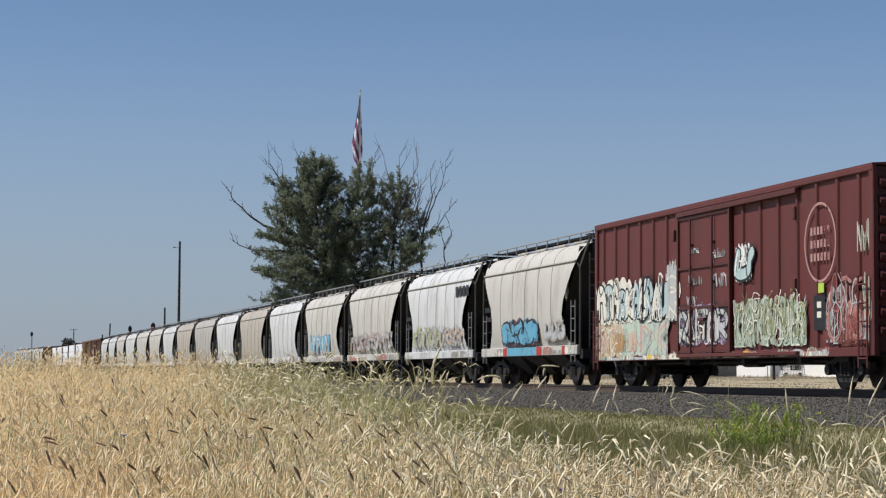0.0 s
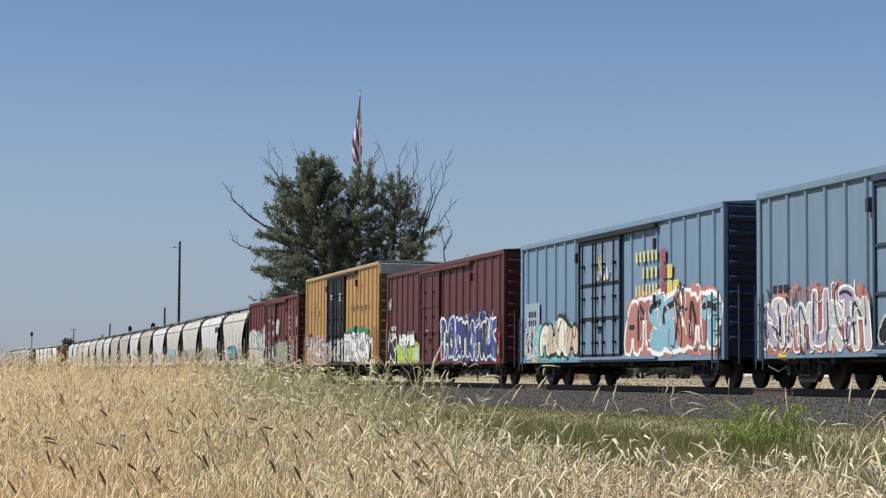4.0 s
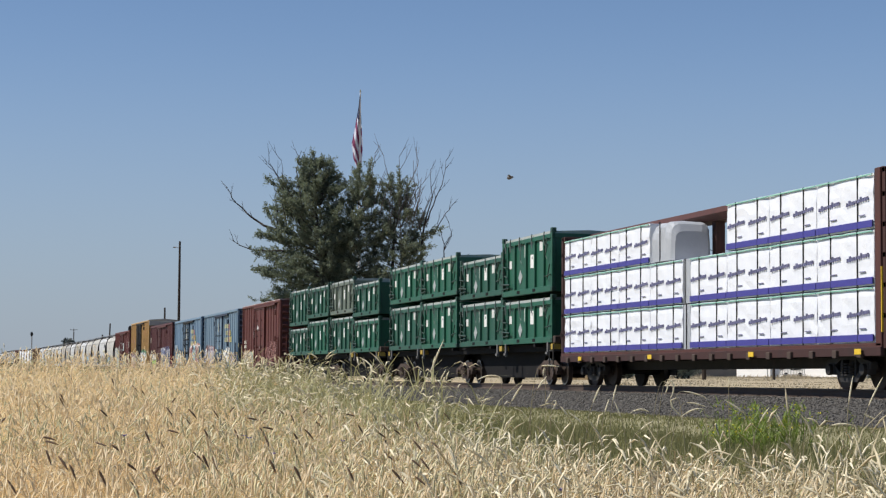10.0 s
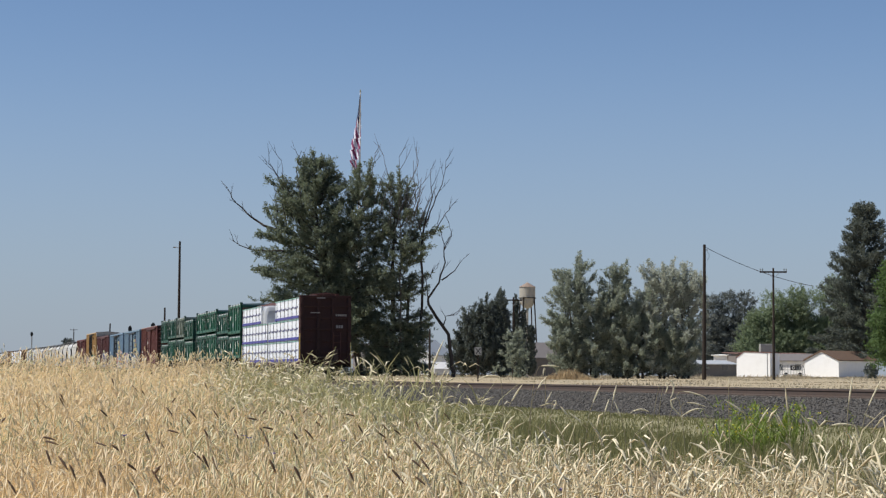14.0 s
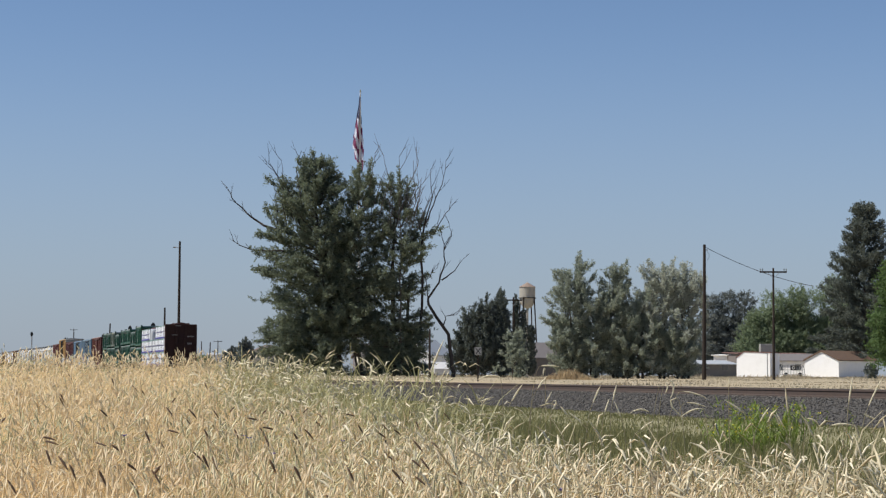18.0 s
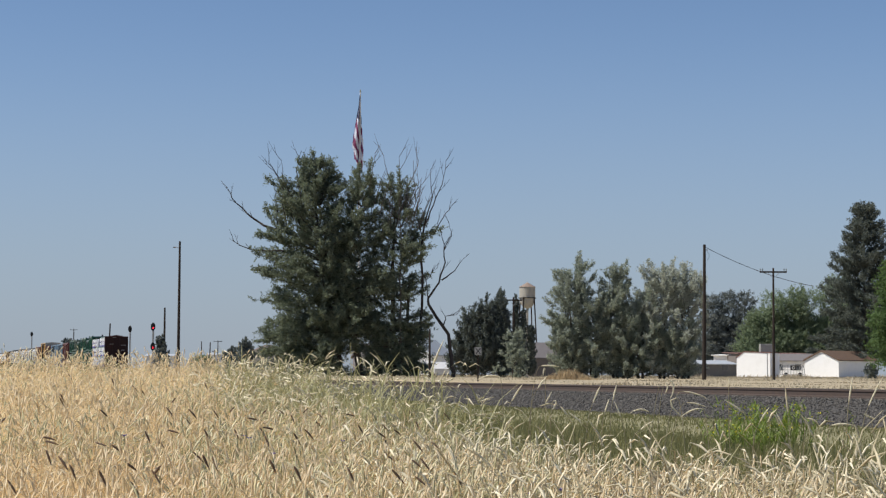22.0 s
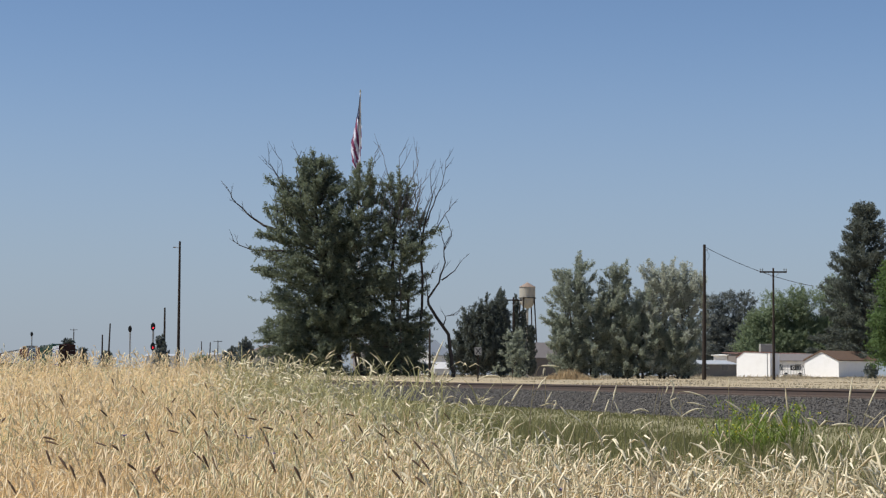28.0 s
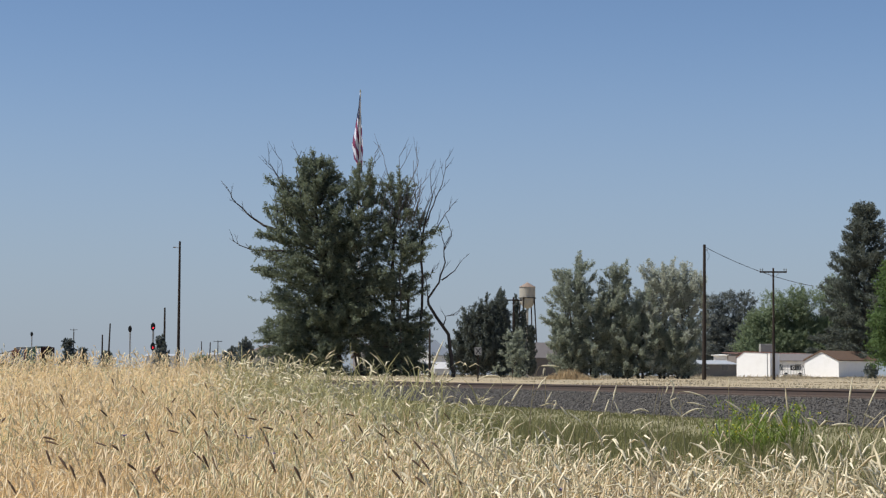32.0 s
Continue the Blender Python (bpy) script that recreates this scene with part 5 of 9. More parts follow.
def train_containers():
    fresh, deep, dusty = (0.010, 0.096, 0.056), (0.012, 0.078, 0.050), (0.115, 0.145, 0.115)
    for y0, y1, specs in ((-65.75, -90.5, ((1.45, 1.95, deep), (1.75, 1.60, deep), (1.75, 1.62, dusty), (1.50, 1.52, deep))), (-92.8, -117.55, ((1.82, 1.54, fresh), (1.84, 1.52, fresh), (1.57, 1.40, deep), (1.46, 1.97, fresh)))):
        L = abs(y1 - y0) + 0.9
        c = (y0 + y1) / 2
        car = thing("flatcar", "long black flatcar with rusty trucks carrying green containers", "flatcar", "railway cars")
        h = L / 2
        fr = Shape()
        for sx in (-1, 1):
            a, b = sorted((sx * 1.06, sx * 1.16))
            fr.box(a, b, -h + 0.2, h - 0.2, 1.12, 1.30, 0.01)
        part("side_sill", fr, SHADE_BLACK, car)
        # girders drawn extra deep so their black also fills the shade below
        fb = Shape()
        for xx in (-0.8, 0.8):
            for ya, yb in ((-h + 3.2, -1.5), (1.5, h - 3.2)):
                fb.prism([(ya - 0.6, 1.30), (ya, 0.85), (ya + 0.8, 0.24), (yb - 0.8, 0.24), (yb, 0.85), (yb + 0.6, 1.30)], "x", xx - 0.05, xx + 0.05)
        part("belly_girder", fb, SHADE_BLACK, car)
        dk = Shape().box(-1.20, 1.20, -h + 0.2, h - 0.2, 1.30, 1.38)
        for q in range(14):
            y = -h + 0.6 + (L - 1.2) * q / 13
            dk.box(-1.15, 1.15, y - 0.08, y + 0.08, 1.12, 1.30)
            if q % 3 == 1:
                dk.box(-1.44, 1.44, y - 0.10, y + 0.10, 1.28, 1.385)
        part("deck", dk, SHADE_BLACK, car)
        part("centre_sill", Shape().box(-0.35, 0.35, -h, h, 0.62, 1.30), SHADE_BLACK, car)
        for q in (-0.485, -0.24, 0.24, 0.485):
            part("reflector", Shape().box(-1.45, -1.18, q * L - 0.17, q * L + 0.17, 1.18, 1.36), surface("dull_yellow_plate", (0.42, 0.29, 0.04), (0.30, 0.21, 0.05), 4, 0.6, 0.002), car, "dull yellow reflector plate")
        bars(car, h - 7.2, h - 5.9, 0.85, 1.0, surface("paint_faint_grey", (0.06, 0.06, 0.06), (0.04, 0.04, 0.04), 3, 0.7, 0), -0.855, "reporting_mark", 5)
        truck(car, 0.0, rusty=True)
        for sy in (-1, 1):
            ladder(car, -1.46, sy * (h - 0.45), 0.45, 1.35, BLACK_STEEL, rungs=2)
            truck(car, sy * (h - 1.85), rusty=True)
            coupler(car, sy * (h - 0.1), sy)
            for q in (0.9, 6.0, 7.1):
                lk = Shape().box(-1.47, -1.40, sy * (h - q) - 0.06, sy * (h - q) + 0.06, 0.98, 1.42, 0.01)
                part("container_lock", lk.box(-1.50, -1.46, sy * (h - q) - 0.10, sy * (h - q) + 0.10, 1.02, 1.10), DULL_STEEL, car)
            rk = Shape().box(-1.40, -1.0, min(sy * (h - 0.25), sy * (h - 0.55)), max(sy * (h - 0.25), sy * (h - 0.55)), 1.38, 1.62, 0.02)
            part("stanchion", rk, RUST_STEEL, car)
        # handbrake wheel
        hb = Shape()
        for q in range(12):
            a0, a1 = 2 * math.pi * q / 12, 2 * math.pi * (q + 1) / 12
            hb.tube([(-1.0 + 0.25 * math.cos(a0), -h + 0.12, 1.62 + 0.25 * math.sin(a0)), (-1.0 + 0.25 * math.cos(a1), -h + 0.12, 1.62 + 0.25 * math.sin(a1))], 0.02, 4)
        part("brake_wheel", hb, RUST_STEEL, car)
        rolls(car, c)
        for i, (lo, up, tone) in enumerate(specs):
            yc = y0 - 3.03 - 6.04 * i - (0.55 if i > 1 else 0)
            for z, hh, tn in ((1.40, lo, fresh if i % 2 else deep), (1.40 + lo + 0.24, up, tone)):
                o = container(hh, tn)
                rolls(o, yc, z)


def lumber_car():
    y0, y1 = -118.75, -141.42
    L = y0 - y1
    c, h = (y0 + y1) / 2, (y0 - y1) / 2
    rust = surface("centerbeam_brown", (0.080, 0.023, 0.018), (0.052, 0.019, 0.016), 1.0, 0.7, 0.004, dirt=(0.018, 0.013, 0.012), dirt_amount=0.8, streak=True)
    # darker copy of the car's brown: shade on the end walls put into colour
    shade_brown = surface("sooty_brown_steel", (0.046, 0.015, 0.013), (0.030, 0.012, 0.011), 1.0, 0.8, 0.004, dirt=(0.012, 0.010, 0.010), dirt_amount=0.7, streak=True)
    car = thing("lumber_flatcar", "brown centerbeam flatcar with tall end walls loaded with wrapped lumber", "flatcar", "railway cars")
    part("deck", Shape().box(-1.5, 1.5, -h, h, 0.92, 1.02, 0.01), rust, car)
    sl = Shape()
    for sx in (-1, 1):
        a, b = sorted((sx * 1.42, sx * 1.52))
        sl.box(a, b, -h, h, 0.74, 0.94, 0.01)
    part("side_sill", sl, shade_brown, car)
    wn_ = Shape()
    wn_.box(-1.6, -1.50, -0.10, 0.10, 0.70, 0.88, 0.015)
    wn_ = wn_.mesh("winch")
    wn_.materials.append(RUST_STEEL)
    for q in range(18):
        o = new("winch", wn_)
        o.parent, o.location = car, (0, -h + 0.9 + (L - 1.8) * q / 17, 0)
    for q in (-0.46, -0.2, 0.12, 0.4):
        part("reflector", Shape().box(-1.61, -1.60, q * L - 0.16, q * L + 0.16, 0.78, 0.9), YELLOW, car, "yellow reflector strip")
    cb = Shape()
    cb.prism([(-0.55, 4.74), (-0.50, 4.90), (0, 4.98), (0.50, 4.90), (0.55, 4.74), (0.3, 4.6), (-0.3, 4.6)], "y", -h, h)
    cb.box(-0.09, 0.09, -h, h, 1.0, 1.2)
    part("top_beam", cb, rust, car)
    for q in range(15):
        y = -h + 0.75 + (L - 1.5) * q / 14
        part("post", Shape().box(-0.14, 0.14, y - 0.14, y + 0.14, 1.0, 4.62, 0.015), rust, car)
    tr = Shape()
    for q in range(7):
        y = -h + 0.75 + (L - 1.5) * (2 * q) / 14
        tr.tube([(0, y, 1.1), (0, y + (L - 1.5) / 14, 4.4)], 0.06, 5)
    part("brace", tr, rust, car)
    for sy in (-1, 1):
        e = Shape()
        a, b = sorted((sy * (h - 0.12), sy * (h + 0.0)))
        e.box(-1.42, 1.42, a, b, 0.9, 4.80, 0.01)
        part("end_wall", e, shade_brown, car)
        fr = Shape()
        p, q = sorted((sy * h, sy * (h + 0.14)))
        for x in (-1.36, -0.42, 0.42, 1.36):
            fr.box(x - 0.09, x + 0.09, p, q, 0.9, 4.78, 0.01)
        for z in (1.6, 2.25, 2.9, 3.55, 4.2, 4.72):
            fr.box(-1.45, 1.45, p, q - 0.03 if sy > 0 else q, z - 0.05, z + 0.05)
        part("end_frame", fr, shade_brown, car)
        truck(car, sy * (h - 2.3))
        coupler(car, sy * h, sy)
    tops = Shape()
    tops.tube([(-0.9, -h, 4.76), (-0.85, -h, 4.86), (0.25, -h, 4.88), (0.3, -h, 4.76)], 0.03, 5)
    tops.box(-0.2, 0.25, -h - 0.1, -h + 0.3, 4.76, 4.84)
    tops.box(0.55, 0.75, -h - 0.1, -h + 0.5, 4.76, 4.90)
    part("top_handrail", tops, rust, car)
    part("corner_post", Shape().box(-1.50, -1.28, -h + 0.005, -h + 0.26, 0.95, 4.78, 0.015), rust, car)
    part("yellow_post", Shape().box(-1.49, -1.45, -h - 0.02, -h + 0.06, 1.25, 2.65), YELLOW, car, "yellow safety strip")
    ladder(car, 0.62, -h - 0.20, 1.2, 2.7, rust, along_y=False)
    gb = Shape()
    gb.tube([(-0.75, -h - 0.22, 1.28), (0.75, -h - 0.22, 1.28)], 0.05, 6)
    gb.box(0.42, 0.66, -h - 0.34, -h - 0.12, 1.02, 1.75, 0.03)
    part("brake_platform", gb, RUST_STEEL, car)
    bw = Shape().tube([(0.12, -h - 0.35, 0.98), (0.12, -h - 0.12, 0.98)], 0.30, 14)
    part("end_device", bw, RUST_STEEL, car, "rusty end-of-train unit")
    part("sticker", Shape().box(0.75, 0.95, -h - 0.30, -h - 0.28, 0.42, 0.58), WHITE, car, "white hose tag")
    mk = surface("paint_dim_white", (0.33, 0.30, 0.29), (0.18, 0.16, 0.15), 4, 0.7, 0)
    e = Shape()
    for k in range(6):
        e.box(0.55 + 0.11 * k, 0.62 + 0.11 * k, -h - 0.155, -h - 0.145, 3.62, 3.74)
    for k in range(3):
        e.box(0.58 + 0.14 * k, 0.69 + 0.14 * k, -h - 0.155, -h - 0.145, 2.95, 3.12)
    e.box(-0.9, -0.35, -h - 0.155, -h - 0.145, 3.78, 3.84)
    e.box(-0.55, -0.05, -h - 0.155, -h - 0.145, 4.62, 4.68)
    part("end_lettering", e, mk, car, "faded white lettering")
    uf = Shape().box(-0.45, 0.45, -h, h, 0.5, 0.94)
    for q in range(12):
        y = -h + 1 + (L - 2) * q / 11
        uf.box(-1.4, 1.4, y - 0.07, y + 0.07, 0.74, 0.92)
    part("underframe", uf, BLACK_STEEL, car)
    rolls(car, c)
    # wrapped bundles, three tiers
    wrap = surface("white_wrap", (0.76, 0.775, 0.81), (0.66, 0.69, 0.76), 1.7, 0.42, 0.05, fine=5.0)
    grey_wrap = surface("grey_tarp", (0.38, 0.40, 0.43), (0.31, 0.33, 0.37), 0.9, 0.5, 0.05, fine=4.0)
    violet = paint("wrap_blue", (0.055, 0.05, 0.28))
    teal = paint("wrap_green", (0.25, 0.52, 0.42))
    inkp = paint("wrap_ink", (0.20, 0.20, 0.34))
    strap_m = paint("strap_black", (0.01, 0.01, 0.012))
    rng = random.Random(77)

    def bundle(ya, yb, z, hh, grey=False, mates=2):
        ym, w = (ya + yb) / 2, abs(yb - ya) / 2
        b = thing("lumber_bundle", "grey tarped lumber bundle strapped on a railcar" if grey else "white wrapped lumber bundle with a blue stripe, strapped on a railcar", "lumber", "wrapped lumber bundles")
        s = Shape()
        ny, nz = max(4, round(w * 5)), 6
        ring = []
        for iz in range(nz + 1):
            for iy in range(ny + 1):
                bulge = 0.018 * noise.noise((ym * 3 + iy * 0.9, z * 2 + iz * 1.1, 4)) - 0.012 * (iy in (0, ny)) - 0.015 * (iz in (0, nz))
                ring.append((-1.36 - bulge * 1.2 if grey is False else -1.34 - 2.2 * bulge, -w + 2 * w * iy / ny + (0.01 if iy in (0,) else 0), hh * iz / nz))
        s.add(ring, [(iz * (ny + 1) + iy, iz * (ny + 1) + iy + 1, (iz + 1) * (ny + 1) + iy + 1, (iz + 1) * (ny + 1) + iy) for iz in range(nz) for iy in range(ny)])
        if grey and w > 0.5:
            # a tarp drawn over the load: rounded ends and top, sagging between the boards
            s = Shape()
            m_, k_ = 18, 14
            for iy in range(m_ + 1):
                e = -1 + 2 * iy / m_
                pull = (1 - abs(e) ** 5) ** 0.5
                for ik in range(k_ + 1):
                    a_ = math.pi * ik / k_
                    cx, cz = math.cos(a_), math.sin(a_)
                    sx_ = math.copysign(abs(cx) ** 0.35, cx)
                    wob = 0.05 * noise.noise((e * 3.1, ik * 0.5, 2)) + 0.02 * noise.noise((e * 9.0, ik * 1.3, 7))
                    s.v.append((-0.74 - (0.62 + wob) * sx_ * (0.80 + 0.20 * pull), w * e, 0.02 + (hh - 0.02 + wob) * cz ** 0.4 * (0.72 + 0.28 * pull) if 0 < ik < k_ else 0.0))
            s.f += [(a * (k_ + 1) + b, a * (k_ + 1) + b + 1, (a + 1) * (k_ + 1) + b + 1, (a + 1) * (k_ + 1) + b) for a in range(m_) for b in range(k_)]
            s.f += [tuple(range(k_ + 1)), tuple(range(m_ * (k_ + 1), (m_ + 1) * (k_ + 1)))]
        else:
            s.box(-1.335, -0.75 if grey else -0.14, -w, w, 0.0, hh)
        part("wrap", s, grey_wrap if grey else wrap, b, smooth=False)
        if not grey:
            part("stripe", Shape().box(-1.389, -1.36, -w + 0.01, w - 0.01, 0.03, 0.18), violet, b, "blue printed stripe")
            part("stripe", Shape().box(-1.387, -1.36, -w + 0.02, w - 0.02, hh - 0.045, hh - 0.015), teal, b, "green printed edge")
            n = max(1, round(2 * w / 1.28))
            for k in range(n):
                yy = w - 2 * w * (k + 0.5) / n
                lt = Shape()
                for q in range(10):
                    p0, z0 = yy + 0.56 - q * 0.112, hh * 0.46 + 0.008 * q
                    tall = 0.12 if q in (1, 6) else 0.08
                    for e0, e1, sh in ((0.0, 0.030, -0.024), (0.046, 0.074, -0.024) if q % 3 else (0.02, 0.06, -0.010)):
                        lt.add([(x_, p0 - e + s_, z0 + zz) for x_ in (-1.393, -1.370) for e, s_, zz in ((e0, 0, 0), (e1, 0, 0), (e1, sh, tall), (e0, sh, tall))], [(0, 1, 2, 3), (7, 6, 5, 4), (0, 4, 5, 1), (1, 5, 6, 2), (2, 6, 7, 3), (3, 7, 4, 0)])
                lt.box(-1.392, -1.372, yy - 0.36, yy - 0.06, hh * 0.25, hh * 0.25 + 0.02)
                part("print", lt, inkp, b, "dark printed company mark")
        for k in range(mates):
            yy = w - 2 * w * (k + 0.5) / mates + rng.uniform(-0.06, 0.06)
            part("strap", Shape().box(-1.393, -1.36, yy - 0.006, yy + 0.006, 0.0, hh), strap_m, b)
        rolls(b, ym, z, -0.13)

    tier = (1.03, 2.26, 3.49)
    hh = 1.20
    bot = [(-119.1, -121.75), (-121.77, -124.4), (-124.42, -127.05), (-127.07, -129.65), (-130.25, -132.8), (-132.82, -135.5), (-135.52, -138.2), (-138.22, -141.08)]
    for ya, yb in bot:
        bundle(ya, yb, tier[0], hh)
    for ya, yb in bot:
        bundle(ya, yb, tier[1], hh)
    for ya, yb in bot[:3]:
        bundle(ya, yb, tier[2], hh - 0.06)
    bundle(-127.07, -128.75, tier[2], hh - 0.08, True, 1)
    for ya, yb in bot[5:]:
        bundle(ya, yb, tier[2], hh)
    # added grey filler pieces in the narrow gap of the lower two tiers
    for z in tier[:2]:
        bundle(-129.7, -130.2, z, hh, True, 1)
    # wrapped loads far ahead
    for i in range(5):
        cc = 307.0 + 18.0 * i
        car2 = thing("lumber_flatcar", "centerbeam flatcar with white wrapped lumber far along the line", "flatcar", "railway cars")
        s = Shape().box(-1.5, 1.5, -8.7, 8.7, 0.75, 1.05)
        for q in (-8.6, 8.6):
            s.box(-1.5, 1.5, q - 0.08, q + 0.08, 1.0, 4.6)
        s.box(-0.3, 0.3, -8.6, 8.6, 4.4, 4.65)
        part("deck", s, rust, car2)
        for k in range(3):
            for j in range(5):
                part("bundle", Shape().box(-1.38, 1.38, -8.3 + 3.32 * j, -8.3 + 3.32 * j + 3.2, 1.06 + 1.1 * k, 1.06 + 1.1 * k + 1.05, 0.03), wrap, car2)
        for sy in (-1, 1):
            truck(car2, sy * 6.6)
        rolls(car2, cc)


def motions():
    """Everything on the train runs along the line at one speed."""
    for ob, s0, z, dx in TRAIN:
        rows = []
        for k in range(17):
            t = 2.0 * k
            y = s0 + SPEED * t
            rows.append((t, pose(TRACK_X + dx, y, rise(y) + z, math.degrees(math.atan((rise(y + 1) - rise(y - 1)) / 2)))))
        walk(ob, rows)
    # wheels turn without slip: one turn of keys for the leading and one for the trailing axle, shared by all
    first = {}
    step = math.degrees(SPEED / FPS / 0.4575)
    for ob in list(scene.objects):
        if ob.name.split(".")[0] not in ("wheelset", "rim") or ob.parent is None or not ob.parent.name.startswith("truck"):
            continue
        side = ob.location.y > 0
        if side not in first:
            walk(ob, [(i / FPS, pose(0, 0.86 if side else -0.86, 0.4575, -step * i)) for i in range(int(DURATION * FPS) + 1)])
            first[side] = ob
        else:
            ob.rotation_mode = "QUATERNION"
            keys = ob.animation_data_create()
            keys.action = first[side].animation_data.action
            keys.action_slot = first[side].animation_data.action_slot
    flag_sway()
    bee_flight()


# ---- crops and grasses ----


def bend(base, height, lean, yaw, curl, steps):
    """Points up many stems at once: base (n,3), leaning by an angle that grows along the stem."""
    n = len(base)
    pts = np.zeros((n, steps + 1, 3))
    pts[:, 0] = base
    cx, cy = np.cos(yaw), np.sin(yaw)
    for i in range(steps):
        a = lean + curl * ((i + 0.5) / steps) ** 1.6
        seg = height / steps
        pts[:, i + 1, 0] = pts[:, i, 0] + np.sin(a) * cx * seg
        pts[:, i + 1, 1] = pts[:, i, 1] + np.sin(a) * cy * seg
        pts[:, i + 1, 2] = pts[:, i, 2] + np.cos(a) * seg
    return pts


def ribbon(pts, width, side_yaw, taper=True):
    """Flat blades along many point rows."""
    n, k, _ = pts.shape
    sx, sy = np.cos(side_yaw), np.sin(side_yaw)
    w = np.linspace(1, 0.25 if taper else 1, k)[None] * width[:, None] / 2
    off = np.stack([w * sx[:, None], w * sy[:, None], np.zeros_like(w)], -1)
    v = np.stack([pts - off, pts + off], 2).reshape(-1, 3)
    b = (np.arange(n) * 2 * k)[:, None] + (np.arange(k - 1) * 2)[None]
    f = np.stack([b, b + 1, b + 3, b + 2], -1).reshape(-1, 4)
    return v, f


def ears(start, direction, length, radius, droop, rng):
    """Many grain heads: three-sided spindles that droop along their length."""
    n = len(start)
    st = np.array([0.0, 0.45, 1.0])
    rad = np.array([0.5, 1.0, 0.15])
    ang = np.arange(3) * 2 * math.pi / 3
    d = direction / np.linalg.norm(direction, axis=1, keepdims=True)
    side = np.cross(d, np.array([[0.3, 0.2, 1.0]]))
    side /= np.linalg.norm(side, axis=1, keepdims=True) + 1e-9
    up = np.cross(side, d)
    pos = start[:, None, :] + d[:, None, :] * (length[:, None] * st[None])[..., None]
    pos[..., 2] -= (droop * length)[:, None] * st[None] ** 2
    r = radius[:, None] * rad[None]
    v = pos[:, :, None, :] + side[:, None, None, :] * (r[..., None] * np.cos(ang))[..., None] + up[:, None, None, :] * (r[..., None] * np.sin(ang))[..., None]
    v = v.reshape(-1, 3)
    f = []
    for i in range(2):
        for j in range(3):
            f.append((i * 3 + j, i * 3 + (j + 1) % 3, (i + 1) * 3 + (j + 1) % 3, (i + 1) * 3 + j))
    f = (np.array(f)[None] + 9 * np.arange(n)[:, None, None]).reshape(-1, 4)
    return v, f


def gz_many(x, y):
    return np.array([ground_z(a, b) for a, b in zip(x, y)])


def scatter(rng, n, u0, u1, d0, d1, power=1.0):
    """Random places inside a wedge ahead of the camera: u in units of distance, d in metres."""
    d = d0 + (d1 - d0) * rng.random(n) ** power
    u = (u0 + (u1 - u0) * rng.random(n)) * d
    return u * math.cos(TURN) + d * math.sin(TURN), -u * math.sin(TURN) + d * math.cos(TURN), u, d


def stand(name, label, category, rng, x, y, height, lean, curl, stem_w, ear_len, ear_r, droop, mat_stem, mat_ear, wind=0.6, blades=1, blade_w=0.007, steps=4, blade_len=(0.2, 0.42), towards=None):
    """A stand of stems with heads and dry blades, one object for stems and one for heads."""
    n = len(x)
    base = np.stack([x, y, gz_many(x, y) - 0.02], -1)
    yaw = rng.uniform(0, 6.283, n) if towards is None else rng.normal(towards[0], towards[1], n)
    pts = bend(base, height, lean, yaw, curl, steps)
    v, f = ribbon(pts, stem_w * 1.25, rng.uniform(-1.3, 1.3, n) - TURN)
    vs, fs = [v], [f]
    k = len(v)
    for b in range(blades):
        at = pts[np.arange(n), rng.integers(1, steps, n)]
        y2 = rng.uniform(0, 6.28, n)
        p2 = bend(at, height * rng.uniform(blade_len[0], blade_len[1], n), rng.uniform(0.3, 0.9, n), y2, rng.uniform(0.5, 1.8, n), 2)
        v, f = ribbon(p2, np.full(n, blade_w) * rng.uniform(0.6, 1.4, n), y2 + 1.57)
        vs.append(v)
        fs.append(f + k)
        k += len(v)
    ob = new(name, raw_mesh(name, np.concatenate(vs), np.concatenate(fs), mat_stem))
    tagged(ob, label, category, kind="stuff")
    v, f = ears(pts[:, -1], pts[:, -1] - pts[:, -2], ear_len, ear_r, droop, rng)
    ob = new(name + "_heads", raw_mesh(name + "_heads", v, f, mat_ear, True))
    tagged(ob, label + ", ripe heads", category, kind="stuff")


def patchy(x, y, k=0.35, seed=0):
    return np.array([noise.noise((a * k, b * k, seed)) + 0.5 * noise.noise((a * k * 3, b * k * 3, seed + 5)) for a, b in zip(x, y)])


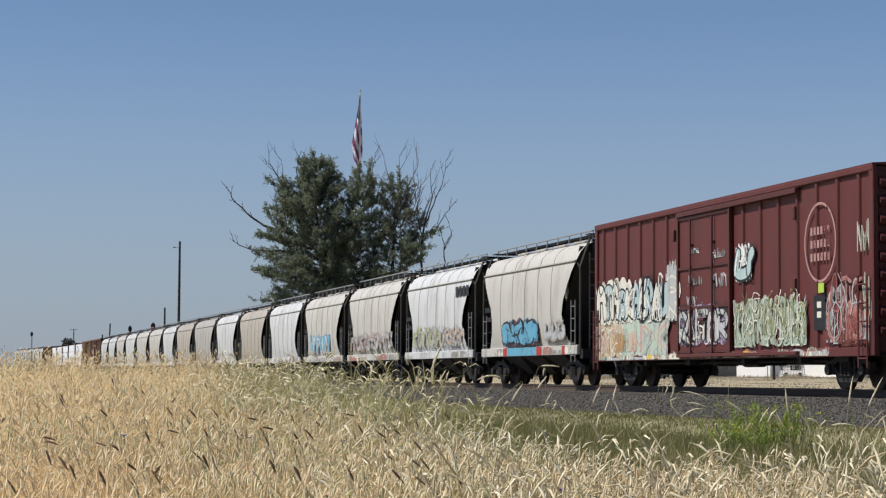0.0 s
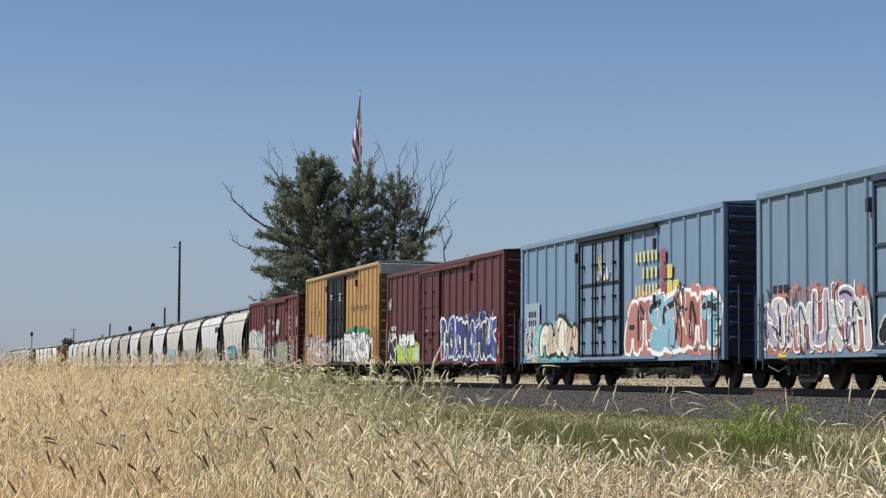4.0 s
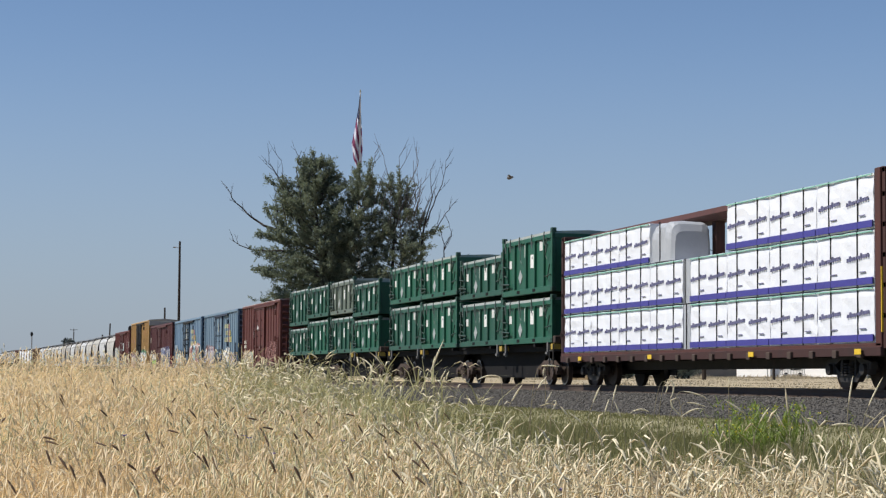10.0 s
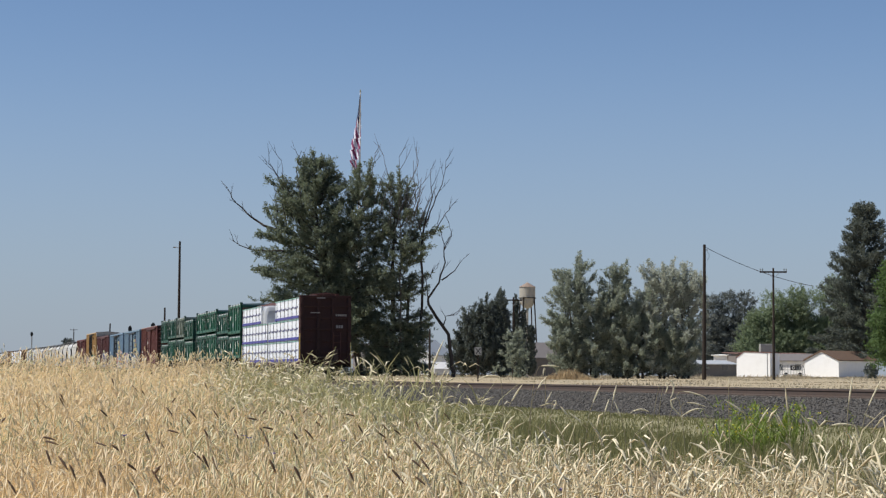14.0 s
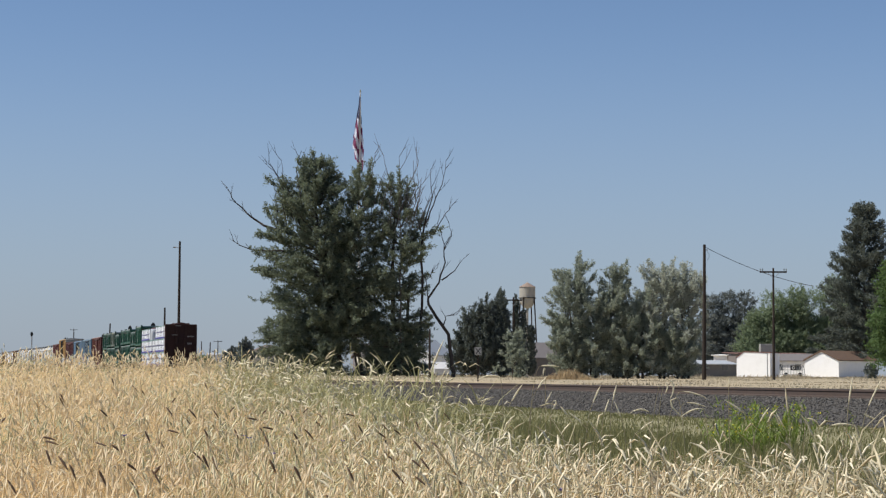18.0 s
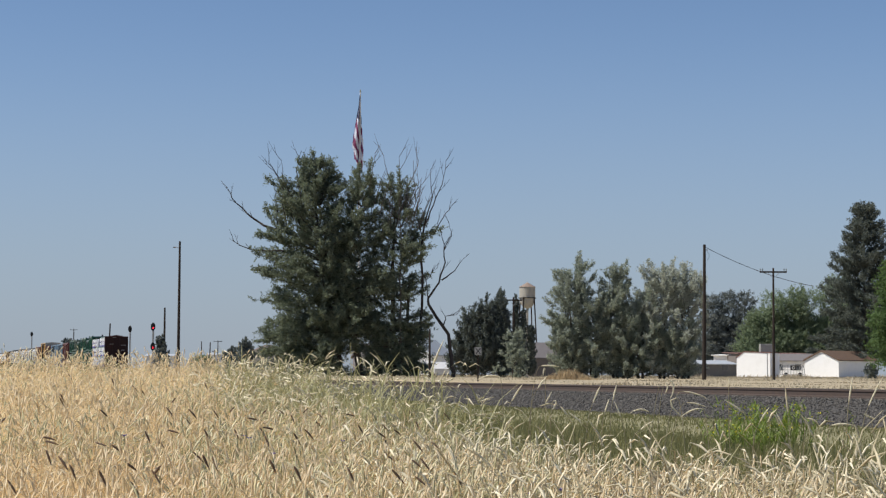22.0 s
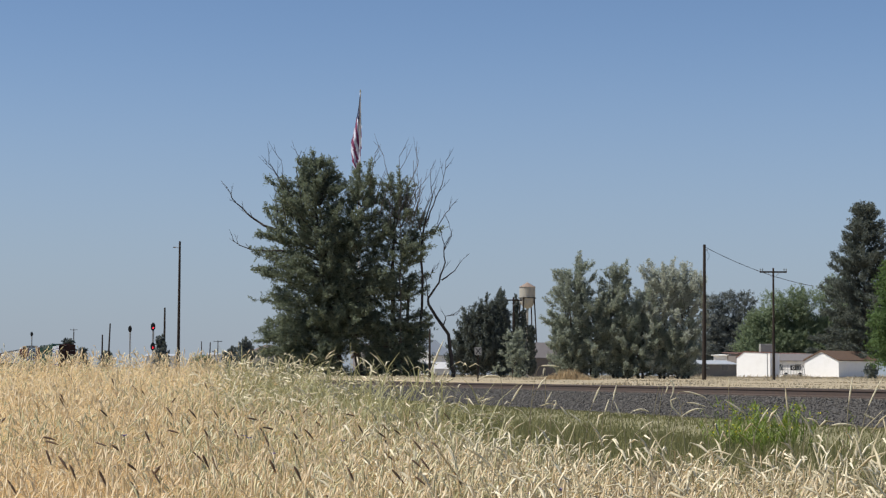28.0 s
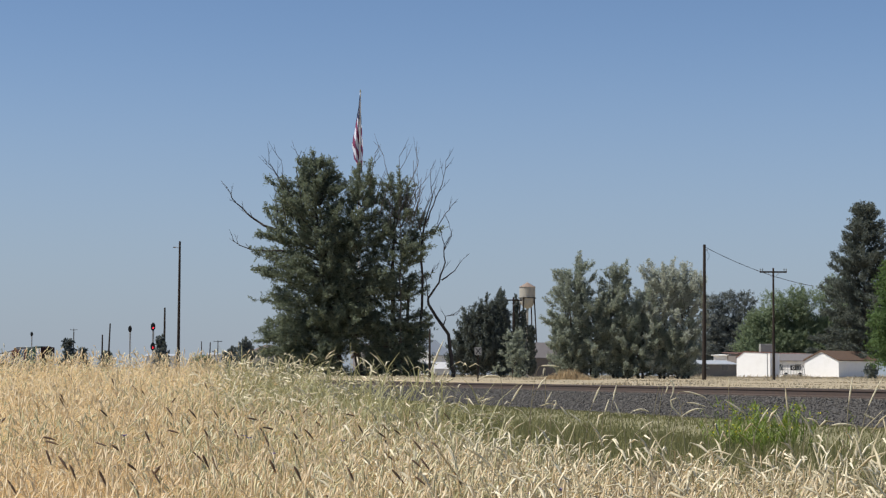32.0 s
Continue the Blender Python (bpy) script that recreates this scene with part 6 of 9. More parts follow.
def crops():
    # colour ranges widened to imitate highlights and dark gaps in the crop
    straw = leafy("ripe_straw", (0.97, 0.80, 0.51), (0.54, 0.42, 0.235), (0.86, 0.70, 0.43), 0.6, 0.45)
    ear = leafy("ripe_ears", (1.0, 0.90, 0.69), (0.66, 0.54, 0.34), (0.90, 0.75, 0.49), 0.6, 0.40)
    # stems darkened below the heads: shade low in the grass put into colour
    pale = leafy("bleached_grass", (0.60, 0.52, 0.34), (0.20, 0.17, 0.10), (0.44, 0.37, 0.22), 0.6, 0.2)
    pale_ear = leafy("bleached_heads", (0.98, 0.91, 0.70), (0.60, 0.51, 0.32), (0.68, 0.58, 0.37), 0.6, 0.2)
    olive = leafy("drying_green_grass", (0.48, 0.45, 0.26), (0.22, 0.22, 0.105), (0.50, 0.47, 0.23), 0.6, 0.3)
    olive_ear = leafy("half_ripe_heads", (0.90, 0.83, 0.56), (0.48, 0.44, 0.25), (0.66, 0.59, 0.36), 0.6, 0.2)
    dark = leafy("dark_heads", (0.19, 0.12, 0.07), (0.085, 0.055, 0.038), (0.14, 0.09, 0.05), 0.7, 0.05)
    rng = np.random.default_rng(11)
    # main crop, thinning out with distance, with greener patches
    for count, d0, d1, hgt in ((17000, 8.0, 13, 0.78), (19000, 13, 22, 0.78), (12500, 22, 37, 0.76)):
        x, y, u, d = scatter(rng, count, -0.24, 0.245, d0, d1, 0.8)
        keep = x < EDGE_X - 0.15 + 0.3 * np.sin(y * 1.3) - np.clip((u / d) * 3.0, 0, 1) * 0.6
        x, y, d = x[keep], y[keep], d[keep]
        big = d0 / 9.0 if d0 > 9 else 1.0
        green = patchy(x, y) + 0.35 * np.clip((x - 1.5) / 3, 0, 1) + rng.normal(0, 0.12, len(x)) > 0.36
        for mask, ms, me, nm, lb in ((~green, straw, ear, "wheat", "dense ripe golden wheat standing in the field"), (green, olive, olive_ear, "green_wheat", "half-ripe greenish patches in the wheat")):
            xx, yy = x[mask], y[mask]
            n = len(xx)
            hump = 1 + 0.10 * patchy(xx, yy, 0.9, 3)
            stand(nm, lb, "wheat", rng, xx, yy, (rng.normal(hgt, 0.07, n) * hump).clip(0.45, 1.0), rng.normal(0.14, 0.26, n), rng.uniform(0.2, 2.6, n), np.full(n, 0.0046) * big ** 0.5, rng.uniform(0.085, 0.15, n), np.full(n, 0.0062) * big ** 0.45, rng.uniform(0.0, 0.6, n), ms, me, blades=2, blade_w=0.009, steps=3)
    # wild grass at the field corner and along the edge
    x, y, u, d = scatter(rng, 15500, -0.11, 0.22, 9, 35, 0.9)
    keep = (np.abs(x - EDGE_X + 1.1) < 1.5 * rng.random(len(x)) + 0.3) & (x < EDGE_X + 0.7 - 1.2 * np.clip(u / d / 0.06, 0, 1))
    x, y = x[keep], y[keep]
    n = len(x)
    tall = np.interp(y, (15, 17, 19.5, 21.5, 24.5, 28, 32), (0.8, 0.84, 1.14, 1.31, 1.06, 0.86, 0.74))
    tall = np.where(tall > 0.8, 0.8 + (tall - 0.8) * np.clip((x - 3.7) / 0.7, 0, 1), tall)
    stand("wild_grass", "tall half-dry wild grass along the field edge", "grass", rng, x, y, (rng.normal(1.0, 0.12, n) * tall).clip(0.45, 1.75), rng.normal(0.14, 0.20, n), rng.uniform(0.6, 2.7, n), np.full(n, 0.0058), rng.uniform(0.12, 0.24, n), 0.0074 + 0.0046 * np.clip((y - 14) / 14, 0, 1), rng.uniform(0.2, 0.9, n), olive, pale_ear, blades=2, blade_w=0.017, blade_len=(0.28, 0.55))
    # bleached grass in the foreground on the track side
    x, y, u, d = scatter(rng, 11000, -0.02, 0.27, 7.4, 17, 0.9)
    keep = (x > 1.6 + 1.2 * rng.random(len(x))) & (x < EDGE_X - 0.75 + 0.4 * rng.random(len(x)) + 1.3 * np.clip((u / d - 0.11) / 0.08, 0, 1))
    x, y = x[keep], y[keep]
    n = len(x)
    stand("bleached_grass", "bleached dry grass with nodding heads beside the field", "grass", rng, x, y, (rng.normal(0.76, 0.16, n) + 0.08 * np.clip((x - 3.6), 0, 1)).clip(0.4, 1.25), rng.normal(0.26, 0.30, n), rng.uniform(0.4, 2.8, n), np.full(n, 0.0050), rng.uniform(0.12, 0.25, n), np.full(n, 0.0080), rng.uniform(0.2, 1.0, n), pale, pale_ear, blades=2, blade_w=0.013, blade_len=(0.28, 0.55))
    # scattered taller heads against the track
    x, y, u, d = scatter(rng, 380, -0.03, 0.25, 9, 19)
    keep = (x > EDGE_X - 1.4) & (x < EDGE_X - 0.2)
    x, y = x[keep], y[keep]
    n = len(x)
    stand("tall_rye", "single tall pale rye stalks with nodding heads", "grass", rng, x, y, rng.normal(1.02, 0.10, n), rng.normal(0.05, 0.12, n), rng.uniform(0.8, 2.4, n), np.full(n, 0.006), rng.uniform(0.10, 0.17, n), np.full(n, 0.0085), rng.uniform(0.1, 0.7, n), pale, pale_ear, blades=0)
    # green verge
    green = leafy("verge_green", (0.255, 0.245, 0.11), (0.185, 0.185, 0.078), (0.24, 0.24, 0.10), 0.6, 0.28)
    tan = leafy("verge_tan", (0.30, 0.26, 0.11), (0.18, 0.17, 0.06), (0.3, 0.26, 0.1), 0.6, 0.25)
    x = EDGE_X - 0.7 + 12.0 * rng.random(42000) ** 0.66
    y = 13 + 66 * rng.random(42000) ** 1.1
    dist = np.hypot(x, y)
    n = len(x)
    base = np.stack([x, y, gz_many(x, y) - 0.02], -1)
    hg = rng.uniform(0.20, 0.36, n) * (1 - 0.72 * np.clip((x - 9.5) / 4.5, 0, 1))
    v, f = ribbon(bend(base, hg, rng.normal(0, 0.25, n), rng.uniform(0, 6.28, n), rng.uniform(0, 0.9, n), 3), 0.007 + 0.00032 * dist, rng.uniform(-0.7, 0.7, n) - TURN)
    pick = rng.random(n) < 0.93
    fq = f.reshape(n, -1, 4)
    for nm, mask, mt in (("verge_grass", pick, green), ("dry_verge_grass", ~pick, tan)):
        ob = new(nm, raw_mesh(nm, v, fq[mask].reshape(-1, 4), mt))
        tagged(ob, "green grass" if mt == green else "drying grass", "grass", kind="stuff")
        ob["label"] = "soft green grass strip between field and ballast" if mt == green else "drying tan grass in the green strip"
    # dry grass beyond the track
    dry = leafy("dry_lot_grass", (0.47, 0.41, 0.29), (0.35, 0.30, 0.21), (0.43, 0.37, 0.26), 0.7, 0.15)
    n = 44000
    x, y, u, d = scatter(rng, n, -0.06, 0.26, 62, 275, 1.0)
    keep = x > 27
    x, y, d = x[keep], y[keep], d[keep]
    n = len(x)
    base = np.stack([x, y, gz_many(x, y) - 0.02], -1)
    clump = np.array([noise.noise((a * 0.22, b * 0.10, 3)) for a, b in zip(x, y)])
    hg = rng.uniform(0.012, 0.042, n) * (1 + 9.0 * np.clip(clump - 0.12, 0, 1)) * (1 + 1.8 * np.clip((d - 190) / 60, 0, 1))
    v, f = ribbon(bend(base, hg, rng.normal(0, 0.3, n), rng.uniform(0, 6.28, n), rng.uniform(0, 0.9, n), 2), 0.015 + 0.00045 * d, rng.uniform(-0.7, 0.7, n) - TURN)
    ob = new("dry_grass", raw_mesh("dry_grass", v, f, dry))
    tagged(ob, "bleached dry grass on the open lot beyond the track", "grass", kind="stuff")
    # a mound of rusty dead brush at the far side of the track
    n = 1500
    u, d = rng.normal(8.9, 1.0, n), 140 + rng.normal(0, 1.0, n)
    x, y = u * math.cos(TURN) + d * math.sin(TURN), -u * math.sin(TURN) + d * math.cos(TURN)
    base = np.stack([x, y, gz_many(x, y) - 0.02], -1)
    hg = (0.62 * np.exp(-((u - 8.9) / 1.3) ** 2) + 0.10) * rng.uniform(0.2, 1.25, n)
    v, f = ribbon(bend(base, hg, rng.normal(0, 0.3, n), rng.uniform(0, 6.28, n), rng.uniform(0.4, 1.6, n), 3), np.full(n, 0.05), rng.uniform(-1.3, 1.3, n) - TURN)
    ob = new("dead_brush", raw_mesh("dead_brush", v, f, leafy("rusty_brush", (0.44, 0.34, 0.20), (0.30, 0.21, 0.12), (0.40, 0.31, 0.18), 0.7, 0.2)))
    tagged(ob, "low mound of rusty brown dead brush beside the track", "brush", kind="stuff")


def dark_rye():
    """Sparse dark heads that nod over the top of the ripe crop."""
    straw = MATS["ripe_straw"]
    dark = leafy("dark_heads", (0.24, 0.16, 0.095), (0.12, 0.078, 0.05), (0.19, 0.125, 0.07), 0.7, 0.1)
    rng = random.Random(57)
    kinds = []
    for k, turn in enumerate((128, 140, 150, 134, 118, 146, 38, 95)):
        t = thing("dark_rye_stalk", "rye stalk with a dark brown nodding head in the wheat", "grass stalk", "dark rye heads")
        a, h = radians(turn), rng.uniform(0.86, 0.95)
        pts = [(-0.05, 0, 0), (-0.035, 0, h * 0.5), (-0.015, 0, h * 0.88), (0.004, 0, h)]
        part("stem", Shape().tube(pts, 0.0028, 4, 0.002), straw, t)
        s, ln = Shape(), rng.uniform(0.06, 0.095)
        d = Vector((math.sin(a), -0.15, math.cos(a)))
        line = [Vector(pts[-1]) + d * (ln * e) - Vector((0, 0, 0.012)) * e * e for e in (0, 0.18, 0.5, 0.8, 1.0)]
        for p0, p1, r0, r1 in zip(line, line[1:], (0.003, 0.0058, 0.0066, 0.0046), (0.0058, 0.0066, 0.0046, 0.001)):
            s.tube([p0, p1], r0, 6, r1, cap=False)
        part("head", s, dark, t, smooth=True)
        kinds.append(t)
    for k in range(72):
        d = 9.2 + 12.5 * rng.random() ** 1.5
        p = spot(rng.uniform(-0.225, 0.01) * d, d)
        m = Matrix.Translation((p.x, p.y, ground_z(p.x, p.y) + rng.uniform(-0.04, 0.03))) @ Matrix.Rotation(-TURN + rng.uniform(-0.5, 0.5), 4, "Z")
        if k < len(kinds):
            kinds[k].matrix_basis = m
        else:
            copy_thing(kinds[rng.randrange(len(kinds))], m)


def weed(at, height, width, count, seed):
    """A yellow-flowered green weed: many stems with narrow leaves and small blossoms."""
    rng = np.random.default_rng(seed)
    t = thing("mustard_weed", "bright green weed with small yellow flowers", "weed", at=Matrix.Translation(at))
    n = count
    base = np.stack([rng.normal(0, width * 0.28, n), rng.normal(0, width * 0.28, n), np.zeros(n)], -1)
    yaw = np.arctan2(base[:, 1], base[:, 0])
    pts = bend(base, height * rng.uniform(0.6, 1.05, n), rng.uniform(0.02, 0.25, n), yaw, rng.uniform(-0.1, 0.3, n), 5)
    v, f = ribbon(pts, np.full(n, 0.014), rng.uniform(-0.6, 0.6, n))
    gm = leafy("weed_green", (0.23, 0.29, 0.075), (0.12, 0.18, 0.04), (0.25, 0.33, 0.06), 0.6, 0.3)
    ob = new("stalk_mass", raw_mesh("stalk_mass", v, f, gm))
    ob.parent = t
    tagged(ob, kind="stuff")
    m = n * 9
    src = rng.integers(0, n, m)
    at2 = pts[src, rng.integers(1, 6, m)]
    yw = rng.uniform(0, 6.28, m)
    lv, lf = ribbon(bend(at2, rng.uniform(0.08, 0.2, m), rng.uniform(0.4, 1.2, m), yw, rng.uniform(0, 1, m), 2), np.full(m, 0.022), yw + 1.57)
    ob = new("foliage", raw_mesh("foliage", lv, lf, gm))
    ob.parent = t
    tagged(ob, kind="stuff")
    k = n
    src = rng.integers(0, n, k)
    c = pts[src, 5] + rng.normal(0, 0.03, (k, 3))
    v, f = ears(c, rng.normal(0, 1, (k, 3)), np.full(k, 0.03), np.full(k, 0.013), np.zeros(k), rng)
    ob = new("blossom", raw_mesh("blossom", v, f, leafy("weed_yellow", (0.62, 0.56, 0.04), (0.45, 0.42, 0.03), (0.6, 0.5, 0.05), 0.5, 0.2)))
    ob.parent = t
    tagged(ob, "small yellow flowers", kind="stuff")


def cornflower(at, seed):
    rng = np.random.default_rng(seed)
    t = thing("cornflower", "small violet-blue cornflower among dry grass", "flower", "cornflowers", at=Matrix.Translation(at))
    s = Shape().tube([(0, 0, -0.6), (0.02, 0, -0.3), (0, 0, 0)], 0.004, 4)
    part("stem", s, MATS["verge_green"], t)
    p = Shape()
    for k in range(9):
        a = 2 * math.pi * k / 9
        p.add([(0, 0, 0), (0.014 * math.cos(a - 0.5), 0.014 * math.sin(a - 0.5), 0.012), (0.026 * math.cos(a), 0.026 * math.sin(a), 0.018), (0.014 * math.cos(a + 0.5), 0.014 * math.sin(a + 0.5), 0.012)], [(0, 1, 2, 3)])
    part("petals", p, surface("violet_petals", (0.14, 0.12, 0.42), (0.22, 0.2, 0.5), 9, 0.6, 0), t)


# ---- trees ----


def limb(shape, p, d, length, r, depth, rng, tips, spread=0.55, sag=0.0):
    """A tapered limb that forks."""
    pts = [Vector(p)]
    dv = Vector(d).normalized()
    n = 4
    for i in range(n):
        k = 0.04 if depth > 3 else 0.13
        dv = (dv + Vector((rng.gauss(0, k), rng.gauss(0, k), rng.gauss(0, 0.08) - sag))).normalized()
        pts.append(pts[-1] + dv * length / n)
    shape.tube(pts, r, 6 if r > 0.06 else 4, r * 0.55, cap=False)
    if depth == 0:
        tips.append(pts[-1])
        return
    for k in range(rng.choice((2, 3))):
        nd = (dv + Vector((rng.gauss(0, spread), rng.gauss(0, spread), rng.gauss(0.12, spread * 0.6)))).normalized()
        limb(shape, pts[-1] if k else pts[-2].lerp(pts[-1], 0.6), nd, length * rng.uniform(0.6, 0.85), r * 0.55, depth - 1, rng, tips, spread, sag)


def foliage(lobes, per, size, seed, up=0.55, reach=0.55, gaps=-0.30):
    """Leaves on short sprays that reach out of a set of uneven lobes (x, y, z, rx, ry, rz): small pointed blades with gaps between the sprays."""
    rng = np.random.default_rng(seed)
    out = []
    for lx, ly, lz, rx, ry, rz in lobes:
        n = max(6, int(per * rx * rz / 16))
        p = rng.normal(0, 1, (n, 3))
        p /= np.linalg.norm(p, axis=1, keepdims=True)
        base = p * (rng.random(n) ** 0.5)[:, None] * 0.86
        d = p * 0.8 + rng.normal(0, 0.45, (n, 3)) + np.array([0, 0, up])
        d /= np.linalg.norm(d, axis=1, keepdims=True)
        c = base * np.array([rx, ry, rz]) + np.array([lx, ly, lz])
        gap = np.array([noise.noise((a * 0.55, b * 0.55, e * 0.55)) for a, b, e in c])
        keep = gap > gaps
        c, d = c[keep], d[keep]
        n = len(c)
        ln = reach * (0.6 + 0.4 * min(rx, rz)) * rng.uniform(0.6, 1.6, n)
        t = rng.random((n, 16))
        q = c[:, None, :] + d[:, None, :] * (ln[:, None] * t)[..., None] + rng.normal(0, 1, (n, 16, 3)) * (0.17 * ln[:, None] * (1.1 - t * 0.85))[..., None]
        out.append(q.reshape(-1, 3))
    c = np.concatenate(out)
    n = len(c)
    a = rng.normal(0, 1, (n, 3))
    a /= np.linalg.norm(a, axis=1, keepdims=True)
    b = np.cross(a, rng.normal(0, 1, (n, 3)))
    b /= np.linalg.norm(b, axis=1, keepdims=True) + 1e-9
    s = (size * rng.uniform(0.5, 1.3, n))[:, None]
    v = np.stack([c - a * s, c + b * s * 0.75, c + a * s], 1).reshape(-1, 3)
    f = np.arange(3 * n).reshape(-1, 3)
    return v, f


def boughs(rng, ax, z0, z1, step, reach, lift, ways=6, depth=0.8, uneven=0.5):
    """Boughs off an upright stem at ax: each a bent line of four points. reach(z, c) gives the reach at height z towards the side c, -1 to 1; uneven: how much they differ."""
    out = []
    z = z0
    while z < z1:
        for q in range(ways):
            a = 2 * math.pi * (q + rng.random()) / ways
            c, s = math.cos(a), math.sin(a)
            e = reach(z, c) * (1.10 - uneven * rng.random() ** 1.3)
            if e < 0.2:
                continue
            x0, up = ax(z), lift(z) * e * rng.uniform(0.4, 1.5)
            droop = 0.14 * e * rng.random()
            out.append([(x0 + e * c * t + rng.gauss(0, 0.05 * e) * t, e * s * depth * t, z + up * t ** 1.2 - droop * t * t) for t in (0.0, 0.35, 0.7, 1.0)])
        z += step * rng.uniform(0.6, 1.4)
    return out


def sprays(paths, seed, twigs=8.0, twig=0.75, leaves=20, size=0.11, inner=0.22, up=0.35, loose=0.11, side=0.75):
    """Leaves along short twigs that leave each bough forwards and sideways: feathery boughs with gaps between them."""
    rng = np.random.default_rng(seed)
    at, way, run = [], [], []
    for path in paths:
        p = np.array(path)
        seg = np.linalg.norm(np.diff(p, axis=0), axis=1)
        total = seg.sum()
        n = max(3, int(total * twigs))
        t = inner + (1 - inner) * rng.random(n) ** 0.8
        k = np.minimum((t * (len(p) - 1)).astype(int), len(p) - 2)
        f = t * (len(p) - 1) - k
        at.append(p[k] + (p[k + 1] - p[k]) * f[:, None])
        d = (p[k + 1] - p[k]) / (seg[k][:, None] + 1e-6)
        d = d * 0.9 + rng.normal(0, side * 0.6, (n, 3)) + np.array([0, 0, up])
        way.append(d / np.linalg.norm(d, axis=1, keepdims=True))
        run.append(twig * rng.uniform(0.45, 1.35, n) * (1.15 - 0.45 * t))
    at, way, run = np.concatenate(at), np.concatenate(way), np.concatenate(run)
    n = len(at)
    t = rng.random((n, leaves)) ** 0.85
    c = (at[:, None] + way[:, None] * (run[:, None] * t)[..., None] + rng.normal(0, 1, (n, leaves, 3)) * (loose * (1.15 - 0.7 * t))[..., None]).reshape(-1, 3)
    m = len(c)
    a = rng.normal(0, 0.75, (m, 3)) + np.repeat(way, leaves, 0)
    a /= np.linalg.norm(a, axis=1, keepdims=True)
    b = np.cross(a, rng.normal(0, 1, (m, 3)))
    b /= np.linalg.norm(b, axis=1, keepdims=True) + 1e-9
    s = (size * rng.uniform(0.5, 1.3, m))[:, None]
    v = np.stack([c - a * s, c + b * s * 0.7, c + a * s], 1).reshape(-1, 3)
    return v, np.arange(3 * m).reshape(-1, 3)


def sprayed_tree(name, label, at, paths, bark, leaf, seed, category="tree", group="", stick=0.05, **kw):
    t = thing(name, label, category, group, at=Matrix.Translation(at) @ Matrix.Rotation(-TURN, 4, "Z"))
    v, f = sprays(paths, seed, **kw)
    new("crown", raw_mesh("crown", v, f, leaf)).parent = t
    branches(t, paths, bark, stick)
    return t


def branches(parent, sticks, mat, r=0.05):
    s = Shape()
    for path in sticks:
        s.tube(path, r, 4, r * 0.3, cap=False)
    return tagged(part("branch_mass", s, mat, parent), kind="stuff")


def tree(name, label, at, height, lobes, bark, leaf, seed, per=160, size=0.2, trunks=((0, 0, 0.3),), category="tree", spread=0.5, group="", up=0.55, reach=0.55, gaps=-0.30, rise_=0.22):
    rng = random.Random(seed)
    t = thing(name, label, category, group, at=Matrix.Translation(at) @ Matrix.Rotation(-TURN, 4, "Z"))
    tips = []
    for tx, ty, r in trunks:
        s = Shape()
        limb(s, (tx, ty, -0.3), (rng.uniform(-0.08, 0.08), 0, 1), height * rise_, r, 4, rng, tips, spread)
        part("trunk", s, bark, t)
    v, f = foliage(lobes, per, size, seed, up, reach, gaps)
    crown = new("crown", raw_mesh("crown", v, f, leaf))
    crown.parent = t
    return t


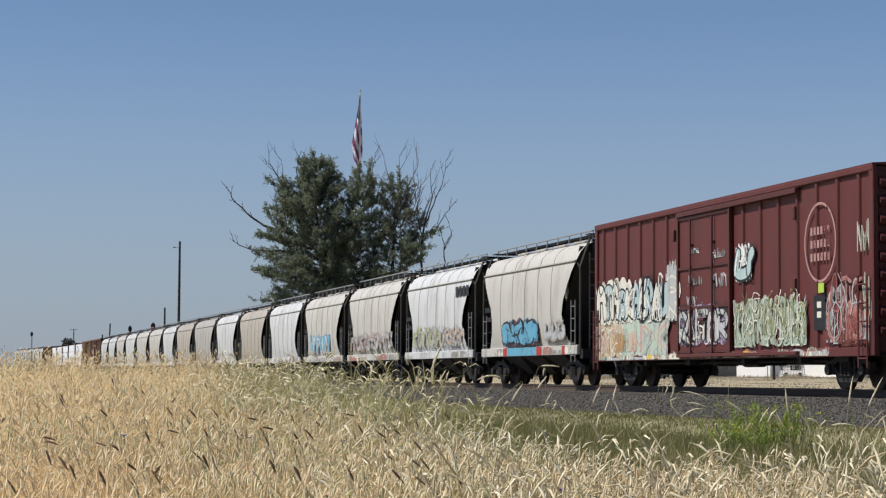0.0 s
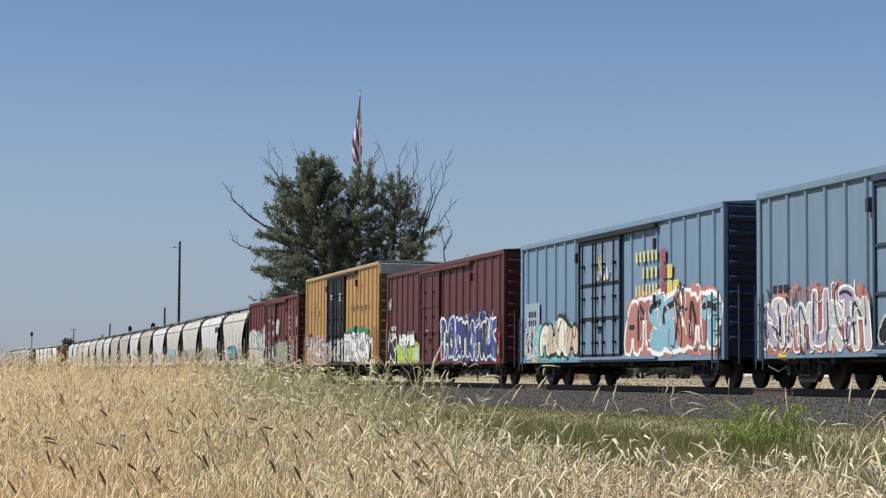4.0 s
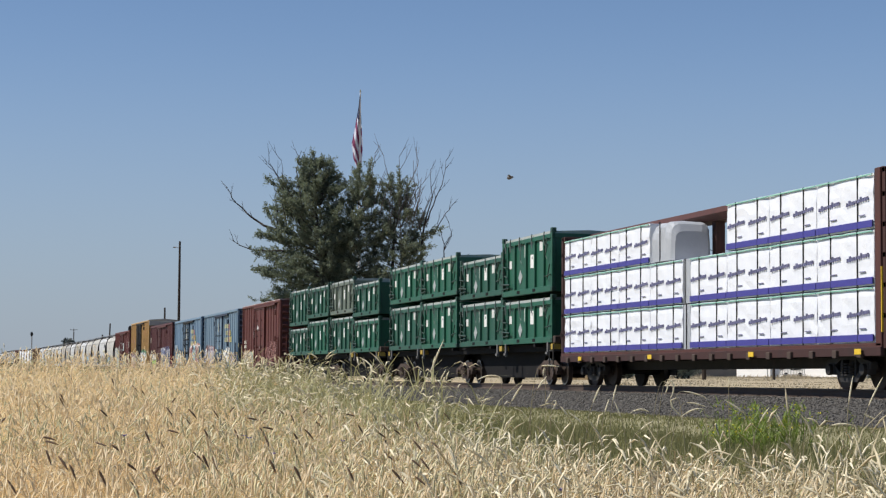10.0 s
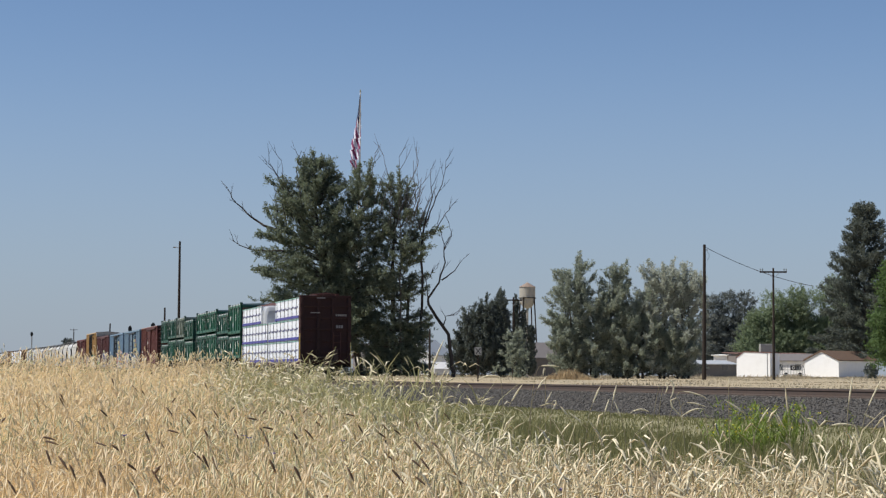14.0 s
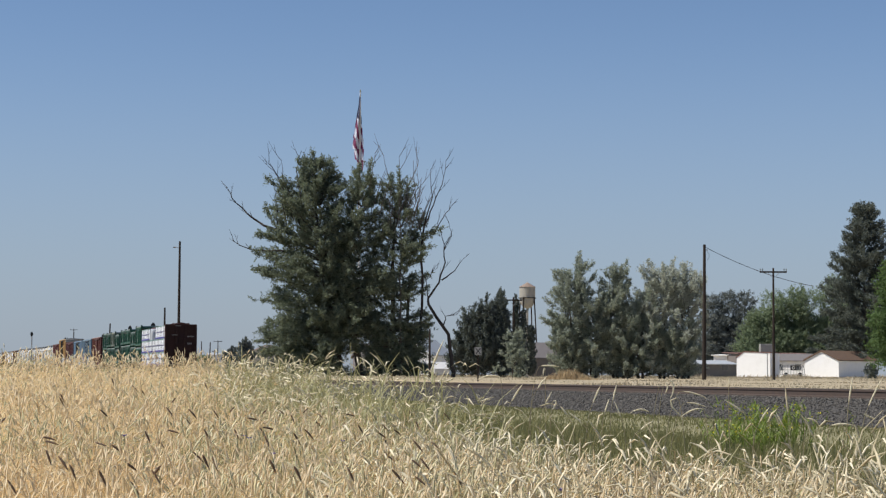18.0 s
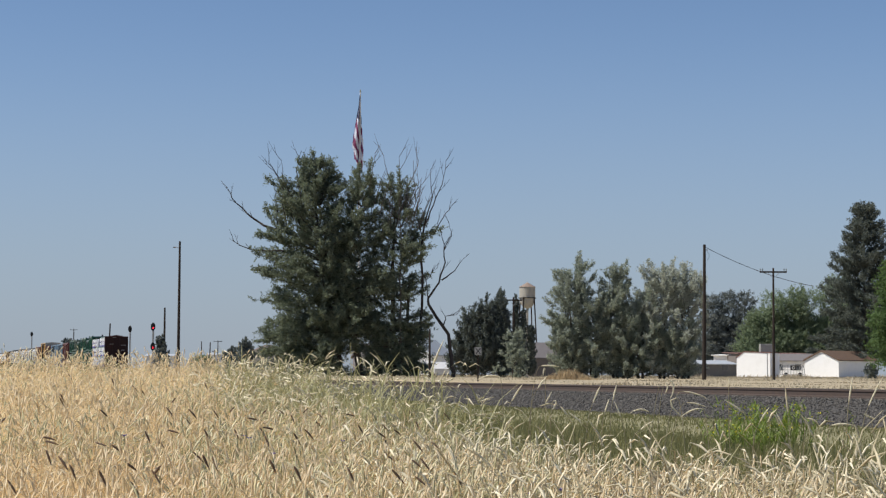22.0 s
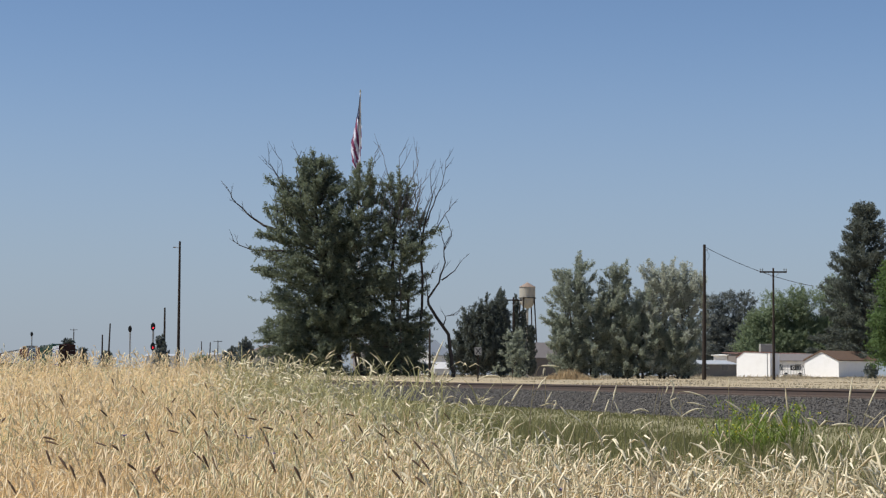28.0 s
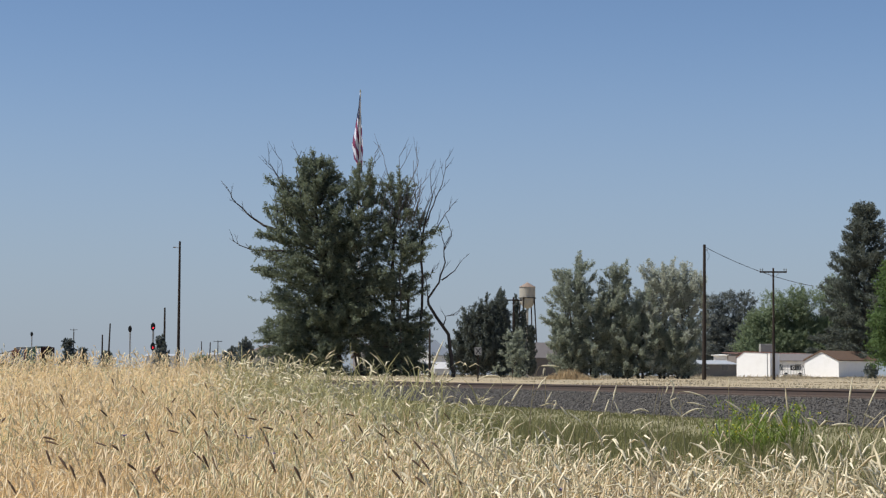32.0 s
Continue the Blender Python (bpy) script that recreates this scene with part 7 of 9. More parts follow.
def big_tree():
    """The large half-dead elm beside the track: three leaders with layered boughs, and bare limbs on both flanks."""
    bark = surface("elm_bark", (0.055, 0.045, 0.036), (0.10, 0.085, 0.07), 3.0, 0.9, 0.03, streak=True)
    # leaf colour lifted to take in the haze before the tree
    leaf = leafy("elm_leaves", (0.215, 0.245, 0.178), (0.140, 0.162, 0.118), (0.20, 0.24, 0.15), 0.85, 0.40)
    at = spot(-7.4, 165)
    at.z = ground_z(at.x, at.y)
    br = random.Random(31)

    def side(table):
        return lambda z: float(np.interp(z, [a for a, b in table], [b for a, b in table]))

    west = side(((0.5, 4.2), (2.0, 4.8), (4.0, 5.4), (6.5, 5.5), (9.0, 5.6), (11.5, 5.3), (13.2, 4.5), (14.8, 3.0), (16.4, 1.8), (18.6, 0.5)))
    east = side(((0.6, 0.8), (2.5, 1.4), (4.0, 2.6), (10.0, 3.2), (14.0, 2.4), (16.5, 1.6), (19.0, 0.5)))
    left_axis = side(((0, -2.2), (5, -2.7), (12, -2.9), (19, -3.4)))
    mid_axis = side(((0, 0.4), (4, -0.1), (10, 0.3), (18, 0.8)))
    right_axis = side(((0, 3.6), (10, 3.7), (18, 3.7)))
    outer = side(((0.4, 2.4), (3.0, 3.0), (4.6, 3.0), (7.4, 2.8), (9.3, 3.8), (11.4, 3.2), (13.0, 2.2), (15.2, 1.4), (17.2, 0.5)))
    inner = side(((0.4, 1.9), (3.0, 2.2), (6.0, 2.6), (12.0, 2.0), (15.0, 1.4), (17.2, 0.4)))

    def both(a, b, d):
        return lambda z, c: (a(z) if c < 0 else b(z)) * abs(c) + (1 - abs(c)) * d(z)

    paths = []
    for ax, z0, z1, step, re, lift, ways in (
            (left_axis, 0.5, 17.9, 0.50, both(west, east, lambda z: 0.75 * west(z)), lambda z: 0.06 + 0.040 * z, 9),
            (mid_axis, 3.4, 16.2, 0.62, both(inner, inner, lambda z: 2.6), lambda z: 0.10 + 0.05 * z, 7),
            (right_axis, 0.4, 16.0, 0.66, both(inner, outer, lambda z: 0.9 * outer(z)), lambda z: 0.05 + 0.05 * z, 6)):
        paths += boughs(br, ax, z0, z1, step, re, lift, ways, 0.8, 0.72)
    # low skirts that reach the ground
    for ax, z0, z1, re, lift in ((lambda z: -3.6, 0.3, 4.6, lambda z, c: 4.3, lambda z: 0.04), (lambda z: 3.4, 0.3, 4.2, lambda z, c: 2.9, lambda z: 0.10)):
        paths += boughs(br, ax, z0, z1, 0.40, re, lift, 9, 0.6, 0.7)
    # shaded inner growth of the lower crown
    paths += boughs(br, lambda z: -0.6, 3.8, 8.4, 0.55, lambda z, c: 4.4, lambda z: 0.12, 9, 0.7, 0.8)
    # ragged upright leaders at the top
    for x, z0, x1, z1 in ((-3.4, 14.8, -3.6, 18.5), (-2.8, 14.8, -2.2, 17.7), (-4.0, 13.8, -4.6, 16.6), (0.3, 13.4, 0.2, 15.9), (1.4, 13.4, 1.5, 16.2), (3.2, 13.6, 3.0, 16.8), (-6.2, 11.8, -7.6, 14.0), (-5.2, 12.8, -6.4, 15.4), (-1.6, 14.0, -1.4, 16.4), (2.2, 13.2, 2.3, 16.0), (4.0, 12.6, 4.4, 15.6)):
        paths.append([(x + (x1 - x) * q, br.uniform(-0.5, 0.5) * q, z0 + (z1 - z0) * q) for q in (0, 0.35, 0.7, 1.0)])
    t = sprayed_tree("elm_tree", "large dark green elm with bare dead branches beside the track", at, paths, bark, leaf, 7, stick=0.05, twigs=8.3, twig=0.85, leaves=21, size=0.105, inner=0.18, loose=0.10, side=0.85)
    rng = random.Random(12)
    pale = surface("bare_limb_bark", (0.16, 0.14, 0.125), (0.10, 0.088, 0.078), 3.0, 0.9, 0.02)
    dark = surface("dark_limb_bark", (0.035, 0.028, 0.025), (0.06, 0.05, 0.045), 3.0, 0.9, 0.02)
    for pts, r, r1 in ((((0.7, 0, -0.3), (0.2, 0, 2.4), (-0.4, 0, 5.4), (-0.8, 0, 9.0), (-2.4, 0, 13.0)), 0.34, 0.10), (((-1.0, 0.4, -0.3), (-1.4, 0.2, 3.0), (-2.6, 0, 8.0), (-3.6, 0, 17.5)), 0.26, 0.05), (((3.3, 0.3, -0.3), (3.3, 0, 4.0), (3.2, 0, 9.0), (3.4, 0, 15.0)), 0.28, 0.06), (((4.6, 0.2, -0.3), (4.4, 0, 3.5), (4.6, 0, 8.0)), 0.22, 0.08)):
        part("trunk", Shape().tube(pts, r, 8, r1, cap=False), bark, t)
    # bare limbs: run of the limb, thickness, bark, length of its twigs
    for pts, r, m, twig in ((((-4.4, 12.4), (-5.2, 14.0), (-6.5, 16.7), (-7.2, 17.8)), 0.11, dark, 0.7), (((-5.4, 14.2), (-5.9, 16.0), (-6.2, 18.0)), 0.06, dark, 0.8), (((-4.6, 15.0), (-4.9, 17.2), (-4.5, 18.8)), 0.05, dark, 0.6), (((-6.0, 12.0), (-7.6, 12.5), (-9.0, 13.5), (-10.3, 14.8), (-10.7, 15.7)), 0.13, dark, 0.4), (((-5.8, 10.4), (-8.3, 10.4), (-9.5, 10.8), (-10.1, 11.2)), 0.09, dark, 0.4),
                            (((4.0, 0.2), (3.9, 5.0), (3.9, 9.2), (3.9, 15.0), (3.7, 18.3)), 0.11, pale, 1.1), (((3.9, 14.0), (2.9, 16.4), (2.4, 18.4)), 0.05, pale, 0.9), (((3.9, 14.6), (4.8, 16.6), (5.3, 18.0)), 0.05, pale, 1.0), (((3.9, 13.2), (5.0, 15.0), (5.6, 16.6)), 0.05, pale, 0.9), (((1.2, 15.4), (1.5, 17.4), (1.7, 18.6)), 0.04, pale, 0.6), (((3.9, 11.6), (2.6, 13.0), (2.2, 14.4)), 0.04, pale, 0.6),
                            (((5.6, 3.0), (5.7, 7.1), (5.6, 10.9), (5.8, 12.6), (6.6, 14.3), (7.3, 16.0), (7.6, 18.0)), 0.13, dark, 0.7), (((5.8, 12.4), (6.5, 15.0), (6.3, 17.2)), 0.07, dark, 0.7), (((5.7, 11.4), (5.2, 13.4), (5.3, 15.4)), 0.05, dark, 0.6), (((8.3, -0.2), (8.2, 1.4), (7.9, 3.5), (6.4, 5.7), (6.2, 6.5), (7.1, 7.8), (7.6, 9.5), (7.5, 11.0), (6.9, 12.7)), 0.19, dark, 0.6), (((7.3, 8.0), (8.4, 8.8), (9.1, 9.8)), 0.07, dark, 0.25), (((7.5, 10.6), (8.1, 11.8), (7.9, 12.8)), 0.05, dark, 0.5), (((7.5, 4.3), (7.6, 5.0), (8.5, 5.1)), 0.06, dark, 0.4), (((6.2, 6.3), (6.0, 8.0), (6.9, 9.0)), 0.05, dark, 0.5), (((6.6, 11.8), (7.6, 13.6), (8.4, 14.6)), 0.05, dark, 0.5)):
        s = Shape()
        fine = []
        y = rng.uniform(-0.8, 0.2)
        for a, b in zip(pts, pts[1:]):
            for k in range(3):
                fine.append((a[0] + (b[0] - a[0]) * k / 3 + (rng.gauss(0, 0.05) if k else 0), y + rng.gauss(0, 0.08), a[1] + (b[1] - a[1]) * k / 3))
        fine.append((pts[-1][0], y, pts[-1][1]))
        s.tube(fine, r, 5, 0.014, cap=False)
        for k in range(3, len(fine)):
            if pts[0][1] < 4 and k < len(fine) * 0.55:
                continue
            way = 1 if fine[k][0] > 0 else -1
            if rng.random() < 0.35:
                continue
            run = (Vector(fine[k]) - Vector(fine[k - 1])).normalized()
            aim = (run * 0.9 + Vector((rng.choice((-0.75, 0.75)) + 0.2 * way, rng.uniform(-0.4, 0.4), 0.25))).normalized()
            ln = rng.uniform(0.9, 2.1) * twig
            bent = [Vector(fine[k]) + aim * (ln * e) + (run + Vector((0, 0, 0.5))) * (0.28 * ln * e * e) for e in (0, 0.3, 0.65, 1.0)]
            s.tube(bent, 0.034, 4, 0.010, cap=False)
            fork = bent[1].lerp(bent[2], 0.5)
            s.tube([fork, fork + (aim.cross(Vector((0, 1, 0))) * rng.choice((-0.3, 0.3)) + aim * 0.5 + Vector((0, 0, 0.2))) * (0.7 * ln)], 0.022, 4, 0.008, cap=False)
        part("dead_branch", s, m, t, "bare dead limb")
    # thin bare shoots that stand out of the crown on both flanks
    for k in range(30):
        right = k % 3 != 0
        x, z = (rng.uniform(1.6, 5.6), rng.uniform(11.5, 14.4)) if right else (rng.uniform(-6.6, -4.2), rng.uniform(12.0, 14.0))
        lean, ln = (rng.uniform(-0.10, 0.42) if right else rng.uniform(-0.55, -0.1)), rng.uniform(2.2, 4.0)
        y = rng.uniform(-1.6, -0.2)
        s = Shape().tube([(x, y, z), (x + lean * ln * 0.3, y, z + ln * 0.36), (x + lean * ln * 0.66 + rng.gauss(0, 0.08), y, z + ln * 0.7), (x + lean * ln * 0.9, y, z + ln)], 0.055, 4, 0.014, cap=False)
        for e in (0.45, 0.7):
            b0 = Vector((x + lean * ln * 0.92 * e, y, z + ln * e))
            s.tube([b0, b0 + Vector((rng.choice((-1, 1)) * rng.uniform(0.2, 0.5), 0, rng.uniform(0.5, 0.9)))], 0.024, 4, 0.008, cap=False)
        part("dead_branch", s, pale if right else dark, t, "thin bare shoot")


def edge_stalks():
    """Single tall bleached stalks that stand up before the track: bearing and height of the bend, distance, sideways run of the stem, length and direction of the head, thickness."""
    pale, heads = MATS["bleached_grass"], MATS["bleached_heads"]
    for u, z, d, run, ear, turn, r in ((0.0500, 0.335, 18.0, -0.16, 0.17, 100, 0.010), (0.0290, 0.235, 18.0, 0.05, 0.22, 242, 0.011), (0.0520, 0.30, 18.2, 0.0, 0.10, 186, 0.010), (-0.0060, 0.28, 20.0, -0.02, 0.36, 24, 0.014), (-0.0010, 0.20, 19.0, -0.05, 0.12, 30, 0.008), (0.1140, 0.22, 18.0, -0.14, 0.20, 205, 0.011), (0.1120, 0.20, 18.2, -0.16, 0.14, 212, 0.009),
                                       (0.1215, 0.115, 17.5, -0.22, 0.24, 118, 0.009), (0.1235, 0.02, 17.2, -0.20, 0.18, 112, 0.009), (0.0630, -0.09, 17.0, -0.04, 0.09, -40, 0.013), (0.0560, 0.03, 17.0, -0.05, 0.11, 215, 0.010), (0.0520, 0.00, 17.4, -0.02, 0.12, 30, 0.008), (0.1445, 0.16, 18.0, 0.02, 0.08, 2, 0.008), (0.2150, 0.03, 15.0, -0.06, 0.24, 28, 0.009), (0.2140, -0.02, 14.0, 0.10, 0.12, 110, 0.009), (0.1840, -0.06, 14.5, -0.05, 0.12, 150, 0.009), (0.0820, -0.05, 16.0, 0.05, 0.12, 20, 0.009), (0.0900, -0.08, 16.0, -0.03, 0.13, -25, 0.009), (0.1720, -0.12, 14.5, 0.08, 0.12, -30, 0.009), (0.1600, -0.10, 15.0, 0.05, 0.13, 35, 0.009), (0.1000, -0.16, 15.0, -0.05, 0.12, 60, 0.009), (0.0700, -0.12, 15.5, 0.06, 0.13, -55, 0.009), (0.0480, 0.13, 17.5, 0.03, 0.14, 40, 0.011), (0.1310, -0.02, 16.5, 0.08, 0.20, 230, 0.009), (0.1180, 0.06, 17.0, 0.10, 0.26, 128, 0.010), (0.0760, 0.02, 16.6, -0.10, 0.16, 25, 0.010), (0.0190, 0.06, 18.5, 0.04, 0.16, 140, 0.010), (0.0350, 0.02, 17.5, -0.05, 0.18, 35, 0.011), (0.1520, -0.04, 15.5, -0.10, 0.18, -60, 0.010), (0.2050, 0.06, 14.5, 0.02, 0.20, 10, 0.009), (0.1960, -0.10, 14.0, -0.06, 0.16, 100, 0.010), (0.1040, -0.04, 16.0, 0.02, 0.16, -120, 0.010), (0.0860, 0.04, 16.8, 0.03, 0.14, 15, 0.009)):
        p = spot(u * d + run, d)
        base = Vector((p.x, p.y, ground_z(p.x, p.y)))
        t = thing("rye_stalk", "tall bleached rye stalk with a nodding head", "grass stalk", "tall rye stalks", at=Matrix.Translation(base) @ Matrix.Rotation(-TURN, 4, "Z"))
        top = Vector((-run, 0, z - base.z))
        a = radians(turn)
        end = Vector((math.sin(a), 0, math.cos(a)))
        ctrl = top - Vector((end.x, 0, max(0.35, end.z))) * 0.22 if turn < 90 and turn > -90 else Vector((-run * 0.35, 0, top.z * 1.04))
        pts = [Vector((0, 0, -0.05))] + [ctrl * (2 * k / 9 * (1 - k / 9)) + top * (k / 9) ** 2 for k in range(1, 10)]
        part("stem", Shape().tube(pts, 0.0042, 4, 0.003), pale, t)
        dirn = (pts[-1] - pts[-2]).normalized()
        e, q = [pts[-1]], pts[-1]
        for k in range(1, 6):
            m = (dirn * (1 - k / 5) + end * (0.4 + k / 5)).normalized()
            q = q + m * ear / 5
            e.append(q)
        s = Shape()
        n = 6
        for k, c in enumerate(e):
            rr = r * (0.3, 0.62, 0.7, 0.66, 0.45, 0.08)[k]
            dv = (e[min(5, k + 1)] - e[max(0, k - 1)]).normalized()
            sd = Vector((dv.z, 0, -dv.x))
            for w in range(n):
                an = 2 * math.pi * w / n
                s.v.append(tuple(c + sd * math.cos(an) * rr + Vector((0, 1, 0)) * math.sin(an) * rr))
        for k in range(5):
            for w in range(n):
                s.f.append((k * n + w, k * n + (w + 1) % n, (k + 1) * n + (w + 1) % n, (k + 1) * n + w))
        part("head", s, heads, t, smooth=True)


def other_trees():
    bark = MATS["elm_bark"]
    silver = leafy("olive_silver_leaves", (0.38, 0.41, 0.34), (0.25, 0.28, 0.23), (0.31, 0.35, 0.26), 0.85, 0.42)
    # paler copy of the silver leaves: sunlight on the right-hand crowns painted in
    sunlit_leaf = leafy("olive_pale_leaves", (0.56, 0.585, 0.52), (0.32, 0.345, 0.295), (0.42, 0.45, 0.37), 0.85, 0.42)
    # juniper, pine and poplar colours lightened: distance haze is mixed into them
    deep = leafy("juniper_needles", (0.155, 0.178, 0.160), (0.095, 0.113, 0.107), (0.10, 0.12, 0.08), 0.85, 0.25)
    pine = leafy("pine_needles", (0.175, 0.20, 0.195), (0.115, 0.135, 0.135), (0.15, 0.17, 0.14), 0.85, 0.25)
    maple = leafy("maple_leaves", (0.125, 0.19, 0.075), (0.08, 0.13, 0.05), (0.125, 0.20, 0.06), 0.8, 0.38)
    mid = leafy("poplar_leaves", (0.235, 0.29, 0.185), (0.185, 0.235, 0.15), (0.22, 0.28, 0.15), 0.9, 0.45)

    def place(u, d):
        p = spot(u, d)
        p.z = ground_z(p.x, p.y)
        return p

    def lobes_for(w, h, n, seed, low=0.12, top=0.5):
        r = random.Random(seed)
        out = []
        for i in range(n):
            z = h * (low + (0.95 - low) * (i + 0.5) / n)
            half = w * 0.58 * (1 - top * max(0, (z / h - 0.35)) / 0.65)
            for k in range(3):
                rr = half * r.uniform(0.42, 0.66)
                out.append((r.uniform(-1, 1) * (half - rr), r.uniform(-1, 1) * (half - rr) * 0.8, z, rr, rr, max(0.5, h * 0.11 * r.uniform(0.8, 1.4))))
        return out

    # grey-green group beyond the line: steep ragged shoots with gaps between the crowns
    for u, w, h, low, sd, m in ((12.5, 2.5, 11.3, 0.2, 21, silver), (16.4, 2.0, 11.0, 0.2, 22, silver), (20.9, 3.0, 10.8, 0.2, 23, sunlit_leaf), (23.2, 2.6, 10.8, 0.2, 24, sunlit_leaf), (14.3, 2.9, 7.0, 0.1, 25, silver), (18.8, 2.8, 7.4, 0.1, 26, silver), (11.9, 1.9, 4.6, 0.1, 27, silver), (17.4, 2.6, 4.6, 0.1, 28, silver), (22.6, 2.6, 4.0, 0.1, 29, silver)):
        lr = random.Random(sd)
        ps = boughs(lr, lambda z: 0.25 * math.sin(z * 0.5 + sd), low, h * 0.86, h / 17, lambda z, c: w * max(0.22, math.sin(math.pi * min(1, 0.24 + 0.74 * z / h)) ** 0.6), lambda z: 0.45 + 0.9 * z / h, 6, 0.9, 0.65)
        for q in range(7):
            x = w * lr.uniform(-0.8, 0.8)
            z1 = h * (1.0 - 0.28 * abs(x) / w) * lr.uniform(0.86, 1.02)
            ps.append([(x * (0.35 + 0.65 * k), lr.uniform(-0.6, 0.6) * k, h * 0.5 + (z1 - h * 0.5) * k) for k in (0, 0.35, 0.7, 1.0)])
        t = sprayed_tree("russian_olive", "grey-green bushy tree with a ragged crown beyond the track", place(u, 190), ps, surface("grey_twig_bark", (0.12, 0.11, 0.10), (0.08, 0.07, 0.065), 3.0, 0.9, 0.02), m, sd, group="trees beyond the track", stick=0.03, twigs=8.0, twig=0.75, leaves=17, size=0.115, inner=0.12, up=0.6, loose=0.11)
        for q in range(2):
            part("trunk", Shape().tube([(0.4 * q, 0, -0.3), (0.5 * q - 0.1, 0, h * 0.3), (0.9 * q - 0.4, 0, h * 0.85)], 0.14, 6, 0.03, cap=False), bark, t)
    # dark junipers
    for u, w, h, sd in ((2.7, 2.8, 6.6, 31), (4.1, 2.8, 7.6, 32), (5.4, 1.7, 7.9, 33), (1.9, 2.4, 4.6, 35), (3.6, 4.6, 4.4, 36), (5.0, 2.4, 6.4, 37), (5.9, 1.1, 6.2, 38)):
        jr = random.Random(sd)
        ps = boughs(jr, lambda z: 0.0, 0.1, h * 0.84, 0.42, lambda z, c: 0.15 + w * 0.56 * max(0.0, 1 - z / h) ** 0.55, lambda z: 0.9 + 0.5 * z / h, 6, 0.9, 0.6)
        ps.append([(0, 0, h * k) for k in (0.5, 0.7, 0.85, 1.0)])
        sprayed_tree("juniper", "dense dark green juniper with upright sprays beyond the track", place(u, 185), ps, bark, deep, sd, group="junipers", stick=0.03, twigs=8.0, twig=0.6, leaves=16, size=0.11, inner=0.05, up=0.9, loose=0.10)
    for u, w, h, sd in ((6.3, 0.55, 9.6, 41), (7.95, 0.26, 8.8, 42), (8.75, 0.30, 7.2, 43), (9.6, 0.42, 5.4, 44)):
        cr = random.Random(sd)
        ps = boughs(cr, lambda z: 0.0, 0.1, h * 0.9, 0.30, lambda z, c: 0.12 + w * max(0.0, 1 - z / h) ** 0.35, lambda z: 1.5, 6, 1.0, 0.4)
        ps.append([(0, 0, h * k) for k in (0.4, 0.6, 0.8, 1.0)])
        sprayed_tree("columnar_cypress", "slim columnar dark cypress", place(u, 215), ps, bark, deep, sd, group="columnar trees", stick=0.02, twigs=10.0, twig=0.5, leaves=16, size=0.12, inner=0.05, up=1.4, loose=0.07, side=0.5)
    tree("shrub", "grey-green shrub beside a shed", place(6.4, 180), 4.3, lobes_for(3.2, 4.3, 5, 45, 0.02, 0.4), bark, silver, 45, 600, 0.16, ((0, 0, 0.08),), "shrub")
    # distant wood behind the houses
    for u, w, h, sd, m in ((57.4, 9.5, 17.4, 51, pine), (60.6, 9.0, 18.6, 52, pine), (64.2, 10.0, 18.2, 53, pine), (67.5, 9.0, 14.5, 54, mid), (59.0, 9.0, 11.0, 55, pine), (63.0, 9.0, 10.0, 56, pine)):
        dr = random.Random(sd)
        ps = boughs(dr, lambda z: 0.0, 0.5, h * 0.95, 0.95, lambda z, c: 0.5 + w * 0.52 * max(0.0, 1 - z / h) ** 0.7, lambda z: 0.3, 7, 1.0, 0.5)
        t = sprayed_tree("distant_tree", "tall dark tree behind the houses", place(u, 420), ps, bark, m, sd, group="trees behind the houses", stick=0.06, twigs=3.2, twig=1.3, leaves=16, size=0.24, inner=0.1, up=0.5, loose=0.28)
        part("trunk", Shape().tube([(0, 0, -0.3), (0, 0, h * 0.9)], 0.3, 6, 0.05, cap=False), bark, t)
    for u, w, h, sd in ((53.4, 8.0, 10.6, 61), (56.6, 9.0, 13.6, 62), (60.4, 9.5, 14.6, 63), (64.8, 9.5, 16.4, 64), (51.6, 8.0, 9.0, 65), (55.4, 9.0, 9.4, 66), (59.2, 9.0, 9.0, 68), (63.4, 9.0, 9.6, 69), (69.0, 10.0, 15.0, 67)):
        tree("poplar", "broad green shade tree behind the houses", place(u, 330), h, lobes_for(w, h, 7, sd, 0.05, 0.3), bark, mid, sd, 420, 0.17, ((0, 0, 0.25),), spread=0.25, group="trees behind the houses", up=0.8, reach=0.8)
    pr = random.Random(71)
    needles = leafy("dark_pine_needles", (0.155, 0.175, 0.15), (0.085, 0.102, 0.09), (0.13, 0.15, 0.11), 0.85, 0.25)
    cone = boughs(pr, lambda z: 0.0, 3.0, 26.2, 0.80, lambda z, c: 0.35 + 8.8 * max(0.0, 1 - z / 27.2) ** 0.8, lambda z: 0.12 + 0.022 * z, 9, 1.0, 0.5)
    t = sprayed_tree("pine", "tall ragged conical pine tree", place(64.6, 303), cone, bark, needles, 71, stick=0.06, twigs=5.0, twig=1.1, leaves=20, size=0.17, inner=0.15, up=0.5, loose=0.2)
    part("trunk", Shape().tube([(0, 0, -0.3), (0, 0, 12), (0, 0, 26)], 0.36, 8, 0.05, cap=False), bark, t)
    for u, w, h, sd in ((51.4, 6.4, 12.6, 81), (54.4, 8.4, 15.6, 82)):
        tree("maple", "bright green leafy tree near the houses", place(u, 225), h, lobes_for(w, h, 9, sd, 0.16, 0.30), bark, maple, sd, 460, 0.17, ((0, 0, 0.25),), spread=0.2, group="leafy trees", up=0.6, reach=0.7)
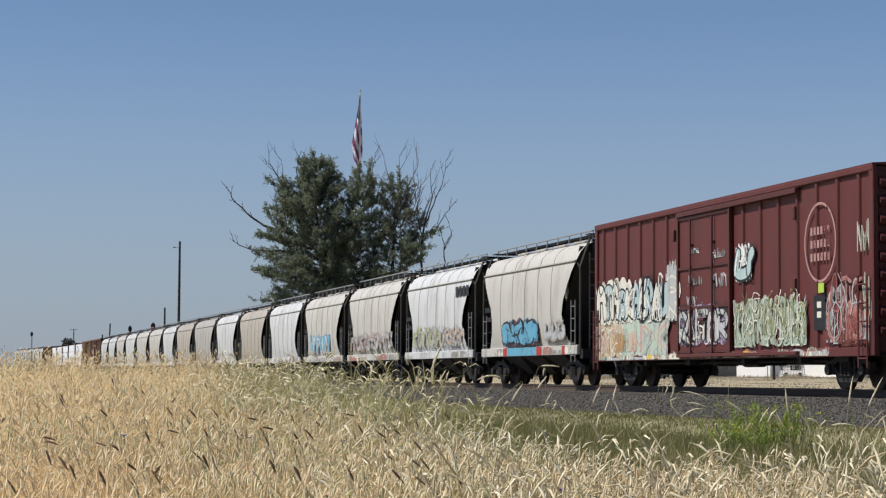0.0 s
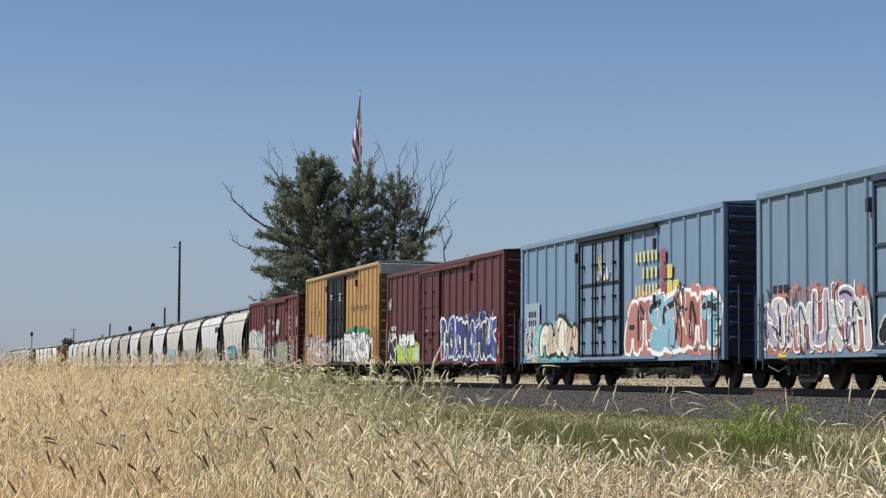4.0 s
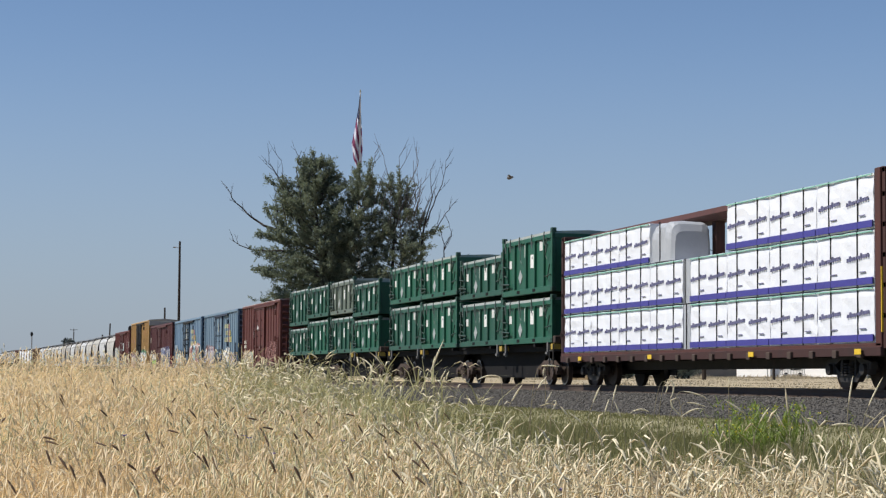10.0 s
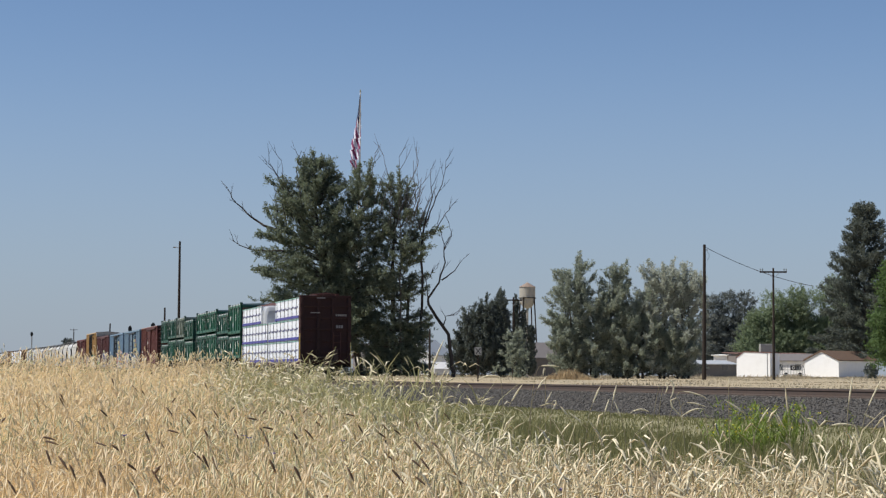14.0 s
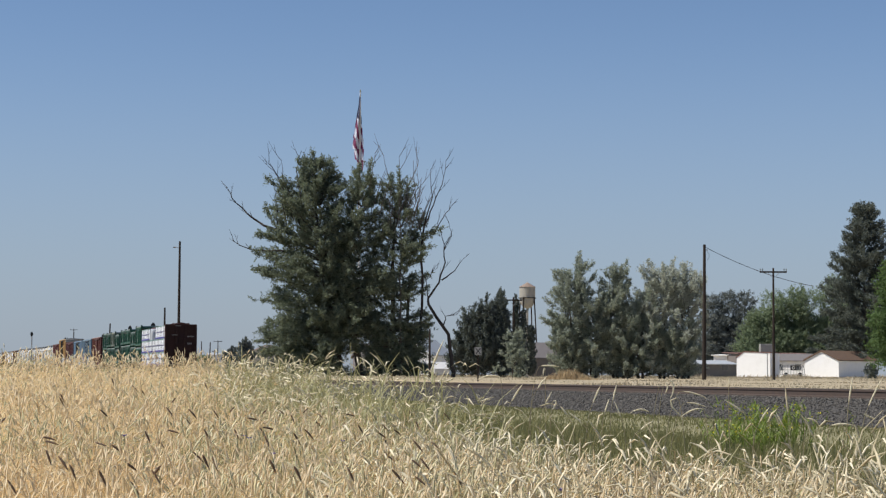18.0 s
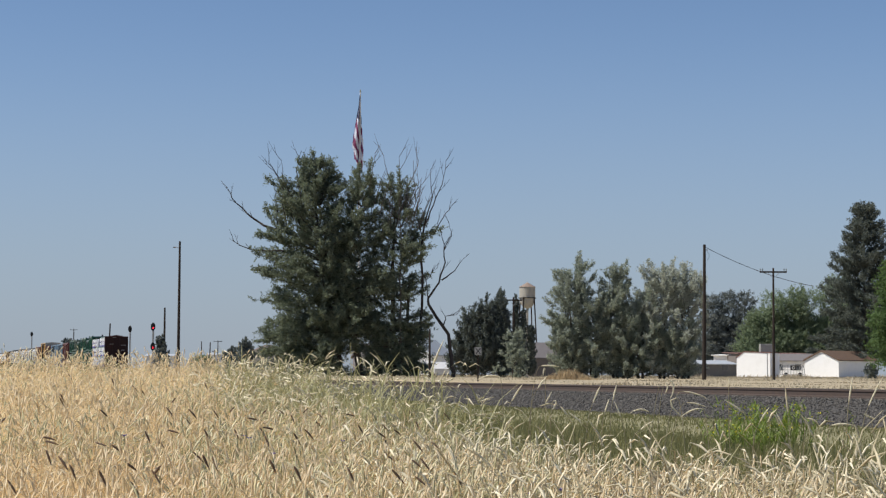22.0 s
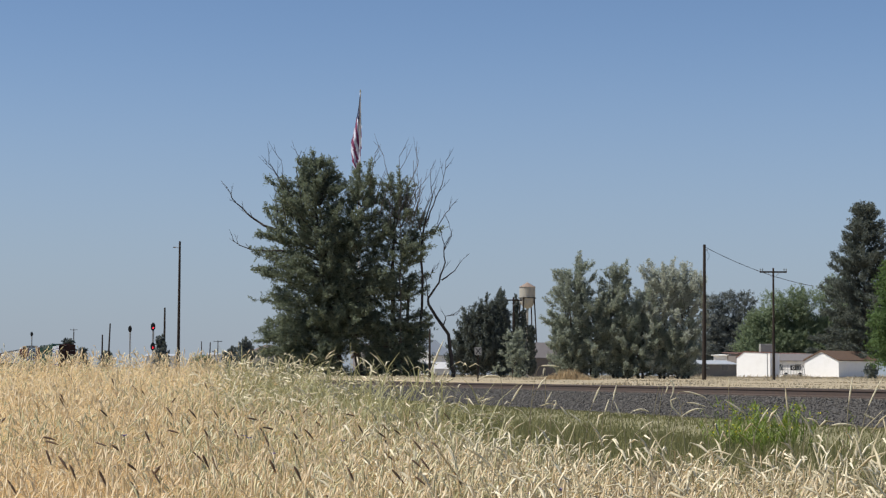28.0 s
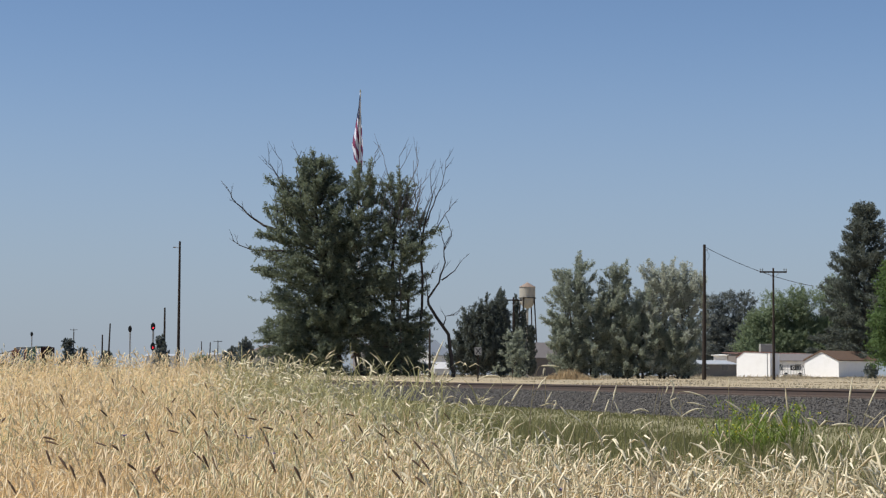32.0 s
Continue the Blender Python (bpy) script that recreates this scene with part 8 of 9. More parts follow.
    tree("shrub", "small dark shrub beside the garage", place(48.8, 226), 1.5, lobes_for(1.9, 1.5, 3, 83, 0.02, 0.3), bark, deep, 83, 600, 0.14, ((0, 0, 0.05),), "shrub")
    # low growth beyond the field at the far left and under the big tree
    for u, d, w, h, sd, m in ((-42.0, 420, 7, 6.2, 91, pine), (-33.4, 236, 2.2, 5.0, 93, pine), (-58, 480, 9, 4.6, 94, mid), (-98.2, 520, 5.6, 7.2, 95, pine), (-94.6, 522, 4.0, 5.0, 96, pine), (-3.5, 185, 3.0, 3.0, 97, deep), (-20.0, 200, 2.6, 3.2, 98, pine), (-21.6, 204, 2.2, 2.4, 99, pine), (-60.2, 420, 2.4, 5.4, 100, pine), (-88.0, 520, 5.0, 4.6, 101, pine)):
        tree("shrub", "low dusty shrub in the distance", place(u, d), h, lobes_for(w, h, 6, sd, 0.02, 0.55), bark, m, sd, 700, 0.22, ((0, 0, 0.08),), "shrub", group="distant shrubs", up=0.5, reach=0.4, gaps=-0.6)


# ---- poles, signals, signs ----


def utility_poles():
    def place(u, d):
        p = spot(u, d)
        p.z = ground_z(p.x, p.y)
        return p

    def pole(u, d, h, r, arm=None, lamp=False, label="weathered wooden utility pole", lean=0.0):
        p = place(u, d)
        t = thing("utility_pole", label, "utility pole", "poles along the line", at=Matrix.Translation(p) @ Matrix.Rotation(-TURN, 4, "Z") @ Matrix.Rotation(radians(lean), 4, "Y"))
        s = Shape().tube([(0, 0, -0.5), (0, 0, h * 0.5), (0, 0, h)], r, 10, r * 0.62)
        part("post", s, WOOD_POLE, t)
        if arm:
            part("crossarm", Shape().box(-arm / 2, arm / 2, -0.06, 0.06, h - 0.42, h - 0.28, 0.01), WOOD_POLE, t)
            br = Shape()
            for q in (-1, 1):
                br.tube([(q * arm * 0.22, -0.07, h - 0.40), (0, -0.12, h - 0.95)], 0.02, 4)
            part("brace", br, GALV, t)
            for q in (-0.48, -0.40, 0.40, 0.48):
                part("insulator", Shape().tube([(q * arm, 0, h - 0.28), (q * arm, 0, h - 0.14), (q * arm, 0, h - 0.06)], 0.035, 6, 0.05), surface("insulator_glass", (0.12, 0.14, 0.14), (0.2, 0.22, 0.22), 5, 0.25, 0), t)
        if lamp:
            part("lamp_arm", Shape().tube([(0, 0, h - 0.8), (-0.5, 0, h - 0.72)], 0.035, 5), GALV, t)
            part("lamp_head", Shape().box(-0.85, -0.45, -0.12, 0.12, h - 0.80, h - 0.66, 0.03), GALV, t)
        return t, p

    t, a = pole(22.72, 172, 11.75, 0.20, None, False, "tall dark wooden utility pole beyond the track", 0.3)
    part("insulator", Shape().tube([(0.16, 0, 11.3), (0.28, 0, 11.25)], 0.05, 6), GALV, t)
    part("hook_wire", Shape().tube([(0.2, 0, 11.2), (0.42, 0, 10.9), (0.38, 0, 10.55), (0.22, 0, 10.4)], 0.02, 4), BLACK_STEEL, t)
    t, b = pole(28.82, 172.3, 9.75, 0.13, 2.35, label="wooden utility pole with a crossarm")
    # service wire sagging to the trees
    w = thing("overhead_wire", "black overhead service wire between the poles", "wire")
    s = Shape()
    p0, p1 = Vector((a.x, a.y, a.z + 11.6)), spot(33.0, 176)
    p1.z = 8.65
    s.tube([p0.lerp(p1, k / 16) - Vector((0, 0, 1.0 * 4 * (k / 16) * (1 - k / 16) * 0.42)) for k in range(17)], 0.028, 4)
    part("cable", s, BLACK_STEEL, w)
    pole(-32.0, 240, 15.8, 0.20, None, True, "tall dark lamp pole beside the line")
    pole(-35.4, 252, 8.2, 0.17)
    pole(-53.6, 312, 6.6, 0.17)
    pole(-53.2, 315, 8.4, 0.17, lean=2.0)
    pole(-122.0, 655, 13.5, 0.22, 2.4)
    pole(-73.0, 600, 10.2, 0.2)
    pole(-71.2, 605, 10.0, 0.25, lean=1.5)
    pole(-68.6, 605, 10.6, 0.2, 2.6)
    pole(-69.6, 605, 7.6, 0.28, 1.6)
    pole(-0.95, 148, 3.6, 0.10)
    pole(7.6, 212, 8.6, 0.16, 1.9)


def signal(u, d, height, heads, lit):
    """A railway colour-light signal on a mast, its target boards towards the camera."""
    p = spot(u, d)
    p.z = ground_z(p.x, p.y)
    t = thing("railway_signal", "dark railway signal mast with %s" % ("red lights burning" if lit else "unlit lamps"), "signal", "railway signals", at=Matrix.Translation(p))
    part("mast", Shape().tube([(0, 0, -0.3), (0, 0, height)], 0.09, 8), GALV, t)
    part("cabinet", Shape().box(-0.35, 0.35, 0.3, 0.8, -0.2, 1.6, 0.02), GALV, t)
    part("ladder", Shape().tube([(0.2, 0.25, 0), (0.12, 0.12, height)], 0.03, 4), GALV, t)
    for z in heads:
        hd = part("signal_head", Shape().tube([(0, -0.10, z), (0, -0.02, z)], 0.48, 18), surface("signal_black", (0.010, 0.010, 0.011), (0.02, 0.02, 0.02), 3, 0.6, 0), t, "black oval target board")
        hd.scale = (0.56, 1, 1)
        hd.location = (0, 0, 0)
        part("hood", Shape().tube([(0, -0.45, z + 0.0), (0, -0.1, z + 0.0)], 0.15, 10, 0.15, cap=False), MATS["signal_black"], hd)
        part("lens", Shape().tube([(0, -0.14, z - 0.14), (0, -0.11, z - 0.14)], 0.105, 12), glow("red_lens", (1.0, 0.03, 0.06), 2.2) if lit else surface("dark_lens", (0.03, 0.03, 0.035), (0.05, 0.05, 0.05), 4, 0.2, 0), hd, "red signal lens" if lit else "unlit lens")


def crossing_sign():
    p = spot(1.98, 110)
    p.z = ground_z(p.x, p.y)
    t = thing("road_sign", "small weathered square sign on a dark post beyond the track", "sign", at=Matrix.Translation(p) @ Matrix.Rotation(-TURN, 4, "Z"))
    part("post", Shape().box(-0.04, 0.04, -0.03, 0.03, -0.3, 1.75), WOOD_POLE, t)
    part("panel", Shape().box(-0.19, 0.19, -0.06, -0.035, 1.45, 1.88, 0.01), surface("sign_grey", (0.30, 0.30, 0.30), (0.2, 0.2, 0.2), 4, 0.7, 0), t)
    s = Shape()
    for q in (-1, 1):
        s.add([(q * -0.13 - 0.03, -0.064 - 0.001 * q, 1.5), (q * -0.13 + 0.03, -0.064 - 0.001 * q, 1.5), (q * 0.13 + 0.03, -0.064 - 0.001 * q, 1.83), (q * 0.13 - 0.03, -0.064 - 0.001 * q, 1.83)], [(0, 1, 2, 3)])
    part("symbol", s, surface("paint_sign_black", (0.015, 0.015, 0.015), (0.03, 0.03, 0.03), 2, 0.6, 0), t)


# ---- buildings and vehicles ----


def gabled(name, label, u, d, width, depth, wall_h, ridge_h, yaw, wall_mat, roof_mat, trim=None, windows=(), door=None):
    """A gabled building: the gable end faces the camera before it is turned by yaw degrees."""
    p = spot(u, d)
    p.z = ground_z(p.x, p.y)
    t = thing(name, label, "building", at=Matrix.Translation(p) @ Matrix.Rotation(-TURN + radians(yaw), 4, "Z"))
    w = width / 2
    s = Shape().prism([(-w, -0.4), (w, -0.4), (w, wall_h), (0, ridge_h), (-w, wall_h)], "y", 0, depth)
    part("wall", s, wall_mat, t)
    e = 0.16
    slope = (ridge_h - wall_h) / w
    r = Shape().prism([(-w - e, wall_h - e * slope + 0.02), (0, ridge_h + 0.02), (w + e, wall_h - e * slope + 0.02), (w + e, wall_h - e * slope + 0.16), (0, ridge_h + 0.18), (-w - e, wall_h - e * slope + 0.16)], "y", -e, depth + e)
    part("roof", r, roof_mat, t)
    f = Shape()
    for sgn in (-1, 1):
        f.add([(sgn * (w + e), -e - 0.01, wall_h - e * slope), (0, -e - 0.01, ridge_h), (0, -e - 0.01, ridge_h + 0.2), (sgn * (w + e), -e - 0.01, wall_h - e * slope + 0.2), (sgn * (w + e), -e - 0.04, wall_h - e * slope), (0, -e - 0.04, ridge_h), (0, -e - 0.04, ridge_h + 0.2), (sgn * (w + e), -e - 0.04, wall_h - e * slope + 0.2)], [(0, 1, 2, 3), (4, 7, 6, 5), (0, 4, 5, 1), (3, 2, 6, 7), (0, 3, 7, 4)])
    part("bargeboard", f, trim or wall_mat, t)
    for x, z, ww, hh in windows:
        wd = part("window", Shape().box(x - ww / 2, x + ww / 2, -0.05, 0.02, z, z + hh), surface("window_dark", (0.03, 0.035, 0.04), (0.06, 0.065, 0.07), 2, 0.15, 0), t)
        fr = Shape()
        for q in (-1, 1):
            fr.box(x + q * ww / 2 - 0.05, x + q * ww / 2 + 0.05, -0.08, 0.0, z, z + hh)
        fr.box(x - ww / 2, x + ww / 2, -0.08, 0.0, z + hh - 0.02, z + hh + 0.08)
        fr.box(x - ww / 2, x + ww / 2, -0.10, 0.0, z - 0.08, z)
        part("frame", fr, trim or WHITE, wd)
    if door:
        x, ww, hh = door
        part("door", Shape().box(x - ww / 2, x + ww / 2, -0.06, 0.0, 0, hh), trim or WHITE, t)
    return t


def buildings():
    white = surface("white_siding", (0.84, 0.84, 0.83), (0.78, 0.78, 0.77), 1.2, 0.6, 0.006, dirt=(0.6, 0.58, 0.54), dirt_amount=0.2)
    brown = surface("brown_shingle_roof", (0.14, 0.085, 0.055), (0.10, 0.065, 0.045), 2.0, 0.9, 0.02)
    grey = surface("grey_shed_wall", (0.15, 0.15, 0.152), (0.11, 0.11, 0.114), 1.0, 0.7, 0.01)
    metal = surface("pale_metal_roof", (0.42, 0.45, 0.48), (0.35, 0.37, 0.39), 1.0, 0.5, 0.01)
    gabled("white_garage", "white gabled garage with brown shingle roof", 55.5, 290, 5.6, 12.0, 2.45, 3.75, -40, white, brown, brown)
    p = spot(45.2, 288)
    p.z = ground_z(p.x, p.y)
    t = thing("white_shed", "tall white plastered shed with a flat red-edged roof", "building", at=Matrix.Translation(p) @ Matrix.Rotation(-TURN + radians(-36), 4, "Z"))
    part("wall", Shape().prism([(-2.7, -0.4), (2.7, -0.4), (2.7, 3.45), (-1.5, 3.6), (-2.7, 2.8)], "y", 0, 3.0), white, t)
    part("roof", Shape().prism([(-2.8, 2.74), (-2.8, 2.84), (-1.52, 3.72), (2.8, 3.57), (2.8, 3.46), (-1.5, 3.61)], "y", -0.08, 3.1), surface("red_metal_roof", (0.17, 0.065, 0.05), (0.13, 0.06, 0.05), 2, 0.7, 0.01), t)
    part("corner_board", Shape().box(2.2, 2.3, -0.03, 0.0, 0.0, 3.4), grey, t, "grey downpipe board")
    # low flat buildings between and behind
    taupe = surface("taupe_roof", (0.17, 0.155, 0.155), (0.13, 0.12, 0.12), 2, 0.9, 0.01)
    for u, d, w, dp, h, m, rm, nm, pitch in ((52.5, 300, 5.4, 5, 2.35, white, taupe, "low_white_annex", 1.1), (46.3, 322, 4.6, 5, 3.35, white, white, "white_barn", 0.15), (40.2, 294, 7.2, 5, 1.75, grey, metal, "grey_shed", 0.6), (53.6, 318, 12.6, 7, 3.55, surface("drab_wall", (0.17, 0.15, 0.14), (0.13, 0.115, 0.105), 1.0, 0.8, 0.01), surface("dull_brown_roof", (0.15, 0.075, 0.06), (0.11, 0.06, 0.05), 2, 0.8, 0.01), "brown_barn", 0.25), (9.6, 235, 5.0, 5, 2.2, surface("taupe_wall", (0.16, 0.145, 0.14), (0.12, 0.11, 0.105), 1, 0.8, 0.01), taupe, "shed", 0)):
        if nm == "shed":
            gabled("shed", "grey-brown shed with pitched roof behind shrubs", u, d, w, dp, h, h + 1.7, -74, m, rm)
            continue
        p = spot(u, d)
        p.z = ground_z(p.x, p.y)
        t = thing(nm, nm.replace("_", " ") + " with a low sloped roof behind the dry lot", "building", at=Matrix.Translation(p) @ Matrix.Rotation(-TURN + radians(-24 if m == white else 12), 4, "Z"))
        part("wall", Shape().box(-w / 2, w / 2, 0, dp, -0.4, h), m, t)
        part("roof", Shape().prism([(-0.4, h), (dp + 0.3, h + pitch), (dp + 0.3, h + pitch + 0.13), (-0.4, h + 0.13)], "x", -w / 2 - 0.3, w / 2 + 0.3), rm, t)
        for q in (-0.25, 0.25):
            wd = part("window", Shape().box(q * w - 0.45, q * w + 0.45, -0.04, 0.02, 1.0, 1.9), surface("window_dark", (0.03, 0.035, 0.04), (0.06, 0.065, 0.07), 2, 0.15, 0), t)
    # rooftop cooler
    p = spot(52.6, 320)
    t = thing("rooftop_cooler", "grey boxy cooler unit on a roof", "cooler", at=Matrix.Translation((p.x, p.y, ground_z(p.x, p.y) + 3.75)) @ Matrix.Rotation(-TURN, 4, "Z"))
    part("cabinet", Shape().box(-1.2, 1.2, 0, 1.6, 0, 1.5, 0.04), surface("cooler_grey", (0.32, 0.32, 0.29), (0.25, 0.25, 0.23), 2, 0.6, 0.005), t)
    # white gabled house beside the big tree, with a parked car
    gabled("white_house", "white gabled house beyond the big tree", -4.0, 262, 5.2, 8, 2.7, 4.7, -22, white, metal, white, ((-0.9, 0.9, 0.8, 1.0),))
    gabled("grey_cottage", "low grey-roofed cottage behind the big tree", -10.4, 246, 5.0, 5.5, 2.1, 3.7, -70, taupe, taupe)
    gabled("tan_shed", "small pale shed beyond the crop", -20.8, 240, 4.2, 4.5, 2.3, 3.2, 15, surface("pale_siding", (0.5, 0.47, 0.42), (0.4, 0.38, 0.34), 1, 0.7, 0.01), surface("taupe_roof2", (0.17, 0.12, 0.10), (0.13, 0.1, 0.09), 2, 0.9, 0.01))
    # distant pale works buildings on the horizon
    pale = surface("pale_metal_cladding", (0.62, 0.63, 0.63), (0.5, 0.51, 0.52), 0.8, 0.5, 0.01)
    for u, d, w, h in ((-70, 640, 12, 6.6), (-62, 620, 9, 6.4), (-80, 560, 8, 5.2)):
        p = spot(u, d)
        p.z = ground_z(p.x, p.y)
        t = thing("warehouse", "pale low warehouse on the horizon", "building", "distant warehouses", at=Matrix.Translation(p) @ Matrix.Rotation(-TURN, 4, "Z"))
        part("wall", Shape().box(-w / 2, w / 2, 0, 8, -1, h), pale, t)
        part("roof", Shape().prism([(-0.3, h), (4, h + 0.7), (8.3, h)], "x", -w / 2 - 0.2, w / 2 + 0.2), metal, t)


def vehicle(u, d, yaw, colour, name, label, long=4.5, tall=1.5):
    p = spot(u, d)
    p.z = ground_z(p.x, p.y)
    t = thing(name, label, "car", at=Matrix.Translation(p) @ Matrix.Rotation(-TURN + radians(yaw), 4, "Z"))
    m = surface("car_paint_" + name, colour, tuple(q * 0.9 for q in colour), 1, 0.3, 0)
    h = long / 2
    part("body", Shape().prism([(-h, 0.3), (h, 0.3), (h, 0.75), (h * 0.55, 0.9), (h * 0.25, tall), (-h * 0.6, tall), (-h * 0.92, 0.95), (-h, 0.85)], "y", -0.85, 0.85), m, t)
    part("windows", Shape().prism([(h * 0.46, 0.95), (h * 0.23, tall - 0.08), (-h * 0.56, tall - 0.08), (-h * 0.8, 0.95)], "y", -0.86, 0.86), surface("window_dark", (0.03, 0.035, 0.04), (0.06, 0.065, 0.07), 2, 0.15, 0), t)
    for x in (-h * 0.62, h * 0.62):
        for y in (-0.78, 0.78):
            wh = part("wheel", Shape().tube([(x, y - 0.1, 0.32), (x, y + 0.1, 0.32)], 0.32, 14), BLACK_STEEL, t)
            part("rim", Shape().tube([(x, y - 0.105, 0.32), (x, y + 0.105, 0.32)], 0.18, 10), GALV, wh)


def trailer():
    p = spot(50.3, 284)
    p.z = ground_z(p.x, p.y)
    t = thing("stock_trailer", "small pale trailer frame parked by the garage", "trailer", at=Matrix.Translation(p) @ Matrix.Rotation(-TURN, 4, "Z"))
    rail = surface("trailer_grey", (0.36, 0.37, 0.37), (0.28, 0.28, 0.28), 2, 0.5, 0.004)
    outline = ((-1.6, 0.35), (1.6, 0.35), (1.6, 1.1), (1.35, 1.75), (-1.35, 1.75), (-1.6, 1.1), (-1.6, 0.35))
    for y in (0.0, 1.8):
        for a, b in zip(outline, outline[1:]):
            part("frame_tube", Shape().tube([(a[0], y, a[1]), (b[0], y, b[1])], 0.045, 6), rail, t)
        for k in range(-3, 4):
            part("upright", Shape().tube([(0.42 * k, y, 0.35), (0.42 * k, y, 1.75)], 0.022, 5), rail, t)
        part("crossbar", Shape().tube([(-1.6, y, 1.05), (1.6, y, 1.05)], 0.035, 6), rail, t)
    part("floor", Shape().box(-1.55, 1.55, 0, 1.8, 0.33, 0.39), rail, t)
    part("panel", Shape().box(-0.42, 0.42, -0.09, -0.05, 0.98, 1.66, 0.01), BLACK_STEEL, t, "black square sign")
    mk = Shape()
    for q in range(16):
        a0, a1 = math.pi * q / 8, math.pi * (q + 1) / 8
        mk.add([(r * math.sin(a), -0.096, 1.32 + r * math.cos(a)) for a in (a0, a1) for r in (0.13, 0.24)], [(0, 1, 3, 2)])
    part("sign_mark", mk, WHITE, t, "pale ring on the sign")
    for x in (-1.0, 1.0):
        part("wheel", Shape().tube([(x, 0.1, 0.33), (x, 0.3, 0.33)], 0.33, 12), BLACK_STEEL, t)


def water_tower():
    p = spot(36.8, 860)
    p.z = ground_z(p.x, p.y)
    t = thing("water_tower", "old yellowed steel water tower with conical roof on legs", "water tower", at=Matrix.Translation(p))
    steel = surface("tower_paint", (0.36, 0.35, 0.315), (0.29, 0.275, 0.24), 0.3, 0.7, 0.01, dirt=(0.33, 0.27, 0.19), dirt_amount=0.5, streak=True)
    roofm = surface("tower_roof", (0.27, 0.20, 0.155), (0.22, 0.17, 0.14), 0.4, 0.7, 0.01)
    z0, r = 34.4, 3.45
    prof = [(0.5, z0 - 4.4), (1.7, z0 - 3.9), (2.7, z0 - 2.7), (3.25, z0 - 1.3), (r, z0), (r, z0 + 5.0)]
    s = Shape()
    n = 24
    for rr, z in prof:
        for k in range(n):
            s.v.append((rr * math.cos(2 * math.pi * k / n), rr * math.sin(2 * math.pi * k / n), z))
    for i in range(len(prof) - 1):
        for k in range(n):
            s.f.append((i * n + k, i * n + (k + 1) % n, (i + 1) * n + (k + 1) % n, (i + 1) * n + k))
    part("tank", s, steel, t, smooth=True)
    c = Shape()
    for k in range(n):
        c.v.append((3.75 * math.cos(2 * math.pi * k / n), 3.75 * math.sin(2 * math.pi * k / n), z0 + 4.9))
    c.v.append((0, 0, z0 + 7.1))
    c.f += [(k, (k + 1) % n, n) for k in range(n)] + [tuple(range(n))]
    part("roof", c, roofm, t)
    for k in range(4):
        a = math.pi / 4 + k * math.pi / 2
        part("leg", Shape().tube([(3.4 * math.cos(a), 3.4 * math.sin(a), z0 + 0.5), (5.6 * math.cos(a), 5.6 * math.sin(a), -1)], 0.28, 6), WOOD_POLE, t)
    part("riser", Shape().tube([(0, 0, z0 - 4.2), (0, 0, -1)], 0.5, 10), steel, t)
    part("walkway", Shape().tube([(0, 0, z0), (0, 0, z0 + 0.3)], 3.9, 20), WOOD_POLE, t)


def bee():
    """A bumblebee that flies across before the camera, climbing to the right."""
    b = thing("bumblebee", "small dark bumblebee in flight over the field", "insect")
    fur = surface("bee_fur", (0.09, 0.09, 0.10), (0.13, 0.12, 0.11), 60, 0.9, 0)
    body = Shape()
    rings = ((-0.011, 0.0015), (-0.008, 0.0048), (-0.003, 0.0060), (0.002, 0.0046), (0.004, 0.0040), (0.007, 0.0036), (0.010, 0.0012))
    for x, r in rings:
        for k in range(8):
            a = 2 * math.pi * k / 8
            body.v.append((x, r * math.cos(a), r * math.sin(a)))
    body.f += [(i * 8 + k, i * 8 + (k + 1) % 8, i * 8 + 8 + (k + 1) % 8, i * 8 + 8 + k) for i in range(len(rings) - 1) for k in range(8)]
    body.f += [tuple(range(8)), tuple(range(48, 56))]
    part("body", body, fur, b, smooth=True)
    for s in (-1, 1):
        part("wing", Shape().add([(0.003, s * 0.002, 0.004), (-0.002, s * 0.012, 0.008), (-0.008, s * 0.011, 0.008), (-0.004, s * 0.002, 0.004), (0.003, s * 0.002, 0.0044), (-0.002, s * 0.012, 0.0084), (-0.008, s * 0.011, 0.0084), (-0.004, s * 0.002, 0.0044)], [(0, 1, 2, 3), (7, 6, 5, 4), (0, 4, 5, 1), (1, 5, 6, 2), (2, 6, 7, 3)]), surface("bee_wing", (0.20, 0.19, 0.17), (0.14, 0.13, 0.12), 40, 0.4, 0), b)
    BEES.append(b)


def bee_flight():
    for b in BEES:
        rows = []
        for k in range(33):
            t = 8.4 + 0.1 * k
            u, z = 0.204 + 3.9 * (t - 10.0), 0.825 + 0.75 * (t - 10.0)
            p = spot(u, 6.0)
            rows.append((t, pose(p.x, p.y, max(z, 0.25), 0, -11, -math.degrees(TURN))))
        rows = [(0.0, rows[0][1])] + rows + [(DURATION, rows[-1][1])]
        walk(b, rows)


BEES = []
FLAG = []


